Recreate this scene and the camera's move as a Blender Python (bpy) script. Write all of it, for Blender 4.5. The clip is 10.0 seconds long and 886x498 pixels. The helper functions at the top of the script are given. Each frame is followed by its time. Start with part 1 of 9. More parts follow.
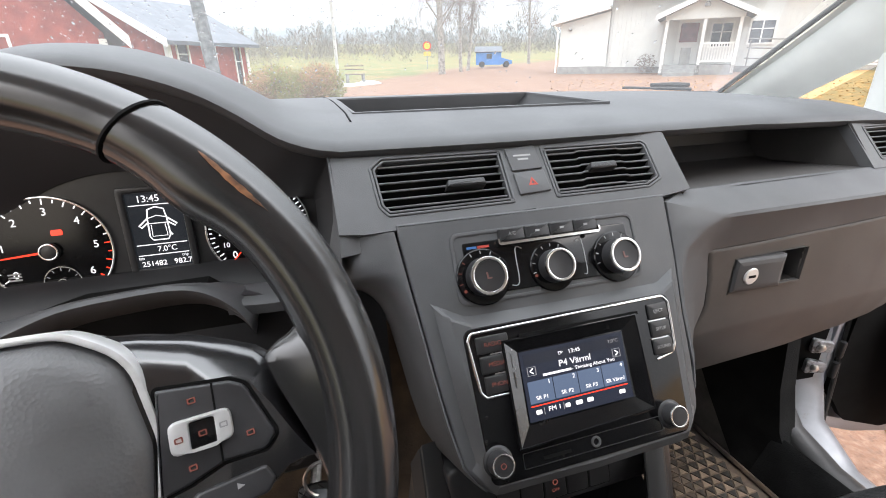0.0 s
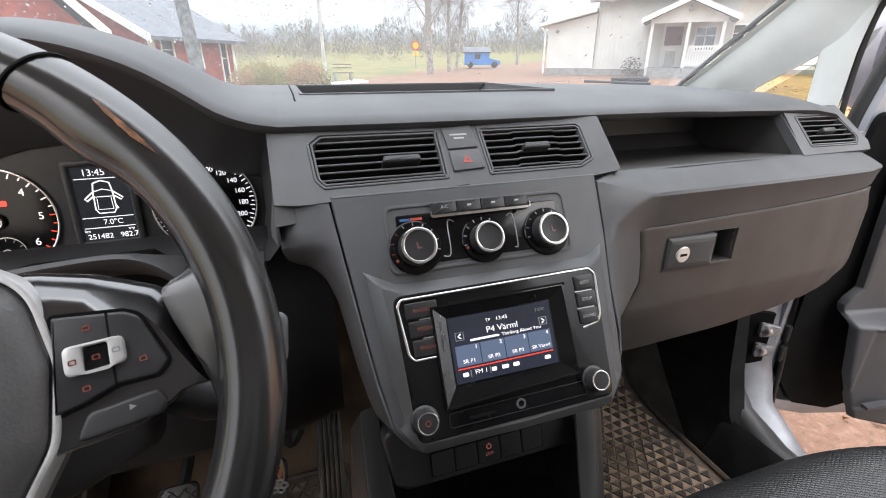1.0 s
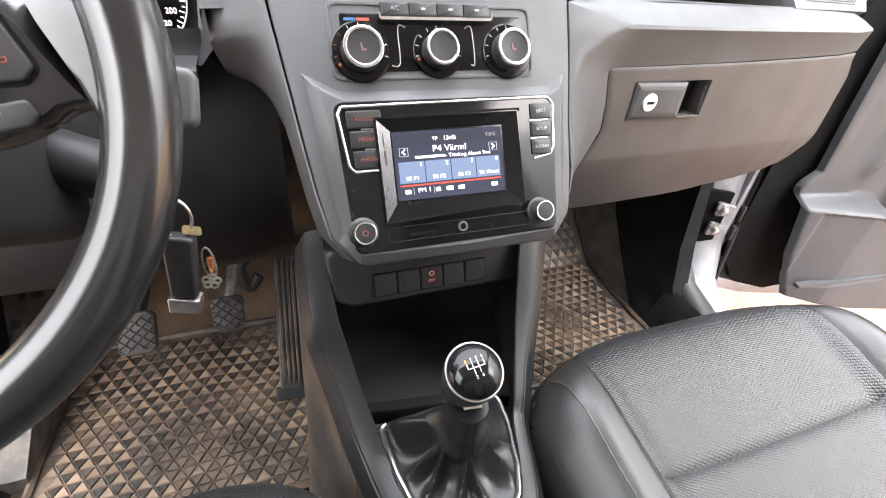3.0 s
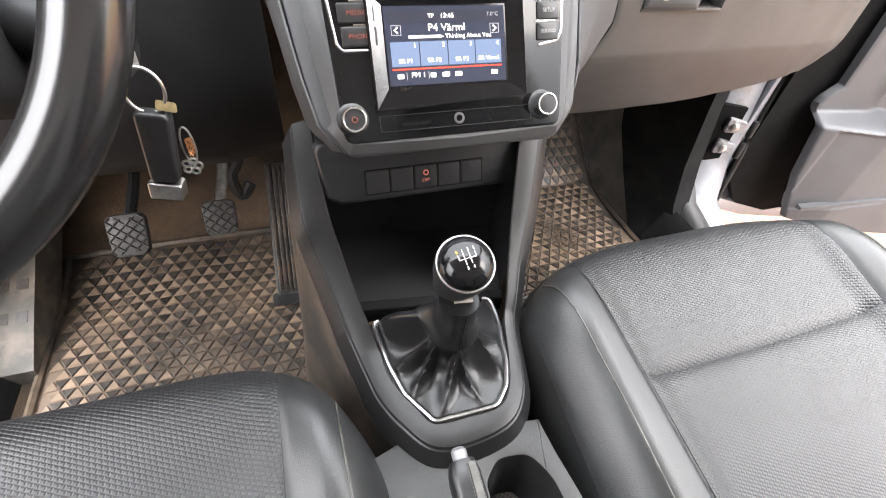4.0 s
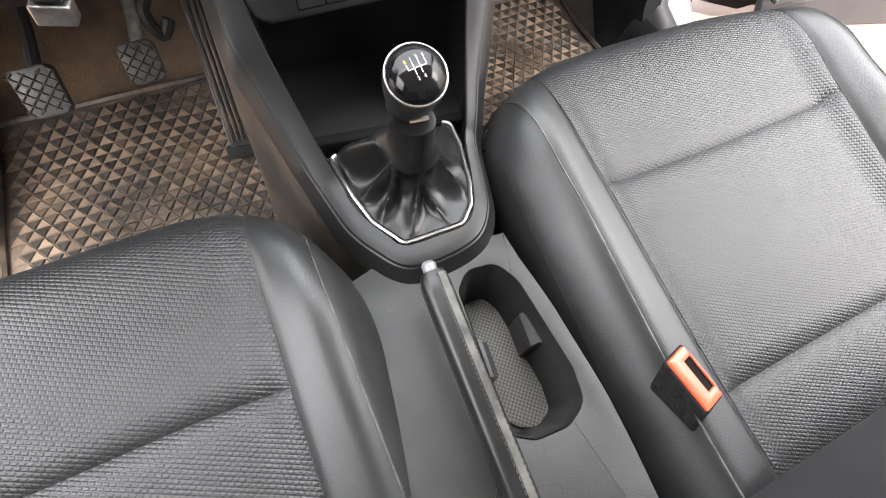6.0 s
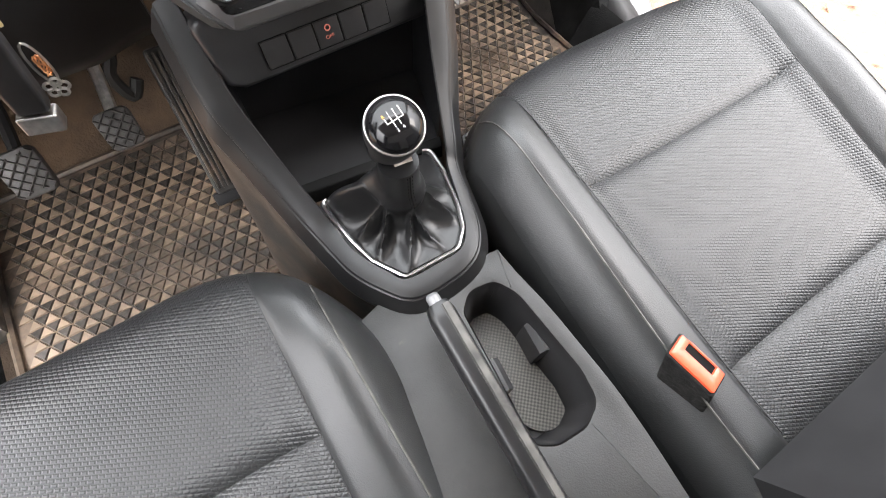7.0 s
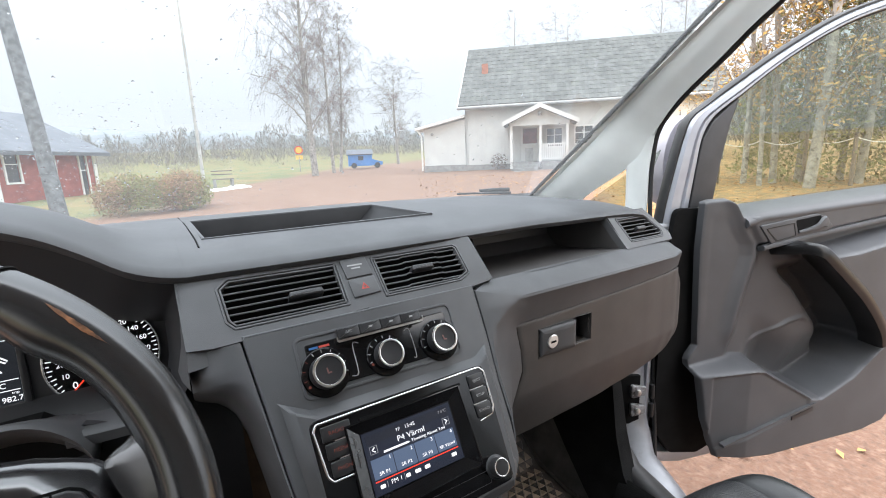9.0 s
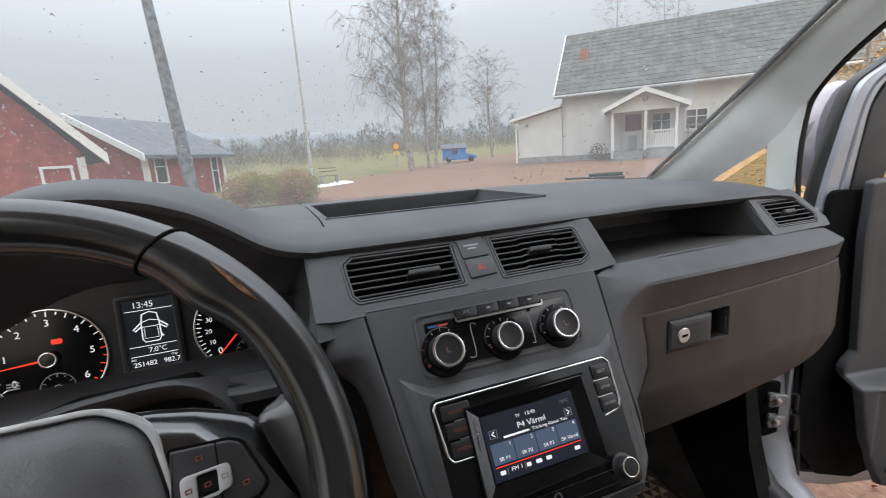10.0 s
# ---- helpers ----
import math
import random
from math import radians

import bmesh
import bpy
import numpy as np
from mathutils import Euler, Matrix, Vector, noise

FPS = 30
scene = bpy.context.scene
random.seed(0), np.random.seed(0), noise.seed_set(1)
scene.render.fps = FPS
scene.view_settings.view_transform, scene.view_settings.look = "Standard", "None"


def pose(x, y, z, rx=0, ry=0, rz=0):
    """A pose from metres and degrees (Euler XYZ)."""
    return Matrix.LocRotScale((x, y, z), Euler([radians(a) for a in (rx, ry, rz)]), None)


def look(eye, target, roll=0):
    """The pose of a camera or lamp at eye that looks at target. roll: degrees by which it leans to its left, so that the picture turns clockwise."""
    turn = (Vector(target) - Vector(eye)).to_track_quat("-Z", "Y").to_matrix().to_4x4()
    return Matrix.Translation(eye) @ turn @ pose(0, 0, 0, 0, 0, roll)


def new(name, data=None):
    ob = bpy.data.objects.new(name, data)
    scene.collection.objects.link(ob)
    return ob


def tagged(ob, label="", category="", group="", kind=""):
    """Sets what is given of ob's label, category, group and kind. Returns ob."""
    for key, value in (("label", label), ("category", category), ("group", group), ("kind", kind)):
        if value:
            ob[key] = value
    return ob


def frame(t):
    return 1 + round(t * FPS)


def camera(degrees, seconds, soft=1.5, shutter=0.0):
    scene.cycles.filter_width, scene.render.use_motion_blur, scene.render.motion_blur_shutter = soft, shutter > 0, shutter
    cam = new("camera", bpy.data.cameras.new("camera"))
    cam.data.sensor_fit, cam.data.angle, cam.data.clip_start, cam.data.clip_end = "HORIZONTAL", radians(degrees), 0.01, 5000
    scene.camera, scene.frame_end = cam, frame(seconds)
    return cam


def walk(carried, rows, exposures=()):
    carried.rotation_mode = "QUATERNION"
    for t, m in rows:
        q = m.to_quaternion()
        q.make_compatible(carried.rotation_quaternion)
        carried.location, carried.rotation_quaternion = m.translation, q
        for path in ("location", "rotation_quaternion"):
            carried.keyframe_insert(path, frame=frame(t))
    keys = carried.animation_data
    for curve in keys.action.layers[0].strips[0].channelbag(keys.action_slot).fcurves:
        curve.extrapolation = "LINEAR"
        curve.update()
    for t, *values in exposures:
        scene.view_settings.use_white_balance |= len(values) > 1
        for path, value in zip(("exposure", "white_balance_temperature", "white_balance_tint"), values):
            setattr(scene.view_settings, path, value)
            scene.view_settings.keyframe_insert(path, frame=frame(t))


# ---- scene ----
cam = camera(88.8, 10.0, soft=0.95, shutter=0.2)
PATH = [
    (0, (-0.223, -0.343, 1.271), (0.326, 1.423, 0.51), -0.9),
    (0.5, (-0.204, -0.368, 1.265), (0.351, 1.399, 0.511), -0.9),
    (1, (-0.181, -0.389, 1.253), (0.416, 1.361, 0.492), -0.1),
    (1.5, (-0.174, -0.402, 1.239), (0.52, 1.303, 0.457), 1.8),
    (2, (-0.169, -0.41, 1.222), (0.516, 1.273, 0.387), 1.6),
    (2.5, (-0.161, -0.416, 1.201), (0.484, 1.19, 0.199), 3.7),
    (4, (-0.149, -0.432, 1.147), (0.427, 0.879, -0.249), 7.1),
    (4.5, (-0.15, -0.436, 1.138), (0.393, 0.705, -0.412), 8.3),
    (5, (-0.149, -0.444, 1.127), (0.333, 0.476, -0.583), 9.6),
    (5.5, (-0.147, -0.454, 1.126), (0.368, 0.351, -0.631), 12.1),
    (7, (-0.138, -0.428, 1.159), (0.395, 0.296, -0.628), 3.2),
    (7.5, (-0.144, -0.418, 1.204), (0.53, 0.58, -0.392), -2.6),
    (8, (-0.171, -0.429, 1.247), (0.802, 0.953, 0.177), -2.9),
    (8.5, (-0.196, -0.444, 1.293), (0.897, 1.12, 0.694), -2.5),
    (9, (-0.208, -0.448, 1.307), (0.848, 1.206, 0.92), -2.3),
    (9.5, (-0.218, -0.431, 1.295), (0.694, 1.307, 0.912), -2.8),
    (10, (-0.228, -0.417, 1.288), (0.464, 1.419, 0.895), -4.0),
]
EXPOSURES = [(0.0, 1.42, 6800, 14), (1.0, 1.25, 6800, 15), (1.5, 1.55, 6800, 16), (2.0, 1.95, 6800, 17), (2.5, 2.45, 6900, 16), (4.0, 2.88, 7000, 15), (5.5, 2.74, 7050, 15), (7.5, 2.80, 7000, 15), (8.2, 2.33, 6900, 15), (8.6, 1.70, 6750, 14), (9.0, 1.12, 6550, 12), (9.5, 0.72, 6700, 13), (10.0, 0.45, 6680, 13)]
walk(cam, [(t, look(eye, target, roll)) for t, eye, target, roll in PATH], EXPOSURES)


# ---- light ----
world = bpy.data.worlds.new("overcast_sky")
scene.world = world
world.use_nodes = True
wn, wl = world.node_tree.nodes, world.node_tree.links
wn.clear()
sky = wn.new("ShaderNodeTexSky")
sky.sky_type = "NISHITA"
sky.sun_disc = False
sky.sun_elevation, sky.sun_rotation = radians(22), radians(200)
sky.air_density, sky.dust_density = 1.0, 4.0
cloud = wn.new("ShaderNodeMixRGB")
cloud.inputs[0].default_value = 0.88
cloud.inputs[2].default_value = (8.4, 9.0, 9.6, 1)
back = wn.new("ShaderNodeBackground")
back.inputs[1].default_value = 0.20
outw = wn.new("ShaderNodeOutputWorld")
wl.new(sky.outputs[0], cloud.inputs[1])
# an overcast sky is brightest overhead
wco, wsep, wmap, wmul = wn.new("ShaderNodeTexCoord"), wn.new("ShaderNodeSeparateXYZ"), wn.new("ShaderNodeMapRange"), wn.new("ShaderNodeMixRGB")
wmap.interpolation_type = "SMOOTHSTEP"
wmap.inputs["From Min"].default_value, wmap.inputs["From Max"].default_value = 0.10, 1.0
wmap.inputs["To Min"].default_value, wmap.inputs["To Max"].default_value = 0.42, 1.95
wmul.blend_type = "MULTIPLY"
wmul.inputs[0].default_value = 1.0
wl.new(wco.outputs["Generated"], wsep.inputs[0])
wl.new(wsep.outputs[2], wmap.inputs["Value"])
wl.new(cloud.outputs[0], wmul.inputs[1])
wl.new(wmap.outputs[0], wmul.inputs[2])
wl.new(wmul.outputs[0], back.inputs[0])
wl.new(back.outputs[0], outw.inputs[0])
sun_data = bpy.data.lights.new("sun", "SUN")
sun_data.energy, sun_data.angle, sun_data.color = 0.3, radians(25), (1, 0.96, 0.9)
sun = new("sun", sun_data)
sun.matrix_world = look((30, -20, 30), (0, 0, 0))


# ---- materials ----
def material(name, colour, rough=0.5, metal=0.0, grain=0.0, grain_size=0.002, mottle=0.0, mottle_size=0.1,
             second=None, coat=0.0, island=0.0, spec=0.5, stain=None, stain_size=0.08, stain_cut=0.55, cell=False):
    """Principled surface with mottled colour at a large scale and a bump at a fine one; sizes in metres."""
    m = bpy.data.materials.new(name)
    m.use_nodes = True
    nt = m.node_tree
    n, l = nt.nodes, nt.links
    b = n["Principled BSDF"]
    b.inputs["Roughness"].default_value, b.inputs["Metallic"].default_value = rough, metal
    b.inputs["Specular IOR Level"].default_value = spec
    b.inputs["Coat Weight"].default_value = coat
    b.inputs["Coat Roughness"].default_value = 0.18 if metal == 0 else 0.05
    rgb = (*colour, 1)
    b.inputs["Base Color"].default_value = rgb
    m.diffuse_color = rgb
    co = n.new("ShaderNodeTexCoord")
    last = None
    if mottle or second:
        t = n.new("ShaderNodeTexNoise")
        t.inputs["Scale"].default_value = 1 / mottle_size
        t.inputs["Detail"].default_value = 6
        l.new(co.outputs["Object"], t.inputs["Vector"])
        r = n.new("ShaderNodeValToRGB")
        r.color_ramp.elements[0].position, r.color_ramp.elements[1].position = 0.35, 0.68
        two = second or tuple(min(1, c * (1 + mottle)) for c in colour)
        one = colour if second else tuple(c * (1 - mottle) for c in colour)
        r.color_ramp.elements[0].color, r.color_ramp.elements[1].color = (*one, 1), (*two, 1)
        l.new(t.outputs["Fac"], r.inputs[0])
        last = r.outputs[0]
    if stain:
        t2 = n.new("ShaderNodeTexNoise")
        t2.inputs["Scale"].default_value, t2.inputs["Detail"].default_value = 1 / stain_size, 8
        t2.inputs["Roughness"].default_value = 0.65
        l.new(co.outputs["Object"], t2.inputs["Vector"])
        r2 = n.new("ShaderNodeValToRGB")
        r2.color_ramp.elements[0].position, r2.color_ramp.elements[1].position = stain_cut, stain_cut + 0.15
        l.new(t2.outputs["Fac"], r2.inputs[0])
        mx = n.new("ShaderNodeMixRGB")
        l.new(r2.outputs[0], mx.inputs[0])
        if last:
            l.new(last, mx.inputs[1])
        else:
            mx.inputs[1].default_value = rgb
        mx.inputs[2].default_value = (*stain, 1)
        last = mx.outputs[0]
    if island:
        g = n.new("ShaderNodeNewGeometry")
        o = n.new("ShaderNodeObjectInfo")
        add = n.new("ShaderNodeMath")
        add.operation = "ADD"
        l.new(g.outputs["Random Per Island"], add.inputs[0])
        l.new(o.outputs["Random"], add.inputs[1])
        fr = n.new("ShaderNodeMath")
        fr.operation = "FRACT"
        l.new(add.outputs[0], fr.inputs[0])
        mr = n.new("ShaderNodeMapRange")
        mr.inputs["To Min"].default_value, mr.inputs["To Max"].default_value = 1 - island, 1 + island
        l.new(fr.outputs[0], mr.inputs["Value"])
        hs = n.new("ShaderNodeHueSaturation")
        l.new(mr.outputs[0], hs.inputs["Value"])
        if last:
            l.new(last, hs.inputs["Color"])
        else:
            hs.inputs["Color"].default_value = rgb
        last = hs.outputs[0]
    if last:
        l.new(last, b.inputs["Base Color"])
    if grain:
        if cell:
            t3 = n.new("ShaderNodeTexVoronoi")
            t3.inputs["Scale"].default_value = 1 / grain_size
            src = t3.outputs["Distance"]
        else:
            t3 = n.new("ShaderNodeTexNoise")
            t3.inputs["Scale"].default_value, t3.inputs["Detail"].default_value = 1 / grain_size, 3
            src = t3.outputs["Fac"]
        l.new(co.outputs["Object"], t3.inputs["Vector"])
        bp = n.new("ShaderNodeBump")
        bp.inputs["Strength"].default_value, bp.inputs["Distance"].default_value = grain, grain_size * 0.5
        l.new(src, bp.inputs["Height"])
        l.new(bp.outputs[0], b.inputs["Normal"])
    return m


def glow(name, colour, strength):
    m = bpy.data.materials.new(name)
    m.use_nodes = True
    b = m.node_tree.nodes["Principled BSDF"]
    b.inputs["Base Color"].default_value = (0.01, 0.01, 0.01, 1)
    b.inputs["Roughness"].default_value = 0.15
    b.inputs["Emission Color"].default_value = (*colour, 1)
    b.inputs["Emission Strength"].default_value = strength
    m.diffuse_color = (*colour, 1)
    return m


def pane_glass(name, tint=(0.97, 0.98, 0.98), gloss=0.6, rough=0.0, film=0.0):
    m = bpy.data.materials.new(name)
    m.use_nodes = True
    n, l = m.node_tree.nodes, m.node_tree.links
    n.clear()
    tr, gl, mx = n.new("ShaderNodeBsdfTransparent"), n.new("ShaderNodeBsdfGlossy"), n.new("ShaderNodeMixShader")
    fr, mu, o = n.new("ShaderNodeFresnel"), n.new("ShaderNodeMath"), n.new("ShaderNodeOutputMaterial")
    tr.inputs[0].default_value = (*tint, 1)
    gl.inputs["Roughness"].default_value = rough
    fr.inputs[0].default_value = 1.45
    mu.operation = "MULTIPLY"
    mu.inputs[1].default_value = gloss
    l.new(fr.outputs[0], mu.inputs[0])
    l.new(mu.outputs[0], mx.inputs[0])
    l.new(tr.outputs[0], mx.inputs[1])
    l.new(gl.outputs[0], mx.inputs[2])
    last = mx.outputs[0]
    if film:
        # a thin film of rain and dust
        tl, m2 = n.new("ShaderNodeBsdfTranslucent"), n.new("ShaderNodeMixShader")
        tl.inputs[0].default_value = (0.82, 0.84, 0.86, 1)
        m2.inputs[0].default_value = film
        l.new(last, m2.inputs[1])
        l.new(tl.outputs[0], m2.inputs[2])
        last = m2.outputs[0]
    l.new(last, o.inputs[0])
    return m


PAD = material("soft_dash_plastic", (0.074, 0.0755, 0.079), 0.52, grain=0.30, grain_size=0.0011, mottle=0.14, mottle_size=0.09, spec=0.36, stain=(0.095, 0.095, 0.095), stain_size=0.05, stain_cut=0.62)
DASH = material("grey_dash_plastic", (0.078, 0.079, 0.082), 0.50, grain=0.26, grain_size=0.0010, mottle=0.12, mottle_size=0.07, spec=0.38, stain=(0.092, 0.090, 0.088), stain_size=0.04, stain_cut=0.64)
LOWER = material("lower_dash_plastic", (0.060, 0.056, 0.054), 0.50, grain=0.28, grain_size=0.0012, mottle=0.14, mottle_size=0.06, spec=0.5, stain=(0.095, 0.088, 0.080), stain_size=0.04, stain_cut=0.62)
DARK = material("black_plastic", (0.015, 0.015, 0.016), 0.5, spec=0.35, grain=0.15, grain_size=0.0012, mottle=0.2, mottle_size=0.05)
PIANO = material("gloss_black_plastic", (0.005, 0.005, 0.0055), 0.12, spec=0.3, mottle=0.3, mottle_size=0.02, stain=(0.02, 0.019, 0.018), stain_size=0.012, stain_cut=0.62)
SATIN = material("satin_black_plastic", (0.022, 0.022, 0.023), 0.36, spec=0.4, mottle=0.2, mottle_size=0.03)
# near-black; in slots, gaps and hollows the colour stands in for shade
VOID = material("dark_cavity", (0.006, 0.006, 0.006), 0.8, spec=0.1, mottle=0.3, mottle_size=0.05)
CARPET = material("black_carpet", (0.010, 0.010, 0.010), 0.95, spec=0.1, grain=0.6, grain_size=0.003, mottle=0.3, mottle_size=0.05)
CHROME = material("satin_chrome", (0.78, 0.78, 0.77), 0.22, 1.0, mottle=0.06, mottle_size=0.01)
STEEL = material("worn_steel", (0.55, 0.53, 0.50), 0.35, 1.0, mottle=0.25, mottle_size=0.008)
BRASS = material("key_brass", (0.60, 0.50, 0.28), 0.32, 1.0, mottle=0.2, mottle_size=0.008)
COPPER = material("copper_wire", (0.70, 0.36, 0.18), 0.4, 1.0)
LEATHER = material("black_leather", (0.008, 0.008, 0.0085), 0.33, spec=0.38, grain=0.10, grain_size=0.0012, mottle=0.25, mottle_size=0.03)
RIMLEATHER = material("polished_wheel_leather", (0.018, 0.0178, 0.0182), 0.21, grain=0.025, grain_size=0.0016, mottle=0.15, mottle_size=0.05,
                      stain=(0.034, 0.022, 0.015), stain_size=0.09, stain_cut=0.62, spec=0.8, coat=0.15)
SEATSIDE = material("seat_leatherette", (0.0155, 0.0162, 0.0166), 0.38, grain=0.22, grain_size=0.0013, mottle=0.12, mottle_size=0.05,
                    stain=(0.085, 0.078, 0.066), stain_size=0.06, stain_cut=0.66, cell=True, spec=0.48)
ROOF = material("grey_headliner", (0.60, 0.60, 0.58), 0.9, grain=0.3, grain_size=0.002, mottle=0.05, mottle_size=0.1)
PILLAR = material("light_grey_pillar_trim", (0.74, 0.76, 0.73), 0.6, grain=0.2, grain_size=0.0012, mottle=0.05, mottle_size=0.08)
SILVER = material("silver_car_paint", (0.34, 0.355, 0.39), 0.38, 0.40, mottle=0.08, mottle_size=0.08, coat=0.3, stain=(0.40, 0.39, 0.38), stain_size=0.12, stain_cut=0.58)
RUBBER = material("black_rubber", (0.011, 0.011, 0.011), 0.6, mottle=0.25, mottle_size=0.02)
DIRTMAT = material("dirty_rubber_mat", (0.040, 0.032, 0.027), 0.5, mottle=0.35, mottle_size=0.02, stain=(0.15, 0.105, 0.072), stain_size=0.14, stain_cut=0.45)
DARKSTUD = material("wet_mat_stud", (0.040, 0.034, 0.030), 0.35, mottle=0.4, mottle_size=0.006, stain=(0.105, 0.076, 0.055), stain_size=0.12, stain_cut=0.50, island=0.3)
MUDRUB = material("muddy_mat_stud", (0.075, 0.057, 0.044), 0.38, mottle=0.4, mottle_size=0.006, stain=(0.22, 0.160, 0.115), stain_size=0.15, stain_cut=0.42, island=0.25)
PEDAL = material("worn_pedal_rubber", (0.036, 0.034, 0.033), 0.45, mottle=0.3, mottle_size=0.01, stain=(0.10, 0.072, 0.052), stain_size=0.03, stain_cut=0.6)
MUDDY = material("muddy_floor_carpet", (0.030, 0.023, 0.018), 0.9, spec=0.1, grain=0.6, grain_size=0.004, second=(0.105, 0.070, 0.047), mottle_size=0.09)
SIDECARPET = material("grey_side_carpet", (0.075, 0.071, 0.067), 0.95, spec=0.1, grain=0.6, grain_size=0.003, second=(0.12, 0.113, 0.105), mottle_size=0.05)
SILLTRIM = material("black_sill_plastic", (0.032, 0.031, 0.031), 0.5, grain=0.25, grain_size=0.0012, mottle=0.15, mottle_size=0.05, stain=(0.055, 0.048, 0.042), stain_size=0.05, stain_cut=0.6)
WHITE = material("white_print", (0.75, 0.75, 0.74), 0.5)
GREYPRINT = material("grey_print", (0.30, 0.30, 0.30), 0.5)
REDPRINT = material("dull_red_print", (0.40, 0.045, 0.03), 0.5)
ORANGE = material("orange_red_plastic", (0.75, 0.085, 0.035), 0.38, mottle=0.1, mottle_size=0.01, coat=0.2)
WIND = pane_glass("windscreen_glass", (0.58, 0.605, 0.61), 0.10, film=0.05)
SIDEGLASS = pane_glass("door_glass", (0.73, 0.765, 0.72), 0.20, film=0.012)
LITWHITE = glow("display_white", (0.92, 0.95, 1.0), 0.66)
LITBLUE = glow("display_blue", (0.22, 0.32, 0.52), 0.22)
LITDIM = glow("display_dark_blue", (0.05, 0.06, 0.10), 0.14)
LITRED = glow("display_red", (1.0, 0.05, 0.02), 0.7)
LITGREY = glow("display_grey", (0.6, 0.62, 0.66), 0.25)
# silver paint copied darker for the jamb's shade, plus brown dirt stains
SHADEDIRTPAINT = material("shaded_dirty_silver_paint", (0.21, 0.215, 0.23), 0.42, 0.3, mottle=0.15, mottle_size=0.05, stain=(0.13, 0.105, 0.085), stain_size=0.08, stain_cut=0.56)
BACKLIT = glow("red_backlit_print", (0.75, 0.22, 0.17), 0.09)


# ---- building tools ----
def link(name, bm, mat, sharp=36, smooth=True):
    bmesh.ops.recalc_face_normals(bm, faces=bm.faces)
    if smooth:
        lim = radians(sharp)
        for f in bm.faces:
            f.smooth = True
        for e in bm.edges:
            if len(e.link_faces) == 2 and e.calc_face_angle(0) > lim:
                e.smooth = False
    me = bpy.data.meshes.new(name)
    bm.to_mesh(me)
    bm.free()
    me.materials.append(mat)
    return new(name, me)


def thing(name, at, label, category, group="", kind=""):
    """An empty at the base of a thing, which its parts hang on."""
    e = new(name)
    e.empty_display_size = 0.05
    e.location = at
    return tagged(e, label, category, group, kind)


def origin_of(ob):
    m = Matrix.Translation(ob.location)
    return origin_of(ob.parent) @ ob.matrix_parent_inverse @ m if ob.parent else m


def part(name, bm, mat, parent, label="", sharp=36, smooth=True):
    ob = link(name, bm, mat, sharp, smooth)
    ob.parent = parent
    ob.matrix_parent_inverse = origin_of(parent).inverted()
    return tagged(ob, label)


def solid(name, bm, mat, label, category, group="", kind="", sharp=36, smooth=True):
    return tagged(link(name, bm, mat, sharp, smooth), label, category, group, kind)


def frame_of(o, u, v):
    """Local axes: u right, v up, w out of the surface."""
    u, v = Vector(u).normalized(), Vector(v).normalized()
    w = u.cross(v).normalized()
    v = w.cross(u)
    return Matrix(((u.x, v.x, w.x, o[0]), (u.y, v.y, w.y, o[1]), (u.z, v.z, w.z, o[2]), (0, 0, 0, 1)))


ID = Matrix.Identity(4)


def rounded(pts, r, n=4):
    """A polygon with rounded corners; r one radius or one a corner."""
    out = []
    k = len(pts)
    for i, p in enumerate(pts):
        p, a, b = Vector(p), Vector(pts[i - 1]), Vector(pts[(i + 1) % k])
        ri = r[i] if isinstance(r, (list, tuple)) else r
        da, db = (a - p), (b - p)
        ang = da.angle(db)
        d = min(ri / math.tan(ang / 2) if ri else 0, da.length * 0.49, db.length * 0.49)
        if d < 1e-6:
            out.append((p.x, p.y))
            continue
        s, e = p + da.normalized() * d, p + db.normalized() * d
        for j in range(n + 1):
            t = j / n
            q = s * (1 - t) ** 2 + p * 2 * t * (1 - t) + e * t * t
            out.append((q.x, q.y))
    return out


def rect(x0, y0, x1, y1, r=0.0, n=4):
    return rounded([(x0, y0), (x1, y0), (x1, y1), (x0, y1)], r, n) if r else [(x0, y0), (x1, y0), (x1, y1), (x0, y1)]


def circle(cx, cy, r, n=28, r2=None):
    return [(cx + r * math.cos(2 * math.pi * i / n), cy + (r2 or r) * math.sin(2 * math.pi * i / n)) for i in range(n)]


def inset(pts, d):
    """The polygon moved inwards by d, for counter-clockwise points."""
    k = len(pts)
    out = []
    area = sum(pts[i - 1][0] * pts[i][1] - pts[i][0] * pts[i - 1][1] for i in range(k))
    s = 1 if area > 0 else -1
    for i in range(k):
        a, p, b = Vector(pts[i - 1]), Vector(pts[i]), Vector(pts[(i + 1) % k])
        e1, e2 = (p - a), (b - p)
        if e1.length < 1e-9 or e2.length < 1e-9:
            out.append(tuple(p))
            continue
        n1, n2 = Vector((-e1.y, e1.x)).normalized() * s, Vector((-e2.y, e2.x)).normalized() * s
        m = n1 + n2
        m = m / max(m.dot(m) / 2, 0.35)
        q = p + m * d
        out.append((q.x, q.y))
    return out


def loft(bm, rings, closed=True, cap0=True, cap1=True):
    vs = [[bm.verts.new(p) for p in r] for r in rings]
    k = len(vs[0])
    for a, b in zip(vs, vs[1:]):
        for i in range(k if closed else k - 1):
            j = (i + 1) % k
            bm.faces.new((a[i], a[j], b[j], b[i]))
    if closed and cap0:
        bm.faces.new(vs[0][::-1])
    if closed and cap1:
        bm.faces.new(vs[-1])
    return vs


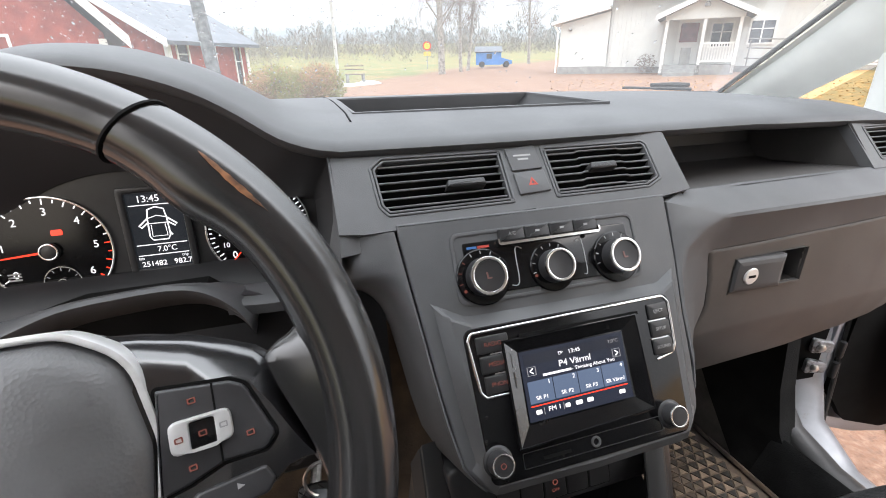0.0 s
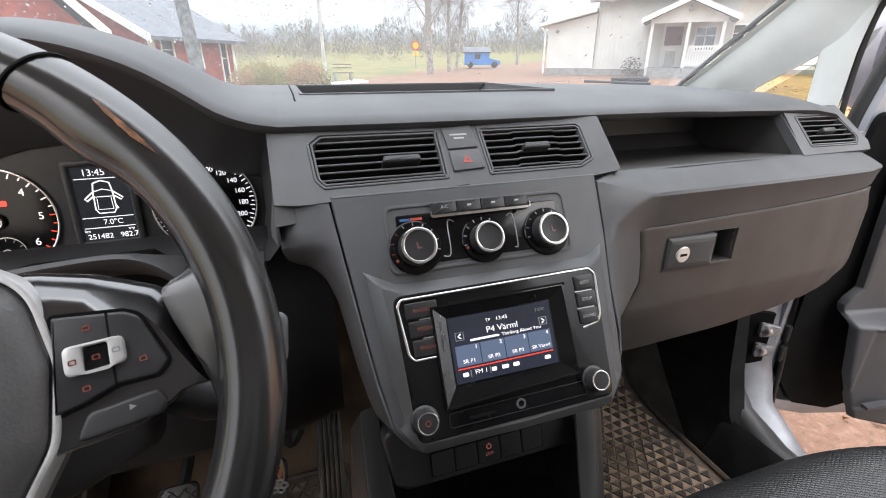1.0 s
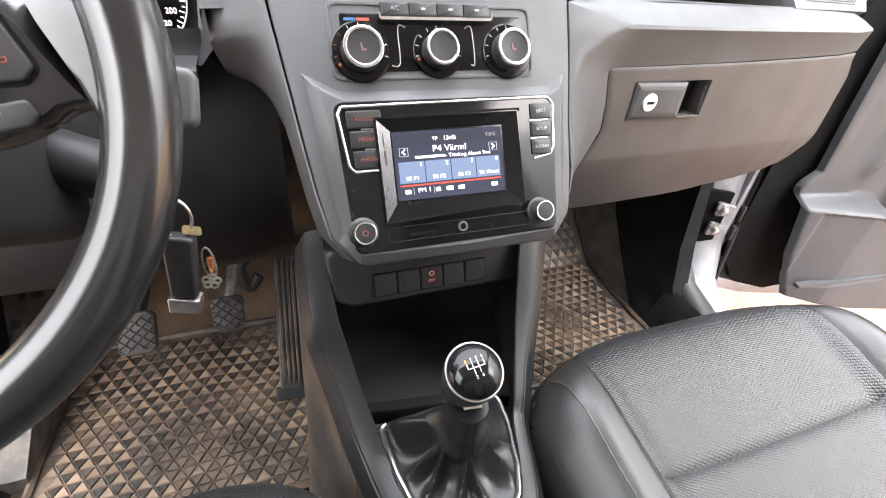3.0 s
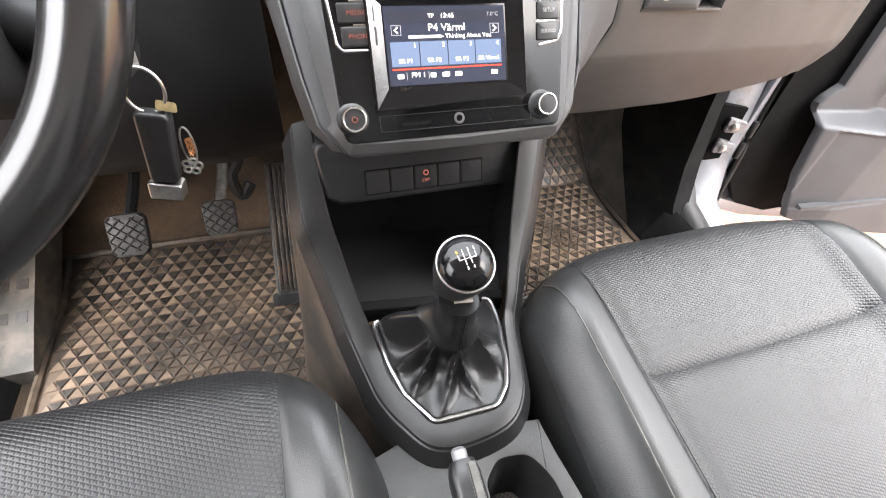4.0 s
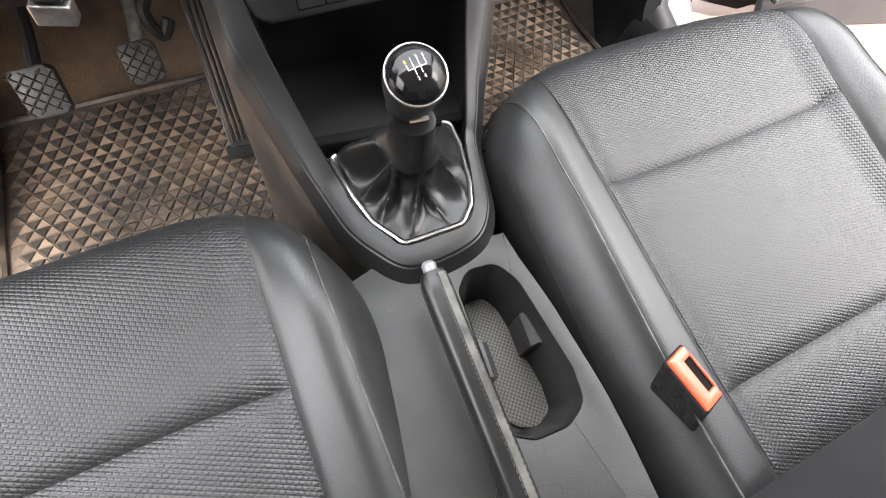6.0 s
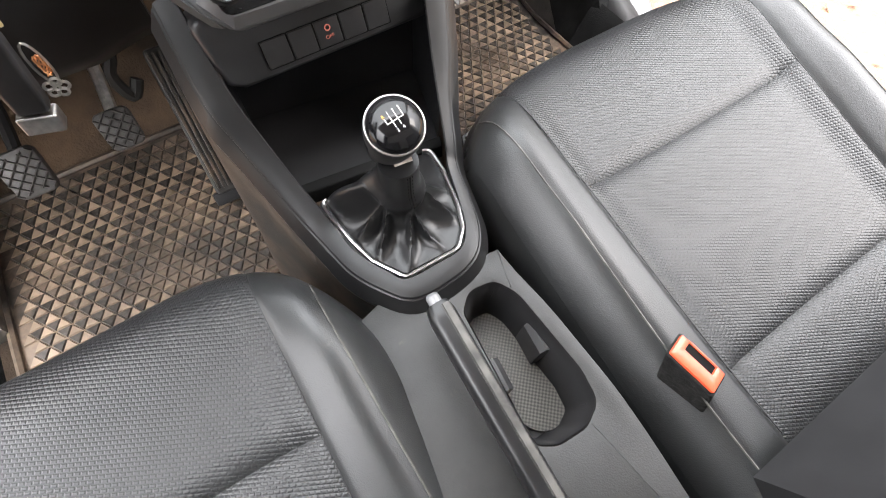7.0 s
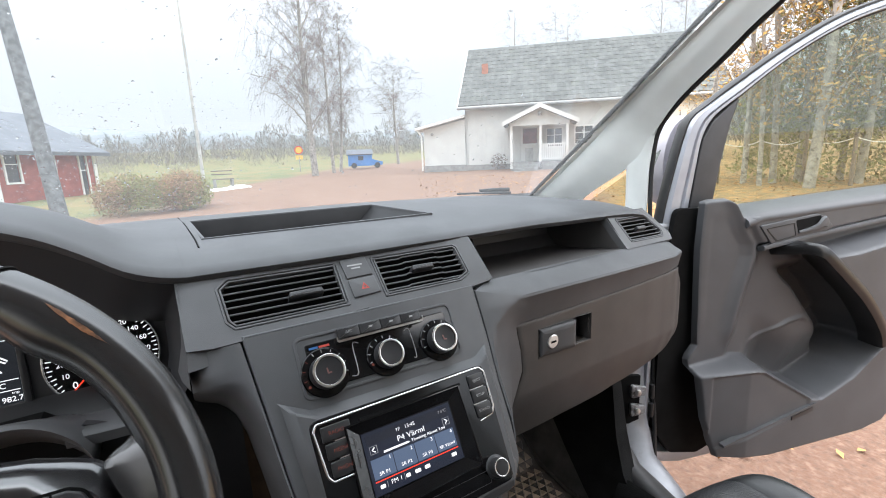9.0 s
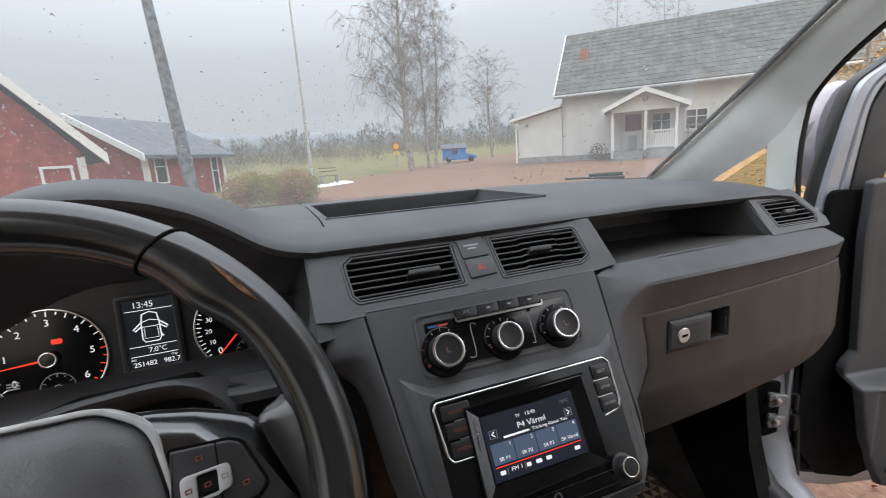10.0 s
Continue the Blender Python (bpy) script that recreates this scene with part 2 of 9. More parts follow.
def plate(bm, pts, w0, w1, m=ID, soft=0.0):
    """A polygon in the plane of m, from depth w0 to w1, its front edge rounded by soft."""
    up = lambda p, w: m @ Vector((p[0], p[1], w))
    rings = [[up(p, w0) for p in pts]]
    if soft:
        sg = 1 if w1 > w0 else -1
        for k in range(4):
            a = k / 3 * math.pi / 2
            q = inset(pts, soft * (1 - math.cos(a)))
            rings.append([up(p, w1 - sg * soft * (1 - math.sin(a))) for p in q])
    else:
        rings.append([up(p, w1) for p in pts])
    loft(bm, rings)


def ring_plate(bm, outer, inner, w0, w1, m=ID, soft=0.0):
    """A flat ring between two outlines with the same number of points."""
    up = lambda p, w: m @ Vector((p[0], p[1], w))
    rings = [[up(p, w0) for p in outer]]
    if soft:
        for k in range(3):
            a = k / 2 * math.pi / 2
            rings.append([up(p, w1 - soft * (1 - math.sin(a))) for p in inset(outer, soft * (1 - math.cos(a)))])
        for k in range(2, -1, -1):
            a = k / 2 * math.pi / 2
            rings.append([up(p, w1 - soft * (1 - math.sin(a))) for p in inset(inner, -soft * (1 - math.cos(a)))])
    else:
        rings.append([up(p, w1) for p in outer])
        rings.append([up(p, w1) for p in inner])
    rings.append([up(p, w0) for p in inner])
    rings.append(rings[0])
    vs = [[bm.verts.new(p) for p in r] for r in rings[:-1]]
    vs.append(vs[0])
    k = len(outer)
    for a, b in zip(vs, vs[1:]):
        for i in range(k):
            bm.faces.new((a[i], a[(i + 1) % k], b[(i + 1) % k], b[i]))


def box(bm, x0, y0, z0, x1, y1, z1, m=ID, soft=0.0):
    if soft:
        plate(bm, rect(x0, y0, x1, y1, soft * 1.5, 3), z0, z1, m, soft)
    else:
        plate(bm, rect(x0, y0, x1, y1), z0, z1, m)


def lathe(bm, prof, m=ID, n=32):
    """prof: (radius, height) pairs, from the bottom up."""
    loft(bm, [[m @ Vector((r * math.cos(2 * math.pi * i / n), r * math.sin(2 * math.pi * i / n), h)) for i in range(n)] for r, h in prof])


def tube(bm, path, r, n=8, closed=False):
    """A round bar along a path; r one radius or one a point."""
    P = [Vector(p) for p in path]
    k = len(P)
    rings, up = [], None
    for i, p in enumerate(P):
        if closed:
            d = (P[(i + 1) % k] - P[i - 1]).normalized()
        else:
            d = (P[min(i + 1, k - 1)] - P[max(i - 1, 0)]).normalized()
        if up is None:
            up = d.orthogonal().normalized()
        up = (up - d * up.dot(d)).normalized()
        s = d.cross(up)
        ri = r[i] if isinstance(r, (list, tuple)) else r
        rings.append([p + (up * math.cos(2 * math.pi * j / n) + s * math.sin(2 * math.pi * j / n)) * ri for j in range(n)])
    if closed:
        vs = [[bm.verts.new(p) for p in g] for g in rings]
        vs.append(vs[0])
        for a, b in zip(vs, vs[1:]):
            for j in range(n):
                bm.faces.new((a[j], a[(j + 1) % n], b[(j + 1) % n], b[j]))
    else:
        loft(bm, rings)


def surface(bm, f, nu, nv, skip=None):
    """A sheet f(u, v) with u, v from 0 to 1; skip(i, j) leaves cells out."""
    vs = [[bm.verts.new(f(i / nu, j / nv)) for j in range(nv + 1)] for i in range(nu + 1)]
    for i in range(nu):
        for j in range(nv):
            if not (skip and skip(i, j)):
                bm.faces.new((vs[i][j], vs[i + 1][j], vs[i + 1][j + 1], vs[i][j + 1]))
    return vs


def curve_at(keys, x):
    """Smooth value at x from (x, value...) rows."""
    if x <= keys[0][0]:
        return keys[0][1:]
    for a, b in zip(keys, keys[1:]):
        if x <= b[0]:
            t = (x - a[0]) / (b[0] - a[0])
            t = t * t * (3 - 2 * t)
            return tuple(p + (q - p) * t for p, q in zip(a[1:], b[1:]))
    return keys[-1][1:]


def smooth_at(keys, x):
    """A value on a smooth line through keys (place, value), with the slopes of their neighbours."""
    n = len(keys)
    i = max(0, min(n - 2, sum(1 for k in keys if k[0] <= x) - 1))
    slope = lambda j: (keys[min(j + 1, n - 1)][1] - keys[max(j - 1, 0)][1]) / (keys[min(j + 1, n - 1)][0] - keys[max(j - 1, 0)][0])
    (x0, y0), (x1, y1) = keys[i], keys[i + 1]
    h = x1 - x0
    t = min(1.0, max(0.0, (x - x0) / h))
    return (2 * t ** 3 - 3 * t ** 2 + 1) * y0 + (t ** 3 - 2 * t ** 2 + t) * h * slope(i) + (3 * t ** 2 - 2 * t ** 3) * y1 + (t ** 3 - t ** 2) * h * slope(i + 1)


def lerp_at(keys, x):
    if x <= keys[0][0]:
        return keys[0][1:]
    for a, b in zip(keys, keys[1:]):
        if x <= b[0]:
            t = (x - a[0]) / (b[0] - a[0])
            return tuple(p + (q - p) * t for p, q in zip(a[1:], b[1:]))
    return keys[-1][1:]


def spline(pts, n=6):
    """Points of a smooth curve through pts."""
    P = [Vector(p) for p in pts]
    out = []
    for i in range(len(P) - 1):
        p0, p1, p2, p3 = P[max(i - 1, 0)], P[i], P[i + 1], P[min(i + 2, len(P) - 1)]
        for j in range(n):
            t = j / n
            out.append(0.5 * ((2 * p1) + (p2 - p0) * t + (2 * p0 - 5 * p1 + 4 * p2 - p3) * t * t + (3 * p1 - p0 - 3 * p2 + p3) * t ** 3))
    out.append(P[-1])
    return out


def writing(name, body, size, m, mat, parent, align="CENTER", stretch=1.0):
    """Flat lettering in the plane of m, in the built-in font."""
    c = bpy.data.curves.new(name, "FONT")
    c.body, c.size, c.align_x, c.align_y, c.extrude = body, size, align, "CENTER", 0.00005
    c.space_character = 1.0
    tmp = new(name + "_outline", c)
    me = bpy.data.meshes.new_from_object(tmp.evaluated_get(bpy.context.evaluated_depsgraph_get()))
    bpy.data.objects.remove(tmp)
    bpy.data.curves.remove(c)
    me.transform(m @ Matrix.Diagonal((stretch, 1, 1, 1)))
    me.materials.clear()
    me.materials.append(mat)
    me.name = name
    ob = new(name, me)
    ob.parent = parent
    ob.matrix_parent_inverse = origin_of(parent).inverted()
    return ob



# ================= the car =================
FAS = frame_of((0.002, 0.016, 1.082), (1, 0, 0), (0, 0.49, 0.872))
BAND = frame_of((0, 0.072, 1.16), (1, 0, 0), (0, 0.676, 0.737))

# ---- dashboard ----
dash = thing("dashboard", (0, 0.25, 0.80), "grey plastic van dashboard with an open shelf and top tray", "dashboard")

LIP = [(-0.24, 0.094, 1.201), (0.0, 0.092, 1.200), (0.14, 0.097, 1.1995), (0.22, 0.104, 1.1985), (0.34, 0.120, 1.1960), (0.46, 0.123, 1.1925), (0.58, 0.122, 1.1905),
       (0.64, 0.121, 1.1880), (0.67, 0.121, 1.1800), (0.70, 0.122, 1.1640), (0.74, 0.135, 1.130)]
TX0, TX1, TY0, TY1 = -0.155, 0.190, 0.215, 0.455
bm = bmesh.new()
xs = [-0.188, -0.168, TX0, -0.08, 0.0, 0.08, 0.14, TX1, 0.22, 0.26, 0.30, 0.36, 0.42, 0.48, 0.54, 0.58, 0.62, 0.66, 0.70, 0.74]
cols = []
for x in xs:
    yl, zl = curve_at(LIP, x)
    side = max(0, x - 0.55)
    th = 0.66
    col = [(x, yl + 0.06, zl - 0.022 * th), (x, yl + 0.016, zl - 0.024 * th), (x, yl + 0.004, zl - 0.019 * th), (x, yl, zl - 0.009 * th), (x, yl + 0.003, zl - 0.002), (x, yl + 0.012, zl + 0.003)]
    for k, y in enumerate((0.17, TY0, 0.27, 0.36, TY1, 0.52, 0.60, 0.66)):
        z = zl + (0.012, 0.017, 0.018, 0.019, 0.018, 0.016, 0.012, 0.008)[k] - side * 0.02
        col.append((x, y + max(0, yl - 0.13) * (1 - k / 7), z))
    cols.append([bm.verts.new(p) for p in col])
for i in range(len(xs) - 1):
    for j in range(len(cols[0]) - 1):
        inside = xs[i] >= TX0 - 1e-6 and xs[i + 1] <= TX1 + 1e-6 and 7 <= j <= 9
        if not inside:
            bm.faces.new((cols[i][j], cols[i + 1][j], cols[i + 1][j + 1], cols[i][j + 1]))
part("top_pad", bm, PAD, dash, "soft grained dark grey top pad", sharp=50)

# open tray sunk into the top
bm = bmesh.new()
zt = 1.2165
tl = [(TX0, TY0), (TX1 + 0.03, TY0), (TX1, TY1), (TX0, TY1)]
lo = [(TX0 + 0.006, TY0 + 0.004), (TX1 - 0.05, TY0 + 0.004), (TX1 - 0.05, TY1 - 0.01), (TX0 + 0.006, TY1 - 0.01)]
tl[1] = (TX1, TY0)
loft(bm, [[Vector((x, y, zt + 0.0015)) for x, y in tl], [Vector((x, y, zt - 0.004)) for x, y in inset(tl, 0.002)],
          [Vector((x, y, 1.172)) for x, y in lo]], cap0=False)
part("tray", bm, DARK, dash, "black sunken document tray")
bm = bmesh.new()
ring_plate(bm, inset(tl, -0.004), inset(tl, 0.0005), zt - 0.004, zt + 0.0025, ID, 0.001)
part("tray_rim", bm, PAD, dash)
bm = bmesh.new()
lathe(bm, [(0.016, 0), (0.016, 0.010), (0.013, 0.014), (0.004, 0.015)], Matrix.Translation((TX0 + 0.03, TY0 + 0.035, 1.172)), 24)
part("socket_cover", bm, SATIN, dash, "small round black socket cover")
bm = bmesh.new()
tube(bm, [(-0.166, y, z) for y, z in ((0.172, 1.2136), (0.215, 1.2178), (0.27, 1.2189), (0.40, 1.2195), (0.60, 1.2135))], 0.0011, 5)
part("pad_joint", bm, VOID, dash)
for k in range(9):
    bm = bmesh.new()
    box(bm, 0.60 + k * 0.0115, 0.400, 1.178, 0.6075 + k * 0.0115, 0.435, 1.1895, ID)
    part("defroster_slot", bm, VOID, dash)

# band that carries the two middle vents
bm = bmesh.new()
bo = [(-0.197, -0.041), (0.156, -0.037), (0.190, -0.032), (0.186, 0.040), (-0.197, 0.040)]
VL = rounded([(-0.1630, 0.0250), (-0.1600, -0.0180), (-0.1520, -0.0285), (-0.0215, -0.0275), (-0.0215, 0.0350), (-0.1500, 0.0360)], [0.006, 0.008, 0.005, 0.003, 0.003, 0.006], 3)
VR = rounded([(0.0245, -0.0270), (0.1410, -0.0265), (0.1620, -0.0170), (0.1605, 0.0290), (0.1540, 0.0350), (0.0225, 0.0350)], [0.003, 0.006, 0.006, 0.006, 0.005, 0.003], 3)
plate(bm, bo, -0.05, -0.012, BAND)
part("band_core", bm, DASH, dash)


def band_face(name, outer, hole, m=BAND):
    """Flat skin round one vent."""
    b = bmesh.new()
    n = len(hole)
    cx = sum(p[0] for p in hole) / n
    cy = sum(p[1] for p in hole) / n
    ring = []
    for p in hole:
        d = Vector((p[0] - cx, p[1] - cy)).normalized()
        best = 1e9
        k = len(outer)
        for i in range(k):
            a, e = Vector(outer[i]), Vector(outer[(i + 1) % k]) - Vector(outer[i])
            den = d.x * e.y - d.y * e.x
            if abs(den) < 1e-12:
                continue
            q = a - Vector((cx, cy))
            t = (q.x * e.y - q.y * e.x) / den
            s = (q.x * d.y - q.y * d.x) / den
            if t > 0 and -1e-6 <= s <= 1 + 1e-6:
                best = min(best, t)
        ring.append((cx + d.x * best, cy + d.y * best))
    ring_plate(b, ring, hole, -0.014, 0.0, m, 0.0)
    return part(name, b, DASH, dash)


band_face("vent_surround", [(-0.199, -0.043), (-0.002, -0.041), (-0.002, 0.046), (-0.199, 0.046)], VL)
band_face("vent_surround", [(-0.002, -0.041), (0.158, -0.0385), (0.1935, -0.0335), (0.1885, 0.0430), (-0.002, 0.046)], VR)

# fascia with its raised lower half
bm = bmesh.new()
fo = rounded([(-0.150, 0.060), (-0.141, -0.017), (-0.130, -0.112), (-0.121, -0.168), (-0.098, -0.196), (0.114, -0.197), (0.137, -0.168), (0.1415, -0.12), (0.1435, -0.07), (0.1485, -0.012), (0.1515, 0.060)],
             [0.002, 0.02, 0.03, 0.03, 0.02, 0.02, 0.03, 0.03, 0.03, 0.02, 0.002])
plate(bm, fo[::-1], -0.075, 0.0, FAS, 0.003)
fascia = part("centre_fascia", bm, DASH, dash, "matt grey centre fascia")
bm = bmesh.new()
TOPE = [(0.0, -0.137, -0.012), (0.16, -0.098, -0.033), (0.5, 0.01, -0.034), (0.86, 0.118, -0.033), (1.0, 0.147, -0.016)]
LOWE = [(0.0, -0.127, -0.026), (0.16, -0.090, -0.0445), (0.5, 0.01, -0.0455), (0.86, 0.112, -0.0445), (1.0, 0.138, -0.030)]
MIDE = [(0.0, -0.119, -0.110), (0.5, 0.01, -0.110), (1.0, 0.135, -0.110)]
BOTE = [(0.0, -0.111, -0.160), (0.10, -0.096, -0.184), (0.5, 0.008, -0.1865), (0.90, 0.110, -0.184), (1.0, 0.127, -0.160)]
ENDE = [(0.0, -0.117, -0.166), (0.10, -0.098, -0.1925), (0.5, 0.008, -0.195), (0.90, 0.113, -0.1925), (1.0, 0.133, -0.166)]
rows = []
for k in range(41):
    q = k / 40
    col_ = []
    for tab, w in ((TOPE, -0.001), (LOWE, 0.0092), (LOWE, 0.0105), (MIDE, 0.0108), (BOTE, 0.0108), (ENDE, 0.004), (ENDE, -0.002)):
        x, y = lerp_at(tab, q)
        if tab is LOWE and w > 0.01:
            y -= 0.003
        col_.append(FAS @ Vector((x, y, -0.0012 + (w + 0.0012) * min(1, min(q, 1 - q) / 0.045) ** 0.7)))
    rows.append(col_)
edge0 = [FAS @ (FAS.inverted() @ p + Vector((-0.002, 0, 0))) for p in rows[0]]
edge1 = [FAS @ (FAS.inverted() @ p + Vector((0.0012, 0, 0))) for p in rows[-1]]
flat = lambda p: FAS @ Vector(((FAS.inverted() @ p).x, (FAS.inverted() @ p).y, -0.002))
loft(bm, [[flat(p) for p in edge0]] + rows + [[flat(p) for p in edge1]], closed=False)
part("raised_surround", bm, DASH, fascia, sharp=24)
# the stack's flank beside the fascia, rolling back towards the wheel
bm = bmesh.new()
rows = []
FLANK = [(0.0535, -0.1515, 0.024, 0.042, 0.049, 0.004), (0.03, -0.1487, 0.025, 0.044, 0.051, 0.006), (0.018, -0.1472, 0.026, 0.045, 0.053, 0.008), (0.0135, -0.1466, 0.022, 0.038, 0.045, 0.012), (0.009, -0.1460, 0.016, 0.027, 0.032, 0.016), (0.0, -0.1450, 0.011, 0.018, 0.022, 0.020),
         (-0.010, -0.1437, 0.008, 0.013, 0.016, 0.022), (-0.036, -0.1403, 0.004, 0.007, 0.009, 0.026), (-0.085, -0.1345, 0.003, 0.005, 0.007, 0.030), (-0.125, -0.129, 0.003, 0.005, 0.007, 0.032), (-0.165, -0.121, 0.003, 0.005, 0.007, 0.034), (-0.19, -0.103, 0.003, 0.005, 0.007, 0.034)]
for v, x, a, b, c, d in FLANK:
    rows.append([FAS @ Vector(p) for p in ((x, v, -0.02), (x, v, -0.002), (x - 0.002, v, -0.0008), (x - a * 0.5, v, -0.0015), (x - a, v, -0.004 - d * 0.1), (x - b, v, -0.008 - d * 0.5), (x - c, v, -0.02 - d), (x - c, v, -0.05 - d), (x - c + 0.004, v, -0.17))])
loft(bm, rows)
part("stack_flank", bm, DASH, dash, sharp=50)

# passenger side: a lip with a crease, its left end turning down beside the fascia
bm = bmesh.new()
KNEE = [((0.1225, -0.0705, 0.9165), (0.128, -0.066, 0.9170), (0.168, 0.034, 0.885)), ((0.1405, -0.056, 0.953), (0.145, -0.051, 0.955), (0.192, 0.034, 0.905)), ((0.145, -0.044, 0.975), (0.1505, -0.035, 0.988), (0.2145, 0.033, 0.935)), ((0.1455, -0.018, 1.021), (0.154, -0.010, 1.030), (0.2345, 0.033, 0.985)),
        ((0.1495, 0.002, 1.056), (0.160, 0.004, 1.058), (0.2310, 0.033, 1.020)), ((0.1515, 0.012, 1.074), (0.170, 0.014, 1.080), (0.2250, 0.033, 1.045)), ((0.1530, 0.026, 1.100), (0.196, 0.020, 1.096), (0.2230, 0.033, 1.058)), ((0.1540, 0.040, 1.126), (0.226, 0.024, 1.1065), (0.2330, 0.034, 1.0610)),
        ((0.190, 0.056, 1.132), (0.243, 0.0245, 1.1068), (0.2480, 0.034, 1.0615)), ((0.30, 0.070, 1.1285), (0.30, 0.026, 1.1062), (0.30, 0.035, 1.0620)), ((0.45, 0.078, 1.1265), (0.45, 0.028, 1.1055), (0.45, 0.037, 1.0655)), ((0.56, 0.083, 1.125), (0.56, 0.031, 1.105), (0.56, 0.040, 1.069)),
        ((0.64, 0.086, 1.123), (0.645, 0.037, 1.104), (0.640, 0.045, 1.0715)), ((0.692, 0.092, 1.121), (0.694, 0.052, 1.104), (0.692, 0.058, 1.0735)), ((0.718, 0.105, 1.118), (0.718, 0.080, 1.104), (0.712, 0.083, 1.075))]
rows = []
for o, k, i in KNEE:
    o, k, i = Vector(o), Vector(k), Vector(i)
    rows.append([o + Vector((0, 0.10, -0.03)), o + Vector((0.0, 0.006, -0.0015)), o, o.lerp(k, 0.5) + Vector((0, -0.0012, 0.0008)), k.lerp(o, 0.06), k.lerp(i, 0.06), k.lerp(i, 0.5) + Vector((0.002, 0.0015, 0)), i, i + Vector((0, 0.004, 0)), i + Vector((0, 0.15, 0))])
loft(bm, rows)
part("shelf_lip", bm, DASH, dash, "creased grey lip below the open shelf", sharp=24)
bm = bmesh.new()
loft(bm, [[Vector(p) for p in ((x, 0.056 + 0.009 * k, 1.1295 - 0.0018 * k), (x, 0.20, 1.112), (x + 0.004, 0.232, 1.118), (x + 0.004, 0.250, 1.140), (x + 0.004, 0.255, 1.20))] for k, x in enumerate((0.186, 0.30, 0.45, 0.58))], closed=False)
part("shelf_floor", bm, LOWER, dash, sharp=30)
bm = bmesh.new()
loft(bm, [[Vector((0.1845, 0.048, 1.128)), Vector((0.190, 0.26, 1.110))], [Vector((0.203, 0.112, 1.187)), Vector((0.210, 0.26, 1.195))]], closed=False)
part("shelf_side", bm, LOWER, dash)
bm = bmesh.new()
loft(bm, [[Vector((0.552, 0.078, 1.122)), Vector((0.545, 0.135, 1.118)), Vector((0.510, 0.255, 1.112))], [Vector((0.541, 0.127, 1.190)), Vector((0.536, 0.160, 1.195)), Vector((0.505, 0.255, 1.198))]], closed=False)
part("shelf_side", bm, LOWER, dash)

# end pod with the outer vent
POD = frame_of((0.630, 0.106, 1.152), (1, 0.05, -0.02), (0, 0.64, 0.77))
PV = rounded([(-0.058, -0.026), (0.060, -0.0265), (0.071, -0.012), (0.040, 0.033), (-0.064, 0.031)], [0.005, 0.010, 0.010, 0.006, 0.005], 3)
po = [(-0.083, -0.039), (0.084, -0.036), (0.090, -0.020), (0.052, 0.048), (-0.090, 0.048)]
band_face("vent_surround", po, PV, POD)
bm = bmesh.new()
loft(bm, [[POD @ Vector((p[0] + d, p[1] + e, w)) for p in po[1:4]] for d, e, w in ((0, 0, 0.0), (0.006, 0.001, -0.010), (0.012, 0.004, -0.03), (0.02, 0.01, -0.12))], closed=False)
part("pod_side", bm, DASH, dash, sharp=60)

# glove box lid with its catch
bm = bmesh.new()
GB = frame_of((0, 0.033, 0), (1, 0, 0), (0, 0, 1))
LXL = [(0.84, 0.150), (0.885, 0.160), (0.905, 0.190), (0.935, 0.2165), (0.985, 0.2365), (1.020, 0.233), (1.045, 0.227), (1.062, 0.224)]
LXR = [(0.845, 0.530), (0.858, 0.585), (0.885, 0.655), (0.93, 0.697), (0.98, 0.715), (1.02, 0.708), (1.066, 0.686)]
LZB = [(0.22, 0.851), (0.37, 0.847), (0.51, 0.849), (0.59, 0.862), (0.66, 0.890)]


def lid_at(u, v):
    x = 0.22 + 0.44 * u
    zb = curve_at(LZB, x)[0]
    z = zb + (lerp_at([(0.22, 1.0605), (0.30, 1.0612), (0.45, 1.0645), (0.56, 1.068), (0.66, 1.0712)], x)[0] - zb) * v
    x = curve_at(LXL, z)[0] * (1 - u) + curve_at(LXR, z)[0] * u
    e = min(u * 0.44, (1 - u) * 0.44, v * 0.19, (1 - v) * 0.19)
    w = -0.9 * max(0, 0.945 - z) ** 1.4 - curve_at([(0.25, 0.0), (0.45, 0.004), (0.56, 0.007), (0.62, 0.010), (0.66, 0.014), (0.69, 0.020), (0.72, 0.031)], x)[0]
    if e < 0.003:
        w -= 0.0012 * (1 - e / 0.003) ** 2
    return GB @ Vector((x, z, w))


def in_catch(i, j):
    p = lid_at((i + 0.5) / 120, (j + 0.5) / 88)
    return 0.2715 < p.x < 0.3885 and 0.9975 < p.z < 1.0420


front_ = surface(bm, lid_at, 120, 88, in_catch)
sk = [front_[0][j_] for j_ in range(89)] + [front_[k][88] for k in range(1, 121)] + [front_[120][j_] for j_ in range(87, -1, -1)] + [front_[k][0] for k in range(119, 0, -1)]
bk = [bm.verts.new(v_.co + Vector((0, 0.03, 0))) for v_ in sk]
for k in range(len(sk)):
    bm.faces.new((sk[k], sk[(k + 1) % len(sk)], bk[(k + 1) % len(sk)], bk[k]))
lid = part("glovebox_lid", bm, LOWER, dash, "closed brownish-grey glovebox lid", sharp=40)
bm = bmesh.new()
loft(bm, [[Vector((x, y, z)) for x, z in ((0.224, 1.064), (0.64, 1.068), (0.63, 0.95), (0.58, 0.90), (0.40, 0.89), (0.24, 0.905))] for y in (0.085, 0.20)])
part("lid_gap", bm, VOID, dash)
bm = bmesh.new()
q = rect(0.2685, 0.9945, 0.3915, 1.0440)
loft(bm, [[GB @ Vector((x, z, w)) for x, z in (q if w > -0.01 else inset(q, 0.004))] for w in (0.0005, -0.024)], cap0=False)
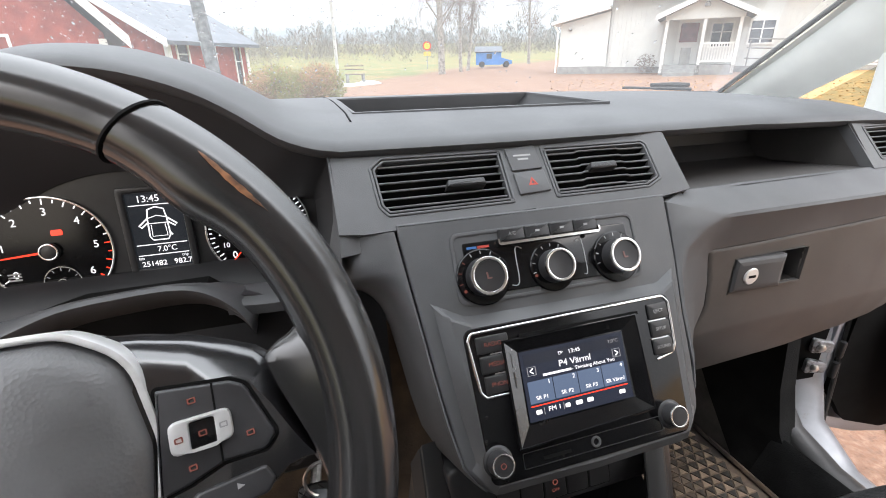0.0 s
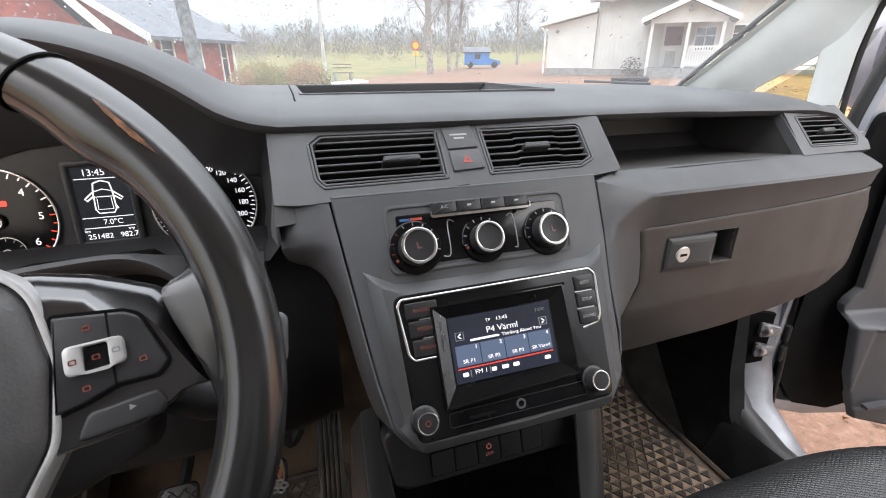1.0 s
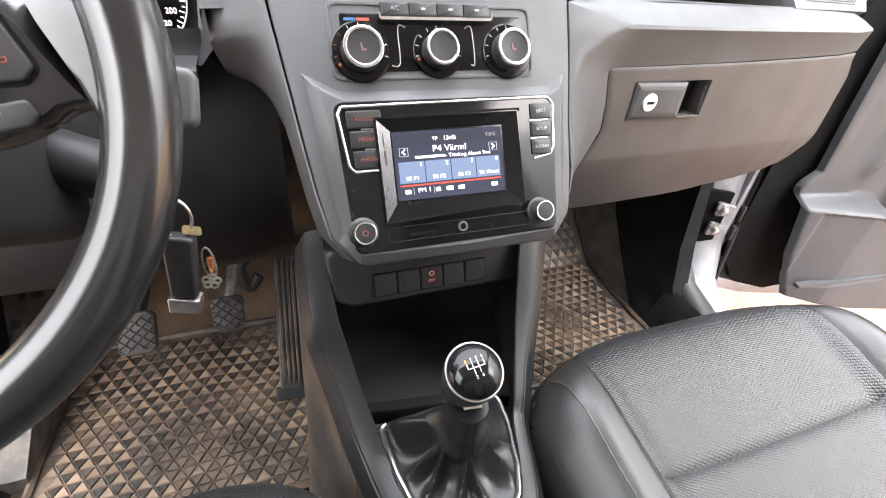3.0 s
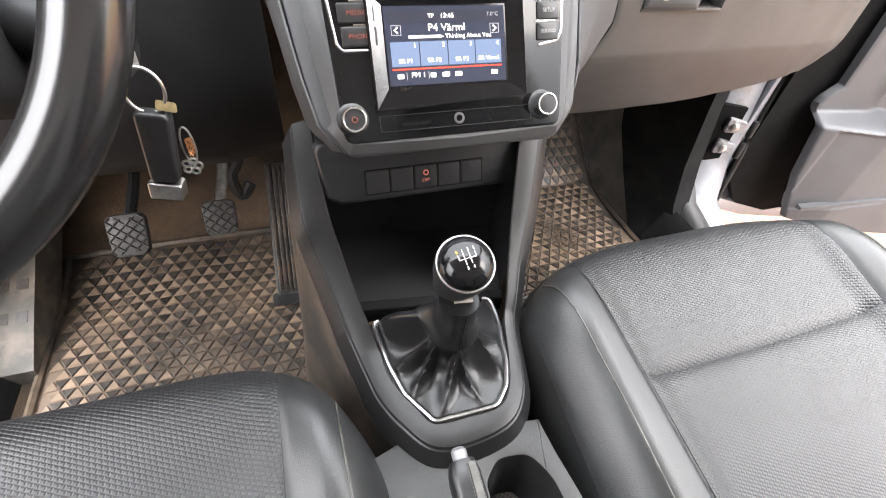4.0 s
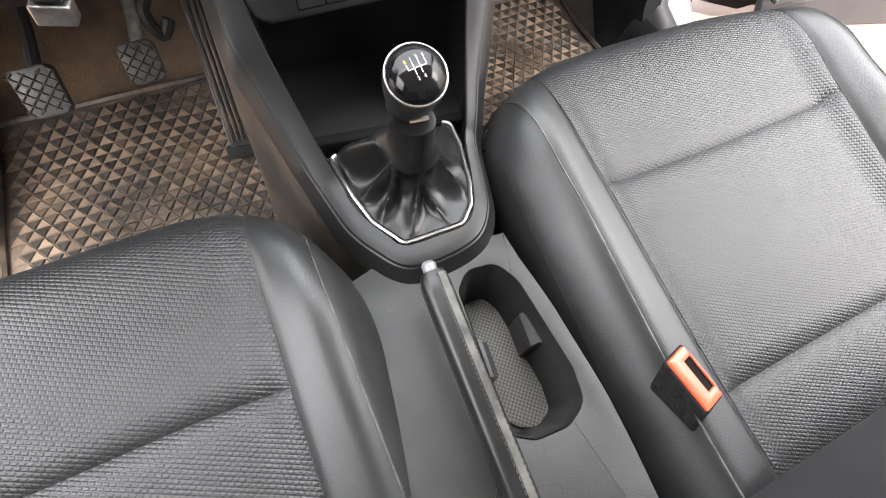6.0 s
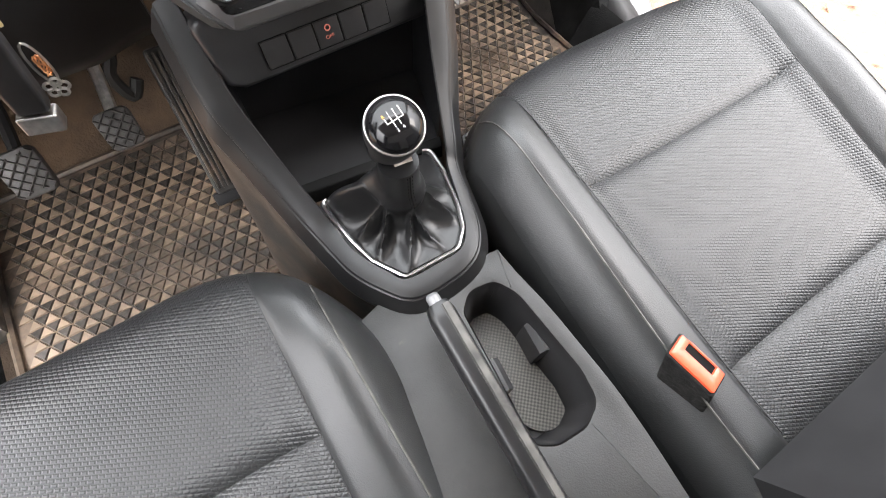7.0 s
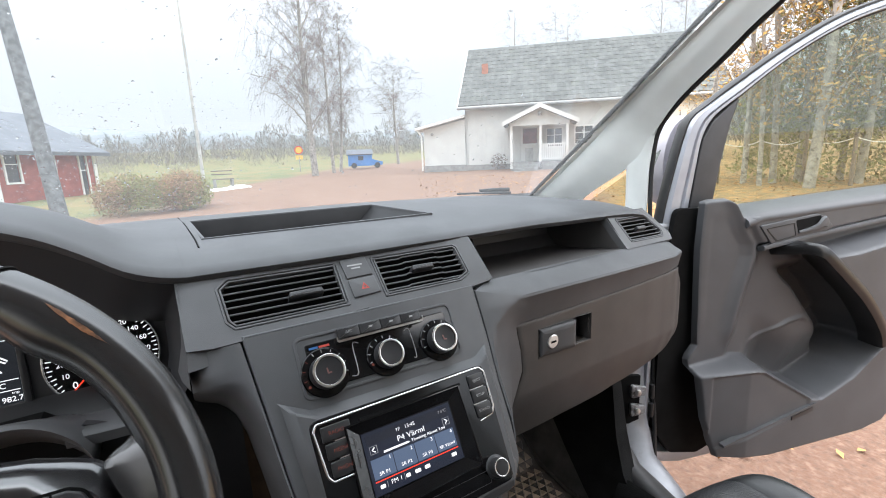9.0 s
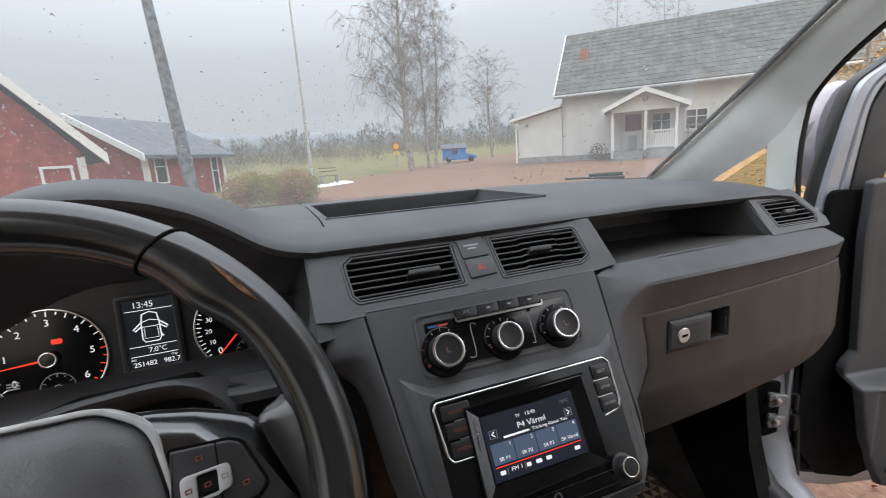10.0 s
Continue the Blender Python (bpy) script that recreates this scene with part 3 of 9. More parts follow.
part("catch_recess", bm, LOWER, lid, "dark finger recess")
bm = bmesh.new()
box(bm, 0.2690, 0.9940, -0.006, 0.3915, 0.9970, 0.0006, GB, 0.0005)
part("catch_lip", bm, LOWER, lid)
bm = bmesh.new()
loft(bm, [[GB @ Vector((x, z, w + (0.0045 if x > 0.33 else 0) * (w > 0))) for x, z in inset(rect(0.2705, 0.9975, 0.3465, 1.0425), d)] for w, d in ((-0.012, 0), (0.0015, 0), (0.0035, 0.0035), (0.0045, 0.008))])
part("handle", bm, DASH, lid, "grey flap handle", sharp=12)
bm = bmesh.new()
lathe(bm, [(0.0112, 0.002), (0.0112, 0.0062), (0.0100, 0.0072), (0.001, 0.0074)], GB @ Matrix.Translation((0.2945, 1.0190, 0)), 28)
part("lock", bm, material("pale_lock_metal", (0.72, 0.71, 0.68), 0.35, 0.35), lid, "round pale metal lock")
bm = bmesh.new()
box(bm, 0.2890, 1.0173, 0.0068, 0.3000, 1.0207, 0.0078, GB)
part("keyhole", bm, VOID, lid)
bm = bmesh.new()
loft(bm, [[Vector(p) for p in ((x, 0.085, 0.872), (x, 0.12, 0.862), (x, 0.30, 0.84), (x, 0.44, 0.90), (x, 0.3, 0.95), (x, 0.1, 0.95))] for x in (0.15, 0.30, 0.45, 0.56, 0.59)])
part("under_panel", bm, CARPET, dash)

# driver's side: hood over the dials, panel below
HOOD = [(-0.640, 1.190), (-0.600, 1.196), (-0.545, 1.220), (-0.495, 1.258), (-0.450, 1.276), (-0.400, 1.280), (-0.350, 1.274), (-0.304, 1.258), (-0.271, 1.2385), (-0.240, 1.2165), (-0.212, 1.2055), (-0.188, 1.2013)]
arch = [(p.x, p.y) for p in spline([(x, z, 0) for x, z in HOOD], 3)]
bm = bmesh.new()
rows = []
yl, zl = curve_at(LIP, -0.188)
for y, dz in ((yl + 0.06, -0.0145), (yl + 0.016, -0.0158), (yl + 0.004, -0.0125), (yl, -0.0060), (yl + 0.003, -0.002), (yl + 0.012, 0.003), (0.17, 0.012), (TY0, 0.017), (0.27, 0.018), (0.36, 0.019), (TY1, 0.018), (0.52, 0.016), (0.60, 0.012), (0.66, 0.008)):
    fade = min(1, max(0, 1 - (y - 0.19) / 0.24))
    rows.append([Vector((x, y, zl + dz + (z - zl) * fade)) for x, z in arch])
loft(bm, rows, closed=False)
part("dial_hood", bm, PAD, dash, "soft black hood over the dials", sharp=60)
bm = bmesh.new()
lowc = [(-0.186, 1.150), (-0.19, 1.10), (-0.20, 1.068), (-0.215, 1.050), (-0.26, 1.050), (-0.31, 1.058), (-0.373, 1.061), (-0.44, 1.058), (-0.50, 1.050), (-0.56, 1.05), (-0.61, 1.09), (-0.632, 1.15)]
mouth = arch + lowc
clus = [(-0.373 + (x + 0.385) * 0.80, 1.108 + (z - (1.17 if z > 1.17 else 1.12)) * (0.62 if z > 1.17 else 0.9)) for x, z in mouth]
clus = [(max(-0.562, min(-0.206, x)), max(1.046, min(1.176, z))) for x, z in clus]
loft(bm, [[Vector((x, 0.108, z - 0.010 if z > 1.19 else z)) for x, z in mouth], [Vector((x * 0.4 + a * 0.6, 0.145, z * 0.4 + b * 0.6)) for (x, z), (a, b) in zip(mouth, clus)], [Vector((a, 0.178, b)) for a, b in clus]], cap0=False, cap1=False)
part("dial_recess", bm, material("binnacle_plastic", (0.034, 0.034, 0.037), 0.5, grain=0.2, grain_size=0.0011, mottle=0.12, mottle_size=0.06), dash, sharp=70)
bm = bmesh.new()
P_ = [(-0.197, 0.100, 1.195), (-0.197, 0.072, 1.160), (-0.198, 0.046, 1.130), (-0.200, 0.036, 1.112), (-0.200, 0.028, 1.096)]
Q_ = [(-0.190, 0.110, 1.195), (-0.193, 0.110, 1.160), (-0.199, 0.109, 1.125), (-0.204, 0.108, 1.105), (-0.208, 0.108, 1.088)]
loft(bm, [[Vector(p), Vector(p).lerp(Vector(q), 0.4) + Vector((-0.003, 0.006, 0)), Vector(q)] for p, q in zip(P_, Q_)], closed=False)
loft(bm, [[Vector(p) for p in ((x, y, z), (x + 0.012, y + 0.003, z), (x + 0.055, y + 0.02, z))] for x, y, z in P_[2:4]], closed=False)
part("binnacle_side", bm, DASH, dash, sharp=60)
bm = bmesh.new()
lipf = spline([(-0.60, 0.095, 1.020), (-0.545, 0.09, 1.036), (-0.489, 0.088, 1.058), (-0.444, 0.088, 1.0735), (-0.40, 0.088, 1.0785), (-0.352, 0.088, 1.0800), (-0.325, 0.088, 1.0720), (-0.303, 0.088, 1.0520), (-0.292, 0.088, 1.0300)], 5)
lipb = spline([(-0.60, 0.165, 1.030), (-0.555, 0.160, 1.041), (-0.505, 0.155, 1.048), (-0.460, 0.150, 1.0535), (-0.41, 0.150, 1.0570), (-0.355, 0.150, 1.0580), (-0.320, 0.150, 1.0555), (-0.290, 0.150, 1.0500), (-0.272, 0.150, 1.0440)], 5)
loft(bm, [[p + Vector((0, 0.03, -0.03)), p + Vector((0, 0.002, -0.004)), p, p + Vector((0, 0.004, 0.003)), p.lerp(q, 0.3) + Vector((0, 0, 0.005)), q, q + Vector((0, 0.04, -0.01))] for p, q in zip(lipf, lipb)])
part("dial_sill", bm, DASH, dash, "grey lip below the dials, arched over the column", sharp=50)
bm = bmesh.new()
strip = spline([(-0.312, 0.100, 1.046), (-0.285, 0.096, 1.0445), (-0.255, 0.095, 1.0440), (-0.22, 0.096, 1.0435)], 4)
loft(bm, [[p + Vector(d) for d in ((0, 0.045, 0.010), (0, 0.004, 0.008), (0, 0, 0.004), (0, 0.002, -0.0075), (0, 0.05, -0.010))] for p in strip])
part("side_sill", bm, DASH, dash, sharp=50)
# solid near-black sheet, coloured as the shade below the dials
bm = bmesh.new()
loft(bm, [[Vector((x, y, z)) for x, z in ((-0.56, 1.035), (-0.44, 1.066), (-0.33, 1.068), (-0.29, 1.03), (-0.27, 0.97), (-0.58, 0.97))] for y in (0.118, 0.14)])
part("column_shade", bm, VOID, dash, "near-black sheet for the shade round the steering column")
bm = bmesh.new()
rows = []
for x in (-0.70, -0.62, -0.5, -0.4, -0.3, -0.22, -0.165, -0.15):
    e = (0.02 if x > -0.2 else 0) + 0.055
    rows.append([Vector(p) for p in ((x, 0.10 + e, 1.075), (x, 0.072 + e, 1.045), (x, 0.050 + e, 0.98), (x, 0.040 + e, 0.90), (x, 0.048 + e, 0.815), (x, 0.075 + e, 0.785), (x, 0.19, 0.775), (x, 0.30, 0.80), (x, 0.30, 1.06))])
loft(bm, rows)
part("knee_bolster", bm, DARK, dash, "black lower panel under the wheel", sharp=60)
bm = bmesh.new()
surface(bm, lambda u, v: Vector((-0.80 + 0.20 * u, 0.12 + 0.54 * v, 1.195 + 0.015 * v - 0.01 * (1 - u))), 3, 4)
part("pad_end", bm, PAD, dash)


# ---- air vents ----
# paler lip colour that paints the highlight on the slats' front edges
SLAT = material("slat_edge_highlight", (0.105, 0.106, 0.108), 0.36, spec=0.5, mottle=0.12, mottle_size=0.03)


def air_vent(m, outline, slats, tab, label, wavy=False):
    """A louvred outlet: a frame, a dark duct, slats across it and a thumb tab."""
    c = m @ Vector((sum(p[0] for p in outline) / len(outline), sum(p[1] for p in outline) / len(outline), 0))
    v = thing("air_vent", c, label, "air vent", "dashboard air vents")
    b = bmesh.new()
    ring_plate(b, inset(outline, 0.0002), inset(outline, 0.0030), -0.006, 0.0012, m, 0.0010)
    part("rim", b, DASH, v)
    b = bmesh.new()
    ring_plate(b, inset(outline, 0.0029), inset(outline, 0.0040), -0.012, -0.0012, m)
    part("rim_groove", b, VOID, v)
    b = bmesh.new()
    ring_plate(b, inset(outline, 0.0039), inset(outline, 0.0062), -0.010, 0.0008, m, 0.0008)
    part("inner_rim", b, DASH, v)
    b = bmesh.new()
    hole = inset(outline, 0.0058)
    loft(b, [[m @ Vector((p[0], p[1], -0.001)) for p in hole], [m @ Vector((p[0] * 0.97 + 0.03 * sum(q[0] for q in hole) / len(hole), p[1] * 0.95, -0.040)) for p in hole]], cap0=False)
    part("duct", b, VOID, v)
    lo, hi = min(p[1] for p in hole), max(p[1] for p in hole)
    for k in range(slats):
        y = lo + (hi - lo) * (k + 0.70) / (slats + 0.4)
        xs_ = []
        n = len(hole)
        for i in range(n):
            a, e = hole[i], hole[(i + 1) % n]
            if (a[1] - y) * (e[1] - y) < 0:
                xs_.append(a[0] + (e[0] - a[0]) * (y - a[1]) / (e[1] - a[1]))
        if len(xs_) < 2:
            continue
        x0, x1 = min(xs_) + 0.0006, max(xs_) - 0.0006
        b = bmesh.new()
        kink = 0.0016 if wavy else 0.0
        stops = ((x0, 0), (x0 + (x1 - x0) * 0.28, 0), (x0 + (x1 - x0) * 0.31, kink), (x0 + (x1 - x0) * 0.72, kink), (x0 + (x1 - x0) * 0.75, 0), (x1, 0))
        # near-black blade, pale lip: shade and edge highlight set by colour
        blade = [(-0.0010, 0.0004), (-0.0010, -0.0004), (-0.0150, -0.0050), (-0.0150, -0.0042)]
        loft(b, [[m @ Vector((x, y + h + dy, w - 0.002)) for w, h in blade] for x, dy in stops])
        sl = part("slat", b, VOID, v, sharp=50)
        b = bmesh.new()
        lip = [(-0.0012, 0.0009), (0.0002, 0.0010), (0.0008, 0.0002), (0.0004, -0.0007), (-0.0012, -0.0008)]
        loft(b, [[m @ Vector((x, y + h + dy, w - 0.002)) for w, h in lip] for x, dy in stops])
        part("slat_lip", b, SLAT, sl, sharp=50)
    b = bmesh.new()
    x, y, wdt = tab
    plate(b, rounded([(x - wdt, y - 0.0035), (x + wdt, y - 0.0035), (x + wdt * 0.92, y + 0.0045), (x - wdt * 0.88, y + 0.0045)], 0.002), -0.008, 0.006, m, 0.002)
    part("thumb_tab", b, SATIN, v)
    return v


air_vent(BAND, VL, 6, (-0.070, -0.002, 0.021), "black louvred air vent beside the hazard switch")
air_vent(BAND, VR, 6, (0.090, 0.004, 0.017), "black louvred air vent with partly shut slats", True)
air_vent(POD, PV, 5, (-0.004, 0.0, 0.016), "small black louvred air vent at the end of the dashboard")

# ---- hazard switch ----
haz = thing("hazard_switch", BAND @ Vector((0, 0, 0)), "grey hazard switch block with a red triangle", "switch")
bm = bmesh.new()
plate(bm, rounded([(-0.0165, 0.0075), (0.0185, 0.0085), (0.016, 0.037), (-0.0185, 0.0345)], 0.0015), -0.004, 0.0022, BAND, 0.001)
part("airbag_plate", bm, DASH, haz)
bm = bmesh.new()
plate(bm, rounded([(-0.0155, -0.020), (0.0205, -0.018), (0.0185, 0.006), (-0.0165, 0.005)], 0.0015), -0.004, 0.0024, BAND, 0.001)
part("button", bm, DASH, haz)
for k, r in enumerate((0.0062, 0.0036)):
    bm = bmesh.new()
    tri_ = lambda q: [(0.002 + q * math.cos(a), -0.0075 + q * math.sin(a)) for a in (math.pi / 2, math.pi * 7 / 6, math.pi * 11 / 6)]
    ring_plate(bm, tri_(r), tri_(r * 0.66), 0.0022, 0.0027, BAND)
    part("triangle", bm, REDPRINT, haz)
for k, (y, wd) in enumerate(((0.025, 0.010), (0.0205, 0.006))):
    bm = bmesh.new()
    box(bm, -0.001 - wd, y - 0.001, 0.0018, -0.001 + wd, y + 0.001, 0.0025, BAND)
    part("print_bar", bm, GREYPRINT, haz)

# ---- climate controls ----
HEATPRINT = material("dim_red_print", (0.16, 0.075, 0.065), 0.5)
clim = thing("climate_panel", FAS @ Vector((0, 0, 0)), "gloss black heater panel with three chrome-ringed knobs", "heater controls")
bm = bmesh.new()
ring_plate(bm, rect(-0.102, -0.0245, 0.104, 0.0445, 0.010), rect(-0.0985, -0.021, 0.1005, 0.041, 0.008), -0.002, 0.0012, FAS, 0.0005)
part("bezel", bm, DASH, clim)
bm = bmesh.new()
plate(bm, rect(-0.090, -0.017, 0.092, 0.034, 0.003), -0.002, 0.0010, FAS, 0.0006)
part("black_face", bm, PIANO, clim, "scuffed gloss black face")
bm = bmesh.new()
plate(bm, [(-0.0545, 0.0290), (-0.0525, 0.0272), (0.0565, 0.0276), (0.0588, 0.0300), (0.0590, 0.0345), (0.0574, 0.0345), (0.0570, 0.0302), (-0.0528, 0.0298), (-0.0530, 0.0335), (-0.0546, 0.0335)], 0.0, 0.0062, FAS)
part("button_bar_trim", bm, CHROME, clim, "thin chrome trim")
for k, s in enumerate(("A/C", "", "", "")):
    bm = bmesh.new()
    x = -0.0522 + k * 0.0272
    plate(bm, rect(x, 0.0308, x + 0.0264, 0.0430, 0.001), 0.0, 0.006, FAS, 0.0012)
    btn = part("button", bm, SATIN, clim)
    if s:
        writing("button_print", s, 0.0050, FAS @ Matrix.Translation((x + 0.0132, 0.0372, 0.00615)), GREYPRINT, btn)
    else:
        bm = bmesh.new()
        box(bm, x + 0.0110, 0.0362, 0.0059, x + 0.0155, 0.0382, 0.0062, FAS)
        part("button_icon", bm, GREYPRINT, btn)
for k, x in enumerate((-0.074, 0.0, 0.074)):
    m = FAS @ Matrix.Translation((x, 0.0, 0))
    R = (0.0210, 0.0188, 0.0205)[k]
    bm = bmesh.new()
    lathe(bm, [(R + 0.006, 0.0), (R + 0.006, 0.0022), (R + 0.005, 0.003), (R, 0.0032)], m, 40)
    dial = part("dial_ring", bm, PIANO, clim)
    bm = bmesh.new()
    lathe(bm, [(R * 0.88, 0.002), (R * 0.86, 0.014), (R * 0.82, 0.0172), (R * 0.62, 0.0172), (R * 0.60, 0.0155)], m, 40)
    knob = part("knob", bm, SATIN, clim, "black rotary knob")
    bm = bmesh.new()
    ring_plate(bm, circle(0, 0, R * 0.86, 40), circle(0, 0, R * 0.70, 40), 0.0155, 0.0186, m, 0.0008)
    part("chrome_ring", bm, CHROME, knob, "chrome ring")
    bm = bmesh.new()
    lathe(bm, [(R * 0.69, 0.014), (R * 0.66, 0.0176), (R * 0.3, 0.0170), (0.001, 0.0168)], m, 32)
    part("knob_cap", bm, SATIN, knob)
    if k != 1:
        bm = bmesh.new()
        plate(bm, rounded([(-0.002, -0.003), (0.0026, -0.003), (0.0026, -0.0015), (-0.0004, -0.0015), (-0.0011, 0.0034), (-0.0026, 0.0034)], 0.0004, 2), 0.0168, 0.0175, m)
        part("heat_icon", bm, HEATPRINT, knob)
    a0 = (0.75, 1.9, 4.9)[k] + math.pi / 2 if k else math.pi * 1.16
    bm = bmesh.new()
    lathe(bm, [(0.0016, 0.003), (0.0016, 0.0036)], m @ Matrix.Translation((math.cos(a0) * (R + 0.0022), math.sin(a0) * (R + 0.0022), 0)), 10)
    part("pointer_dot", bm, BACKLIT, dial)
    for j in range(9):
        a = math.pi * (0.5 + (j - 4) * 0.14)
        bm = bmesh.new()
        mm = m @ Matrix.Rotation(a, 4, "Z")
        box(bm, R + 0.001, -0.0004, 0.003, R + 0.0042, 0.0004, 0.0035, mm)
        part("tick", bm, GREYPRINT if j < 6 or k else BACKLIT, dial)
bm = bmesh.new()
for a, b in (((-0.010, 0.0), (0.0, 0.0)),):
    plate(bm, rect(-0.086, 0.0275, -0.076, 0.0300), 0.0008, 0.0014, FAS)
part("cold_mark", bm, material("blue_print", (0.03, 0.10, 0.25), 0.4), clim)
bm = bmesh.new()
plate(bm, rect(-0.075, 0.0275, -0.063, 0.0300), 0.0008, 0.0014, FAS)
part("warm_mark", bm, REDPRINT, clim)
for sx in (-1, 1):
    bm = bmesh.new()
    pts = [(0.030, 0.022), (0.037, 0.022), (0.038, -0.010), (0.046 if sx < 0 else 0.034, -0.012)]
    tube(bm, [FAS @ Vector((sx * x, y, 0.0012)) for x, y in spline([(p[0], p[1], 0) for p in pts], 4) and [(q.x, q.y) for q in spline([(p[0], p[1], 0) for p in pts], 4)]], 0.0006, 5)
    part("line_mark", bm, GREYPRINT, clim)
bm = bmesh.new()
lathe(bm, [(0.0025, 0.0), (0.0025, 0.0016), (0.001, 0.0018)], FAS @ Matrix.Translation((0.040, 0.026, 0)), 12)
part("sensor", bm, VOID, clim)

# ---- car radio ----
radio = thing("car_radio", FAS @ Vector((0.004, -0.11, 0)), "black car radio with a lit colour display and two knobs", "car radio")
RAD = FAS @ Matrix.Translation((0.004, 0, 0.0105))
bm = bmesh.new()
plate(bm, rounded([(-0.106, -0.183), (0.108, -0.183), (0.114, -0.045), (-0.111, -0.045)], 0.010), -0.006, 0.0012, RAD, 0.001)
part("face", bm, PIANO, radio, "gloss black face")
bm = bmesh.new()
path = [(-0.070, -0.1075), (-0.098, -0.1075), (-0.1025, -0.102), (-0.1075, -0.056), (-0.104, -0.0495), (0.106, -0.0475), (0.1125, -0.054), (0.1105, -0.097), (0.106, -0.1045), (0.086, -0.1085)]
cr = [Vector((x, y, 0)) for x, y in rounded(path, [0, 0.004, 0.006, 0.004, 0.005, 0.005, 0.006, 0.006, 0.006, 0], 4)]
rows = []
for i, p in enumerate(cr):
    d = (cr[min(i + 1, len(cr) - 1)] - cr[max(i - 1, 0)]).normalized()
    nrm = Vector((-d.y, d.x, 0))
    rows.append([RAD @ (p + nrm * a + Vector((0, 0, h))) for a, h in ((-0.0017, 0.0), (-0.0013, 0.0018), (0, 0.0024), (0.0013, 0.0018), (0.0015, 0.0))])
loft(bm, rows)
part("chrome_line", bm, CHROME, radio, "bright chrome line", sharp=60)
for sx, names in ((-1, ("RADIO", "MEDIA", "PHONE")), (1, ("EJECT", "SETUP", "SOUND"))):
    for k, s in enumerate(names):
        y = -0.0535 - k * 0.0178
        x0, x1 = (-0.1005 + k * 0.0014, -0.0690 + k * 0.0006) if sx < 0 else (0.0855 - k * 0.0006, 0.1085 - k * 0.001)
        bm = bmesh.new()
        plate(bm, rect(x0, y - 0.0155, x1, y, 0.0015), 0.0, 0.0032, RAD, 0.0012)
        b_ = part("button", bm, SATIN, radio)
        writing("button_print", s, 0.0056 if sx < 0 else 0.0046, RAD @ Matrix.Translation(((x0 + x1) / 2, y - 0.0078, 0.0034)), BACKLIT if sx < 0 else GREYPRINT, b_)
        if k < 2:
            bm = bmesh.new()
            xa, xb = (x0 + 0.012, x1 + 0.002) if sx < 0 else (x0 - 0.002, x1 - 0.004)
            box(bm, xa, y - 0.0172, 0.0, xb, y - 0.0160, 0.0026, RAD)
            part("chrome_divider", bm, CHROME, radio)
bm = bmesh.new()
so_ = [(-0.0745, -0.1560), (0.0690, -0.1510), (0.0670, -0.0615), (-0.0745, -0.0625)]
si_ = [(-0.0612, -0.1375), (0.0508, -0.1370), (0.0498, -0.0740), (-0.0606, -0.0745)]
ring_plate(bm, inset(so_, -0.0022), so_, 0.0, 0.0050, RAD, 0.0008)
part("screen_surround", bm, PIANO, radio, "gloss black screen surround")
# greyer colour for the left bevel only, painting in its reflection
REFLECTBEVEL = material("reflection_grey_bevel", (0.034, 0.035, 0.037), 0.16, spec=0.8, coat=0.5, mottle=0.2, mottle_size=0.02)
for k in range(4):
    bm = bmesh.new()
    a, b, c, d = so_[k], so_[(k + 1) % 4], si_[(k + 1) % 4], si_[k]
    loft(bm, [[RAD @ Vector((*a, 0.0044)), RAD @ Vector((*b, 0.0044))], [RAD @ Vector((*d, 0.0008)), RAD @ Vector((*c, 0.0008))]], closed=False)
    part("bevel", bm, REFLECTBEVEL if k == 3 else PIANO, radio, smooth=False)
bm = bmesh.new()
box(bm, -0.058, -0.0605, 0.003, 0.072, -0.0575, 0.0040, RAD)
part("disc_slot", bm, VOID, radio)
for x, y, w_, h_ in ((-0.040, -0.170, 0.028, 0.003),):
    bm = bmesh.new()
    box(bm, x - w_ / 2, y - h_ / 2, 0.001, x + w_ / 2, y + h_ / 2, 0.0016, RAD)
    part("card_slot", bm, VOID, radio)
bm = bmesh.new()
ring_plate(bm, rect(-0.074, -0.1755, 0.076, -0.1615, 0.002), rect(-0.0735, -0.175, 0.0755, -0.162, 0.002), 0.0010, 0.0020, RAD)
part("slot_outline", bm, SATIN, radio)
bm = bmesh.new()
ring_plate(bm, circle(0.001, -0.1685, 0.0052, 20), circle(0.001, -0.1685, 0.0030, 20), 0.0, 0.0022, RAD, 0.0004)
part("socket", bm, DASH, radio)
for sx in (-1, 1):
    m = RAD @ Matrix.Translation((sx * 0.0925 - 0.005, -0.1625, 0))
    bm = bmesh.new()
    lathe(bm, [(0.0140, 0.0), (0.0140, 0.0015), (0.0128, 0.0028), (0.0112, 0.0034), (0.0108, 0.012), (0.0103, 0.0135), (0.0080, 0.0138)], m, 36)
    kn = part("knob", bm, SATIN, radio, "black rotary knob")
    bm = bmesh.new()
    ring_plate(bm, circle(0, 0, 0.0104, 36), circle(0, 0, 0.0086, 36), 0.012, 0.0145, m, 0.0006)
    part("chrome_ring", bm, CHROME, kn)
    bm = bmesh.new()
    lathe(bm, [(0.0086, 0.011), (0.0084, 0.0138), (0.001, 0.0136)], m, 28)
    part("knob_cap", bm, SATIN, kn)
    if sx < 0:
        bm = bmesh.new()
        ring_plate(bm, circle(0, 0, 0.0026, 16), circle(0, 0, 0.0019, 16), 0.0135, 0.0141, m)
        part("power_icon", bm, BACKLIT, kn)
SCR = RAD @ Matrix.Translation((-0.0055, -0.1058, 0.0014)) @ Matrix.Diagonal((0.965, 0.845, 1, 1))
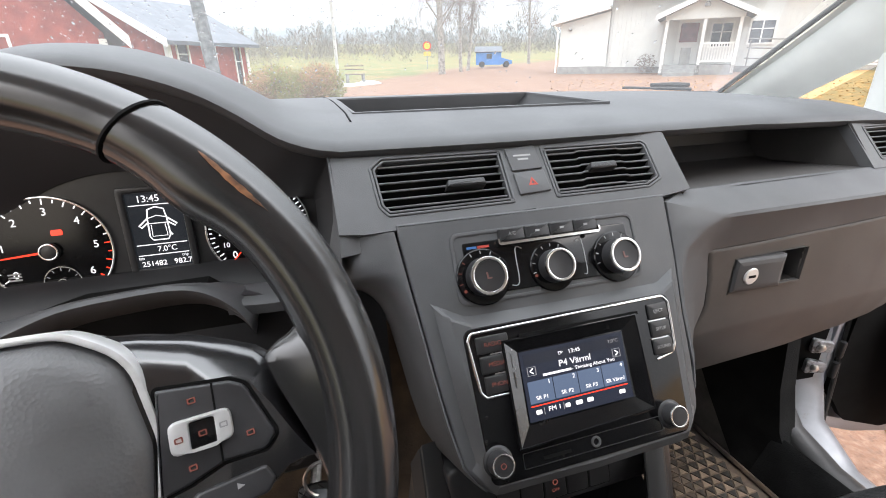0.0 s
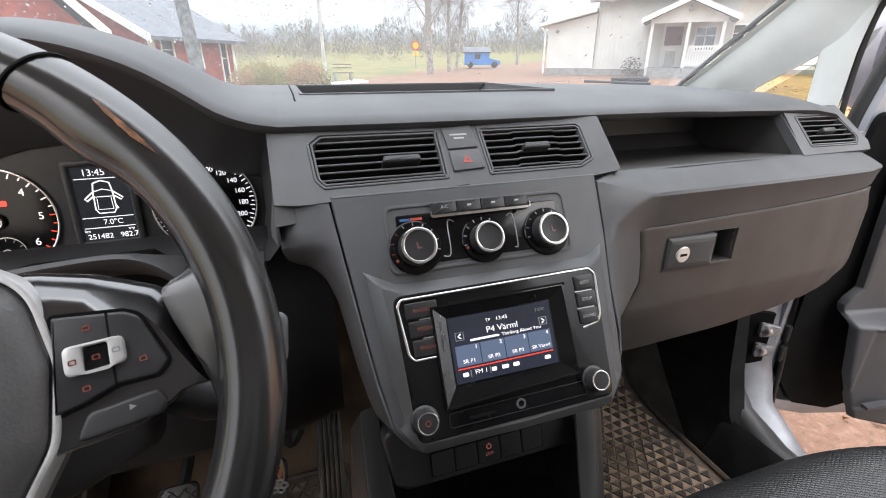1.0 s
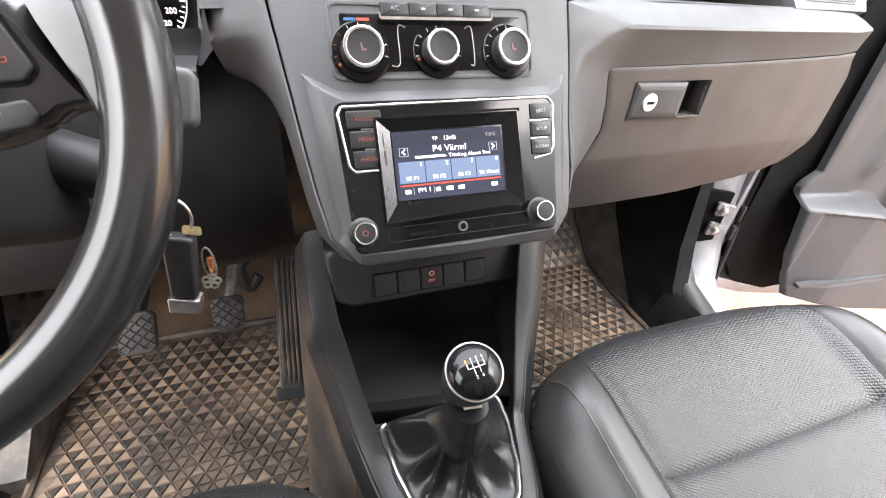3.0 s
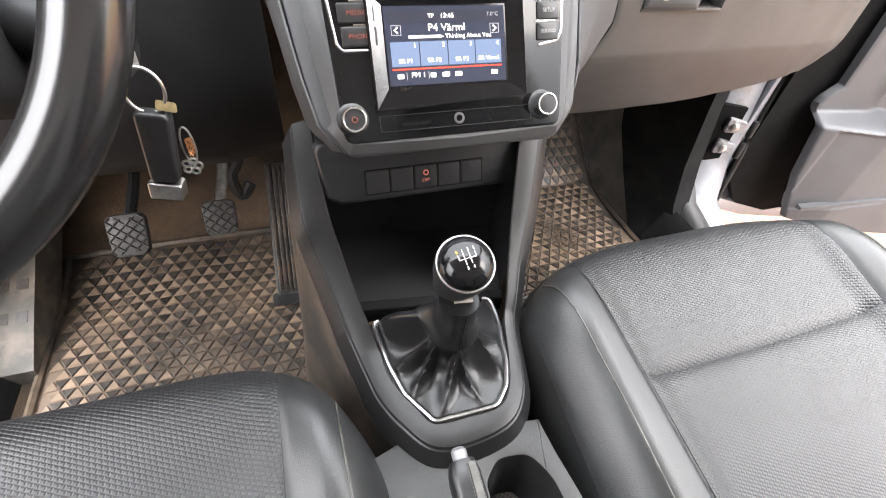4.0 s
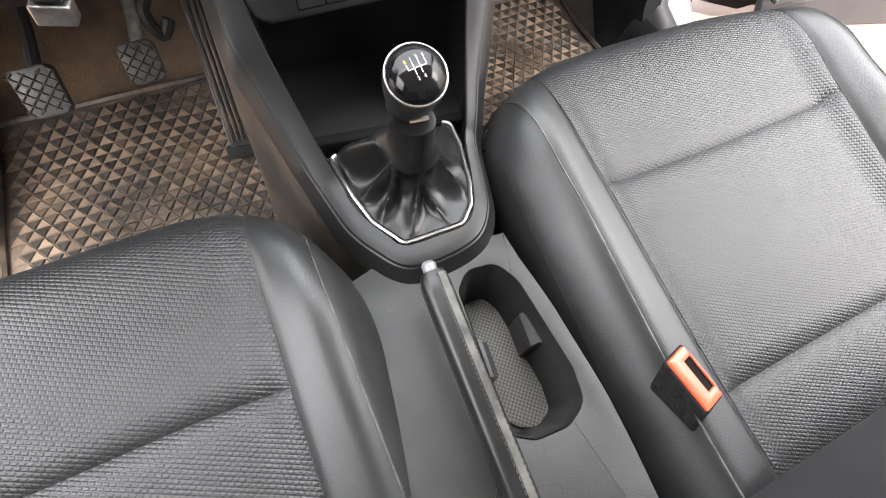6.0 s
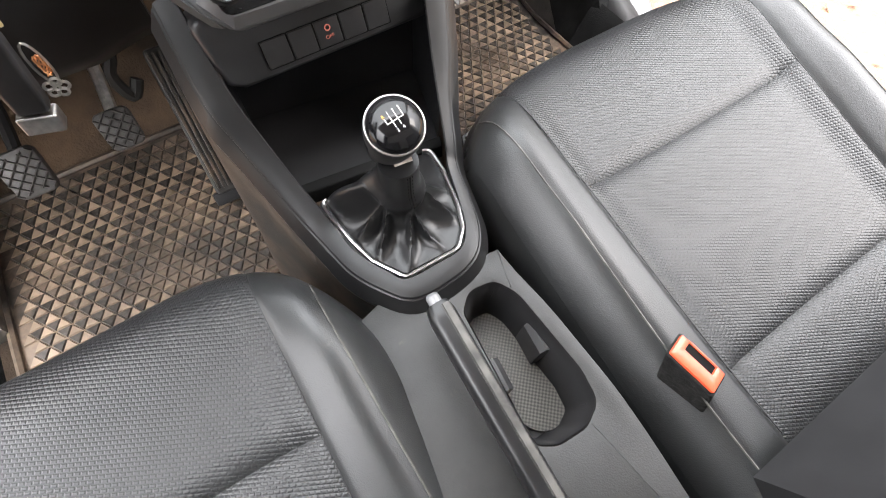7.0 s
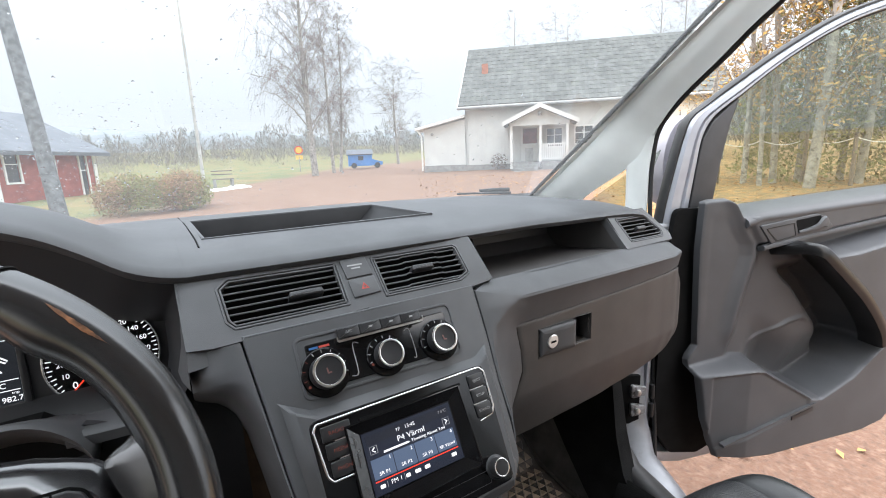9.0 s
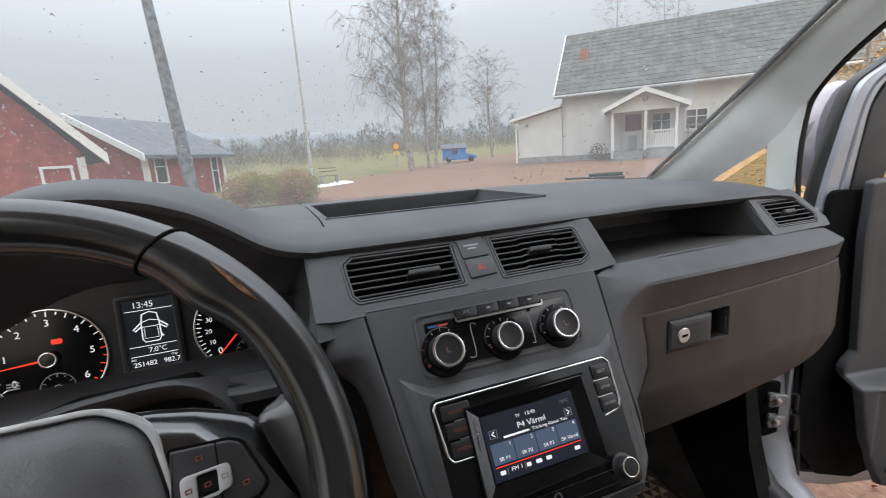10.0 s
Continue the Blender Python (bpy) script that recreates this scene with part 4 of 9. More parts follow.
bm = bmesh.new()
plate(bm, rect(-0.0575, -0.0375, 0.058, 0.0375), -0.001, 0.0002, SCR)
screen = part("screen", bm, glow("display_backdrop", (0.012, 0.016, 0.03), 0.6), radio, "lit colour display")
bm = bmesh.new()
plate(bm, rect(-0.054, 0.022, 0.054, 0.0335), 0.0, 0.0004, SCR)
part("title_bar", bm, LITDIM, screen)
for k in range(4):
    x = -0.054 + k * 0.0272
    bm = bmesh.new()
    plate(bm, rect(x, -0.0190, x + 0.0262, 0.0045), 0.0, 0.0004, SCR)
    tile = part("preset_tile", bm, LITBLUE, screen)
    writing("preset_number", str(k + 1), 0.0062, SCR @ Matrix.Translation((x + 0.0225, 0.0008, 0.0006)), LITWHITE, tile)
    writing("preset_name", ("SR P1", "SR P2", "SR P3", "SR Värml")[k], 0.0058, SCR @ Matrix.Translation((x + 0.0131, -0.0140, 0.0006)), LITWHITE, tile)
bm = bmesh.new()
plate(bm, rect(-0.054, -0.0222, 0.054, -0.0211), 0.0, 0.0004, SCR)
part("red_line", bm, LITRED, screen)
for body, size, x, y in (("TP", 0.0052, -0.0145, 0.0280), ("13:45", 0.0062, 0.0010, 0.0280), ("7.0°C", 0.0052, 0.0460, 0.0290), ("P4 Värml", 0.0098, 0.0, 0.0170), ("- Thinking About You", 0.0056, 0.0195, 0.0088), ("FM 1", 0.0070, -0.0300, -0.0278)):
    writing("display_text", body, size, SCR @ Matrix.Translation((x, y, 0.0006)), LITGREY if "°" in body else LITWHITE, screen)
bm = bmesh.new()
plate(bm, rect(-0.0365, 0.0076, -0.0055, 0.0100), 0.0003, 0.0007, SCR)
part("display_bar", bm, LITWHITE, screen)
for x, sg in ((-0.0475, -1), (0.0475, 1)):
    bm = bmesh.new()
    ring_plate(bm, rect(x - 0.0045, 0.0105, x + 0.0045, 0.0200), rect(x - 0.0040, 0.0110, x + 0.0040, 0.0195), 0.0003, 0.0007, SCR)
    part("arrow_box", bm, LITGREY, screen)
    bm = bmesh.new()
    tube(bm, [SCR @ Vector(p) for p in ((x - sg * 0.0014, 0.0180, 0.0007), (x + sg * 0.0018, 0.0153, 0.0007), (x - sg * 0.0014, 0.0126, 0.0007))], 0.0006, 5)
    part("arrow", bm, LITWHITE, screen)
for x, w_ in ((-0.0470, 0.0030), (-0.0160, 0.0026), (-0.0035, 0.0036), (0.0090, 0.0034), (0.0460, 0.0034)):
    bm = bmesh.new()
    plate(bm, rect(x - w_, -0.0306, x + w_, -0.0262, 0.001, 2), 0.0003, 0.0007, SCR)
    part("menu_icon", bm, LITWHITE, screen)
for x in (-0.0415, -0.0205):
    bm = bmesh.new()
    plate(bm, rect(x, -0.032, x + 0.0005, -0.0245), 0.0003, 0.0007, SCR)
    part("menu_divider", bm, LITGREY, screen)

# ---- instrument cluster ----
clu = thing("instrument_cluster", (-0.373, 0.17, 1.06), "black instrument cluster with two chrome-ringed dials and a lit display", "instrument cluster")
CL = frame_of((-0.373, 0.170, 1.106), (1, 0, 0), (0, 0.16, 1))
bm = bmesh.new()
plate(bm, rounded([(-0.195, -0.058), (0.172, -0.058), (0.176, 0.0), (0.150, 0.075), (-0.165, 0.075), (-0.195, 0.0)], 0.03), -0.02, -0.001, CL)
part("backplate", bm, SATIN, clu)


def dial(cx, r, numbers, a0, a1, needle, red_from, sub, ticks):
    m = CL @ Matrix.Translation((cx, -0.002, 0))
    b = bmesh.new()
    lathe(b, [(r, -0.003), (r, 0.0005), (0.001, 0.0006)], m, 48)
    d = part("dial", b, PIANO, clu, "black dial face")
    b = bmesh.new()
    ring_plate(b, circle(0, 0, r + 0.0012, 56), circle(0, 0, r - 0.0012, 56), -0.001, 0.0032, m, 0.001)
    part("chrome_ring", b, CHROME, d)
    for k in range(ticks + 1):
        a = a0 + (a1 - a0) * k / ticks
        long = k % 2 == 0
        b = bmesh.new()
        mm = m @ Matrix.Rotation(a, 4, "Z")
        box(b, r - (0.0072 if long else 0.0052), -0.0005, 0.0005, r - 0.0022, 0.0005, 0.0010, mm)
        part("tick", b, LITRED if k / ticks > red_from else LITWHITE, d)
    for k, s in enumerate(numbers):
        if s:
            a = a0 + (a1 - a0) * k / (len(numbers) - 1)
            writing("numeral", s, 0.0105 if len(s) == 1 else 0.0075, m @ Matrix.Translation((math.cos(a) * (r - 0.0145), math.sin(a) * (r - 0.0145), 0.0009)), LITWHITE, d)
    b = bmesh.new()
    mm = m @ Matrix.Rotation(needle, 4, "Z")
    plate(b, [(0.004, -0.0011), (r - 0.009, -0.0005), (r - 0.009, 0.0005), (0.004, 0.0011)], 0.003, 0.0038, mm)
    part("needle", b, LITRED, d)
    b = bmesh.new()
    lathe(b, [(0.0085, 0.001), (0.0080, 0.0055), (0.0070, 0.0060), (0.001, 0.0061)], m, 28)
    hub = part("needle_hub", b, SATIN, d)
    b = bmesh.new()
    ring_plate(b, circle(0, 0, 0.0084, 28), circle(0, 0, 0.0066, 28), 0.0045, 0.0068, m, 0.0006)
    part("hub_ring", b, CHROME, hub)
    sx_, sy_, sr, sa0, sa1, sneedle, marks = sub
    ms = m @ Matrix.Translation((sx_, sy_, 0.0008))
    b = bmesh.new()
    ring_plate(b, circle(0, 0, sr, 36), circle(0, 0, sr - 0.0010, 36), 0, 0.0012, ms)
    part("small_ring", b, CHROME, d)
    for k in range(marks + 1):
        a = sa0 + (sa1 - sa0) * k / marks
        b = bmesh.new()
        box(b, sr - 0.0045, -0.0003, 0.0002, sr - 0.0016, 0.0003, 0.0006, ms @ Matrix.Rotation(a, 4, "Z"))
        part("small_tick", b, LITGREY, d)
    b = bmesh.new()
    plate(b, [(0.003, -0.0006), (sr - 0.003, -0.0003), (sr - 0.003, 0.0003), (0.003, 0.0006)], 0.001, 0.0015, ms @ Matrix.Rotation(sneedle, 4, "Z"))
    part("small_needle", b, LITRED, d)
    b = bmesh.new()
    ring_plate(b, circle(0, 0, 0.0042, 20), circle(0, 0, 0.0030, 20), 0.001, 0.0024, ms)
    part("small_hub", b, CHROME, d)
    return d, m


tach, tm = dial(-0.097, 0.0535, ["0", "1", "2", "3", "4", "5", "6"], radians(212), radians(-38), radians(184), 0.82, (0.004, -0.0325, 0.0165, radians(215), radians(-35), radians(222), 8), 24)
speedo, sm = dial(0.097, 0.0535, ["0", "10", "20", "30", "", "60", "80", "100", "120", "140", "160", "180", "200", "220"], radians(222), radians(-42), radians(226), 2, (0.004, -0.0325, 0.0165, radians(190), radians(-10), radians(172), 6), 44)
bm = bmesh.new()
plate(bm, rect(-0.0030, -0.0024, 0.0070, 0.0032, 0.002), 0.0008, 0.0014, tm @ Matrix.Translation((0.0065, 0.0175, 0)))
part("warning_lamp", bm, LITRED, tach, "lit red warning lamp")
for k in range(3):
    bm = bmesh.new()
    box(bm, -0.040, -0.020 - k * 0.003, 0.0007, -0.029, -0.0185 - k * 0.003, 0.0011, tm)
    part("print_bar", bm, GREYPRINT, tach)
bm = bmesh.new()
ring_plate(bm, rect(-0.0320, -0.0370, 0.0320, 0.0540, 0.004), rect(-0.0255, -0.0315, 0.0255, 0.0475, 0.001), -0.002, 0.004, CL, 0.0015)
part("display_frame", bm, SATIN, clu)
bm = bmesh.new()
plate(bm, rect(-0.0260, -0.0320, 0.0260, 0.0480), -0.001, 0.0002, CL)
disp = part("display", bm, glow("cluster_backdrop", (0.02, 0.024, 0.03), 0.35), clu, "lit trip display")
for body, size, x, y in (("13:45", 0.0098, -0.0050, 0.0410), ("7.0°C", 0.0080, 0.0040, -0.0120), ("251482", 0.0078, -0.0105, -0.0270), ("982.7", 0.0078, 0.0165, -0.0270), ("km", 0.0042, -0.0215, -0.0205), ("trip", 0.0042, 0.0195, -0.0205)):
    writing("display_text", body, size, CL @ Matrix.Translation((x, y, 0.0006)), LITWHITE, disp)
for y in (0.0350, -0.0065, -0.0175):
    bm = bmesh.new()
    box(bm, -0.0235, y - 0.0004, 0.0002, 0.0235, y + 0.0004, 0.0006, CL)
    part("display_line", bm, LITWHITE, disp)
for pts, wdt in (([(-0.0075, 0.030), (-0.009, 0.020), (-0.0095, 0.002), (-0.007, -0.002), (0.007, -0.002), (0.0095, 0.002), (0.009, 0.020), (0.0075, 0.030), (0, 0.0325), (-0.0075, 0.030)], 0.0011), ([(-0.009, 0.021), (0, 0.0235), (0.009, 0.021)], 0.0007), ([(-0.0085, 0.0155), (0.0085, 0.0155)], 0.0007), ([(-0.0065, 0.014), (-0.007, 0.002), (0.007, 0.002), (0.0065, 0.014)], 0.0006),
                 ([(-0.0095, 0.0205), (-0.0175, 0.0135), (-0.0155, 0.0115), (-0.0095, 0.0160)], 0.0013), ([(0.0095, 0.0205), (0.0175, 0.0135), (0.0155, 0.0115), (0.0095, 0.0160)], 0.0013), ([(0.0092, 0.006), (0.0115, 0.002)], 0.0012)):
    bm = bmesh.new()
    tube(bm, [CL @ Vector((x, y, 0.0003)) for x, y in pts], wdt * 0.62, 5)
    part("car_outline", bm, LITWHITE, disp)

# ---- steering wheel ----
GLOSSY = material("worn_gloss_plastic", (0.012, 0.012, 0.013), 0.13, mottle=0.25, mottle_size=0.03, spec=0.9, coat=0.6)
PADPLASTIC = material("satin_button_plastic", (0.036, 0.036, 0.038), 0.34, mottle=0.18, mottle_size=0.02, spec=0.45)
SILVERBTN = material("satin_silver_plastic", (0.58, 0.58, 0.575), 0.35, 0.35, mottle=0.1, mottle_size=0.01)
WC = Vector((-0.384, -0.169, 1.114))
WH = frame_of(WC, (1, 0, 0), (0, math.sin(0.4706), math.cos(0.4706)))
RR, RS = 0.1723, 0.0163
wheel = thing("steering_wheel", WH @ Vector((0, 0, -0.05)), "black leather steering wheel with worn shine and silver trim", "steering wheel")


def rim_point(a, b, lift=0.0):
    """Place on the rim: a round the wheel, b round its section; thumb rests swell inwards beside the seams."""
    bulge = 0.0
    for c in (radians(46), radians(134)):
        bulge += math.exp(-((a - c) / radians(7)) ** 2)
    e = abs(math.atan2(math.cos(a), math.sin(a)))  # angle away from the wheel's top
    grip = 0.5 * (1 + math.tanh((e - radians(32)) / 0.02))
    q = RS * (0.985 + 0.03 * grip) + lift
    rad = q * math.cos(b)
    if math.cos(b) < 0:
        rad -= 0.0045 * bulge * (-math.cos(b)) ** 1.5
    return WH @ Vector(((RR + rad) * math.cos(a), (RR + rad) * math.sin(a), q * 1.06 * math.sin(b)))


bm = bmesh.new()
NR, NS = 180, 24
vs = [[bm.verts.new(rim_point(2 * math.pi * i / NR, 2 * math.pi * j / NS)) for j in range(NS)] for i in range(NR)]
for i in range(NR):
    for j in range(NS):
        bm.faces.new((vs[i][j], vs[(i + 1) % NR][j], vs[(i + 1) % NR][(j + 1) % NS], vs[i][(j + 1) % NS]))
rim = part("rim", bm, RIMLEATHER, wheel, "polished black leather rim")
for a, da in ((58, -0.030), (122, 0.030)):
    bm = bmesh.new()
    tube(bm, [rim_point(radians(a) + da * math.cos(b), b, 0.0004) for b in [2 * math.pi * k / 28 for k in range(28)]], 0.0011, 5, closed=True)
    part("rim_seam", bm, VOID, rim)
# leather worn through to its brown on the upper right of the rim
bm = bmesh.new()
rw = random.Random(17)
wear = []
for k in range(25):
    t = k / 24
    a = radians(47.5 - 13.0 * t)
    w = 0.085 * math.sin(math.pi * min(1, t * 1.08)) ** 0.7 * (0.75 + 0.5 * rw.random())
    c = 1.30 + 0.10 * math.sin(3 * t)
    wear.append([rim_point(a, c - w, 0.00025), rim_point(a, c, 0.00032), rim_point(a, c + w, 0.00025)])
loft(bm, wear, closed=False)
part("worn_patch", bm, material("worn_brown_leather", (0.20, 0.085, 0.035), 0.45, mottle=0.7, mottle_size=0.006), rim, "brown worn streak in the leather", sharp=80)
bm = bmesh.new()
hubo = rounded([(-0.058, -0.074), (0.058, -0.074), (0.0845, -0.026), (0.0880, 0.010), (0.0790, 0.0470), (0.0560, 0.0600), (-0.0560, 0.0600), (-0.0790, 0.0470), (-0.0880, 0.010), (-0.0845, -0.026)], 0.028, 5)
loft(bm, [[WH @ Vector((p[0] * (1 - d / 0.088), (p[1] + 0.010) * (1 - d / 0.072) - 0.010, w)) for p in hubo] for d, w in ((0.0, -0.03), (0.0012, -0.001), (0.004, 0.0045), (0.010, 0.0095), (0.020, 0.014), (0.034, 0.0175), (0.055, 0.0195))])
part("airbag_cover", bm, material("grained_airbag_cover", (0.105, 0.105, 0.107), 0.40, grain=0.24, grain_size=0.0017, mottle=0.15, mottle_size=0.03, cell=True, stain=(0.060, 0.060, 0.061), stain_size=0.02, stain_cut=0.62), wheel, "grained black airbag cover")
bm = bmesh.new()
ring_plate(bm, inset(hubo, -0.0030), inset(hubo, 0.0004), -0.012, 0.0024, WH, 0.0012)
part("silver_trim", bm, SILVERBTN, wheel, "thin silver trim line")
for sx in (-1, 1):
    flip = lambda pts: [(sx * x, y) for x, y in pts] if sx > 0 else [(sx * x, y) for x, y in pts][::-1]
    # spoke: a gloss face whose upper part leans back towards the dashboard
    bm = bmesh.new()
    rows = []
    for x, yt, ym, yl, yb in ((0.060, 0.0555, 0.0480, 0.0320, -0.034), (0.080, 0.0535, 0.0465, 0.0325, -0.033), (0.100, 0.0495, 0.0430, 0.0325, -0.030), (0.115, 0.0445, 0.0385, 0.0310, -0.027),
                              (0.127, 0.0398, 0.0345, 0.0260, -0.022), (0.1335, 0.0345, 0.0290, 0.0170, -0.018), (0.1385, 0.0185, 0.0150, 0.0080, -0.014), (0.1455, 0.0030, 0.0010, -0.0040, -0.012), (0.1505, -0.009, -0.0098, -0.0105, -0.0115)):
        rows.append([WH @ Vector((sx * x, y, w)) for y, w in ((yt + 0.002, -0.024), (yt, -0.0130), (yt - 0.0012, -0.0110), (ym, -0.0065), (yl, 0.0010), (yb + 0.0015, 0.0006), (yb, -0.0015), (yb, -0.022))])
    loft(bm, rows)
    part("spoke", bm, GLOSSY, wheel, "gloss black spoke", sharp=40)
    # leather web that joins spoke and rim
    bm = bmesh.new()
    rows = []
    for y, xi in ((0.060, 0.1500), (0.054, 0.1490), (0.0490, 0.1478), (0.0455, 0.1440), (0.0425, 0.1385), (0.0385, 0.1338), (0.034, 0.1332), (0.022, 0.1372), (0.010, 0.1425), (-0.002, 0.1478), (-0.012, 0.1512), (-0.022, 0.1535), (-0.034, 0.1560)):
        xr = math.sqrt(RR ** 2 - y * y) + 0.002
        lip = 0.0012 if 0.040 > y > -0.013 else 0.0
        rows.append([WH @ Vector((sx * (xi + (xr - xi) * q), y, w)) for q, w in ((0.0, -0.016), (0.0, -0.004 + lip), (0.04, 0.0006 + lip), (0.14, 0.0026), (0.40, 0.0058), (0.72, 0.0115), (1.0, 0.0166), (1.0, -0.014))])
    loft(bm, rows)
    part("rim_web", bm, RIMLEATHER, wheel, "leather web between rim and spoke", sharp=60)
    bm = bmesh.new()
    pod = flip(rounded([(0.0865, -0.0140), (0.0985, -0.0105), (0.1126, -0.0042), (0.1300, -0.0028), (0.1350, 0.0030), (0.1240, 0.0270), (0.1175, 0.0300), (0.0885, 0.0312)], [0.001, 0.004, 0.008, 0.004, 0.004, 0.006, 0.004, 0.001]))
    plate(bm, pod, -0.004, 0.0030, WH, 0.0016)
    pd = part("button_pad", bm, PADPLASTIC, wheel, "black button pad")
    bm = bmesh.new()
    ring_plate(bm, inset(pod, -0.0016), inset(pod, 0.0001), -0.004, 0.0012, WH)
    part("pad_edge", bm, VOID, pd)
    bm = bmesh.new()
    plate(bm, flip([(0.1118, -0.0042), (0.1126, -0.0042), (0.1112, 0.0306), (0.1104, 0.0306)]), 0.002, 0.0033, WH)
    part("pad_joint", bm, VOID, pd)
    bm = bmesh.new()
    so = flip(rounded([(0.0930, 0.0025), (0.1180, 0.0060), (0.1172, 0.0192), (0.0925, 0.0168)], 0.0035))
    si = flip(rounded([(0.1008, 0.0042), (0.1112, 0.0052), (0.1108, 0.0168), (0.1006, 0.0158)], 0.0012))
    ring_plate(bm, so, si, 0.002, 0.0056, WH, 0.001)
    part("silver_rocker", bm, SILVERBTN, pd, "silver rocker button")
    bm = bmesh.new()
    plate(bm, si, 0.002, 0.0047, WH, 0.0006)
    part("middle_button", bm, PIANO, pd)
    for x, y, mt, h in ((0.1025, 0.0245, BACKLIT, 0.0031), (0.1245, 0.0060, BACKLIT, 0.0031), (0.1005, -0.0035, BACKLIT, 0.0031), (0.0968, 0.0095, BACKLIT, 0.0056), (0.1146, 0.0125, GREYPRINT, 0.0056), (0.1060, 0.0105, BACKLIT, 0.0047)):
        bm = bmesh.new()
        ring_plate(bm, flip(rounded([(x - 0.0017, y - 0.0014), (x + 0.0017, y - 0.0010), (x + 0.0015, y + 0.0016), (x - 0.0019, y + 0.0010)], 0.0005, 2)), flip(rounded([(x - 0.0011, y - 0.0008), (x + 0.0011, y - 0.0006), (x + 0.0009, y + 0.0010), (x - 0.0012, y + 0.0005)], 0.0003, 2)), h - 0.0005, h + 0.0002, WH)
        part("button_icon", bm, mt, pd)
    bm = bmesh.new()
    lowp = flip(rounded([(0.0930, -0.0285), (0.1290, -0.0220), (0.1325, -0.0165), (0.1290, -0.0098), (0.0995, -0.0150)], [0.003, 0.004, 0.003, 0.003, 0.004]))
    plate(bm, lowp, -0.004, 0.0026, WH, 0.0016)
    tb = part("track_button", bm, PADPLASTIC, pd)
    bm = bmesh.new()
    plate(bm, flip([(0.1165, -0.0172), (0.1195, -0.0158), (0.1165, -0.0144)]), 0.0020, 0.0028, WH)
    part("button_icon", bm, GREYPRINT, tb)
bm = bmesh.new()
plate(bm, rounded([(-0.035, -0.070), (0.035, -0.070), (0.026, -0.170), (-0.026, -0.170)], 0.01), -0.02, -0.002, WH, 0.004)
part("lower_spoke", bm, SATIN, wheel)

# ---- steering column with stalks ----
col = thing("steering_column", WH @ Vector((0, -0.02, -0.12)), "black plastic steering column shroud with stalks and ignition lock", "steering column")
bm = bmesh.new()
loft(bm, [[WH @ Vector((p[0] * s, p[1] * s - 0.018, w)) for p in rect(-0.060, -0.055, 0.060, 0.050, 0.02)] for w, s in ((-0.20, 1.25), (-0.09, 1.1), (-0.05, 1.0), (-0.035, 0.92))])
part("shroud", bm, DARK, col)
for sx in (-1, 1):
    bm = bmesh.new()
    tube(bm, [WH @ Vector(p) for p in ((sx * 0.05, 0.0, -0.07), (sx * 0.10, 0.004, -0.066), (sx * 0.145, 0.006, -0.062))], [0.008, 0.007, 0.0075], 12)
    st = part("stalk", bm, DARK, col)
    bm = bmesh.new()
    plate(bm, [(sx * x, y) for x, y in rounded([(0.140, -0.020), (0.186, -0.018), (0.190, 0.016), (0.150, 0.020)], 0.008)], -0.068, -0.056, WH, 0.004)
    part("stalk_paddle", bm, DASH, st, "grey stalk end")
bm = bmesh.new()
tube(bm, [(-0.325, -0.015, 1.015), (-0.262, -0.045, 1.002), (-0.248, -0.052, 1.000)], [0.024, 0.022, 0.018], 18)
part("ignition_lock", bm, DARK, col, "black ignition lock barrel")

# ---- keys ----
keys = thing("key_bunch", (-0.240, -0.078, 0.89), "bunch of keys with a black fob hanging from the ignition", "keys")
bm = bmesh.new()
plate(bm, rounded([(-0.010, -0.004), (0.012, -0.004), (0.012, 0.006), (-0.010, 0.006)], 0.003), -0.0016, 0.0016, frame_of((-0.240, -0.066, 1.003), (0.3, -0.9, 0.2), (0, 0.2, 1)))
part("key_blade", bm, STEEL, keys)
bm = bmesh.new()
tube(bm, [Vector((-0.238 + 0.013 * math.cos(a), -0.079, 0.985 + 0.017 * math.sin(a))) for a in [2 * math.pi * k / 20 for k in range(20)]], 0.0013, 6, closed=True)
part("split_ring", bm, STEEL, keys, "steel split ring")
bm = bmesh.new()
plate(bm, rounded([(-0.006, -0.003), (0.008, -0.004), (0.007, 0.003), (-0.006, 0.004)], 0.002), -0.001, 0.001, frame_of((-0.228, -0.080, 0.973), (0.9, 0.1, -0.25), (0.2, 0.5, 0.8)))
part("brass_key", bm, BRASS, keys, "brass key")
FOB = frame_of((-0.2415, -0.081, 0.940), (0.97, -0.2, -0.12), (0.14, 0.0, 1))
bm = bmesh.new()
plate(bm, rounded([(-0.011, -0.030), (0.010, -0.030), (0.012, 0.030), (-0.012, 0.030)], 0.005), -0.006, 0.005, FOB, 0.003)
part("fob", bm, SATIN, keys, "black key fob")
bm = bmesh.new()
plate(bm, rect(-0.0135, -0.046, 0.0115, -0.031, 0.002), -0.007, 0.006, FOB, 0.0015)
part("fob_cap", bm, STEEL, keys, "steel fob cap")
bm = bmesh.new()
tube(bm, [Vector((-0.2215 + 0.0045 * math.cos(a), -0.081, 0.940 + 0.016 * math.sin(a))) for a in [2 * math.pi * k / 16 for k in range(16)]], 0.0009, 5, closed=True)
part("chain", bm, STEEL, keys)
bm = bmesh.new()
for k in range(5):
    tube(bm, [(-0.2205 + 0.002 * math.cos(k * 1.3 + j), -0.0815 + 0.002 * math.sin(k * 2.1 + j), 0.946 - j * 0.0028) for j in range(6)], 0.0007, 4)
part("copper_thread", bm, COPPER, keys)
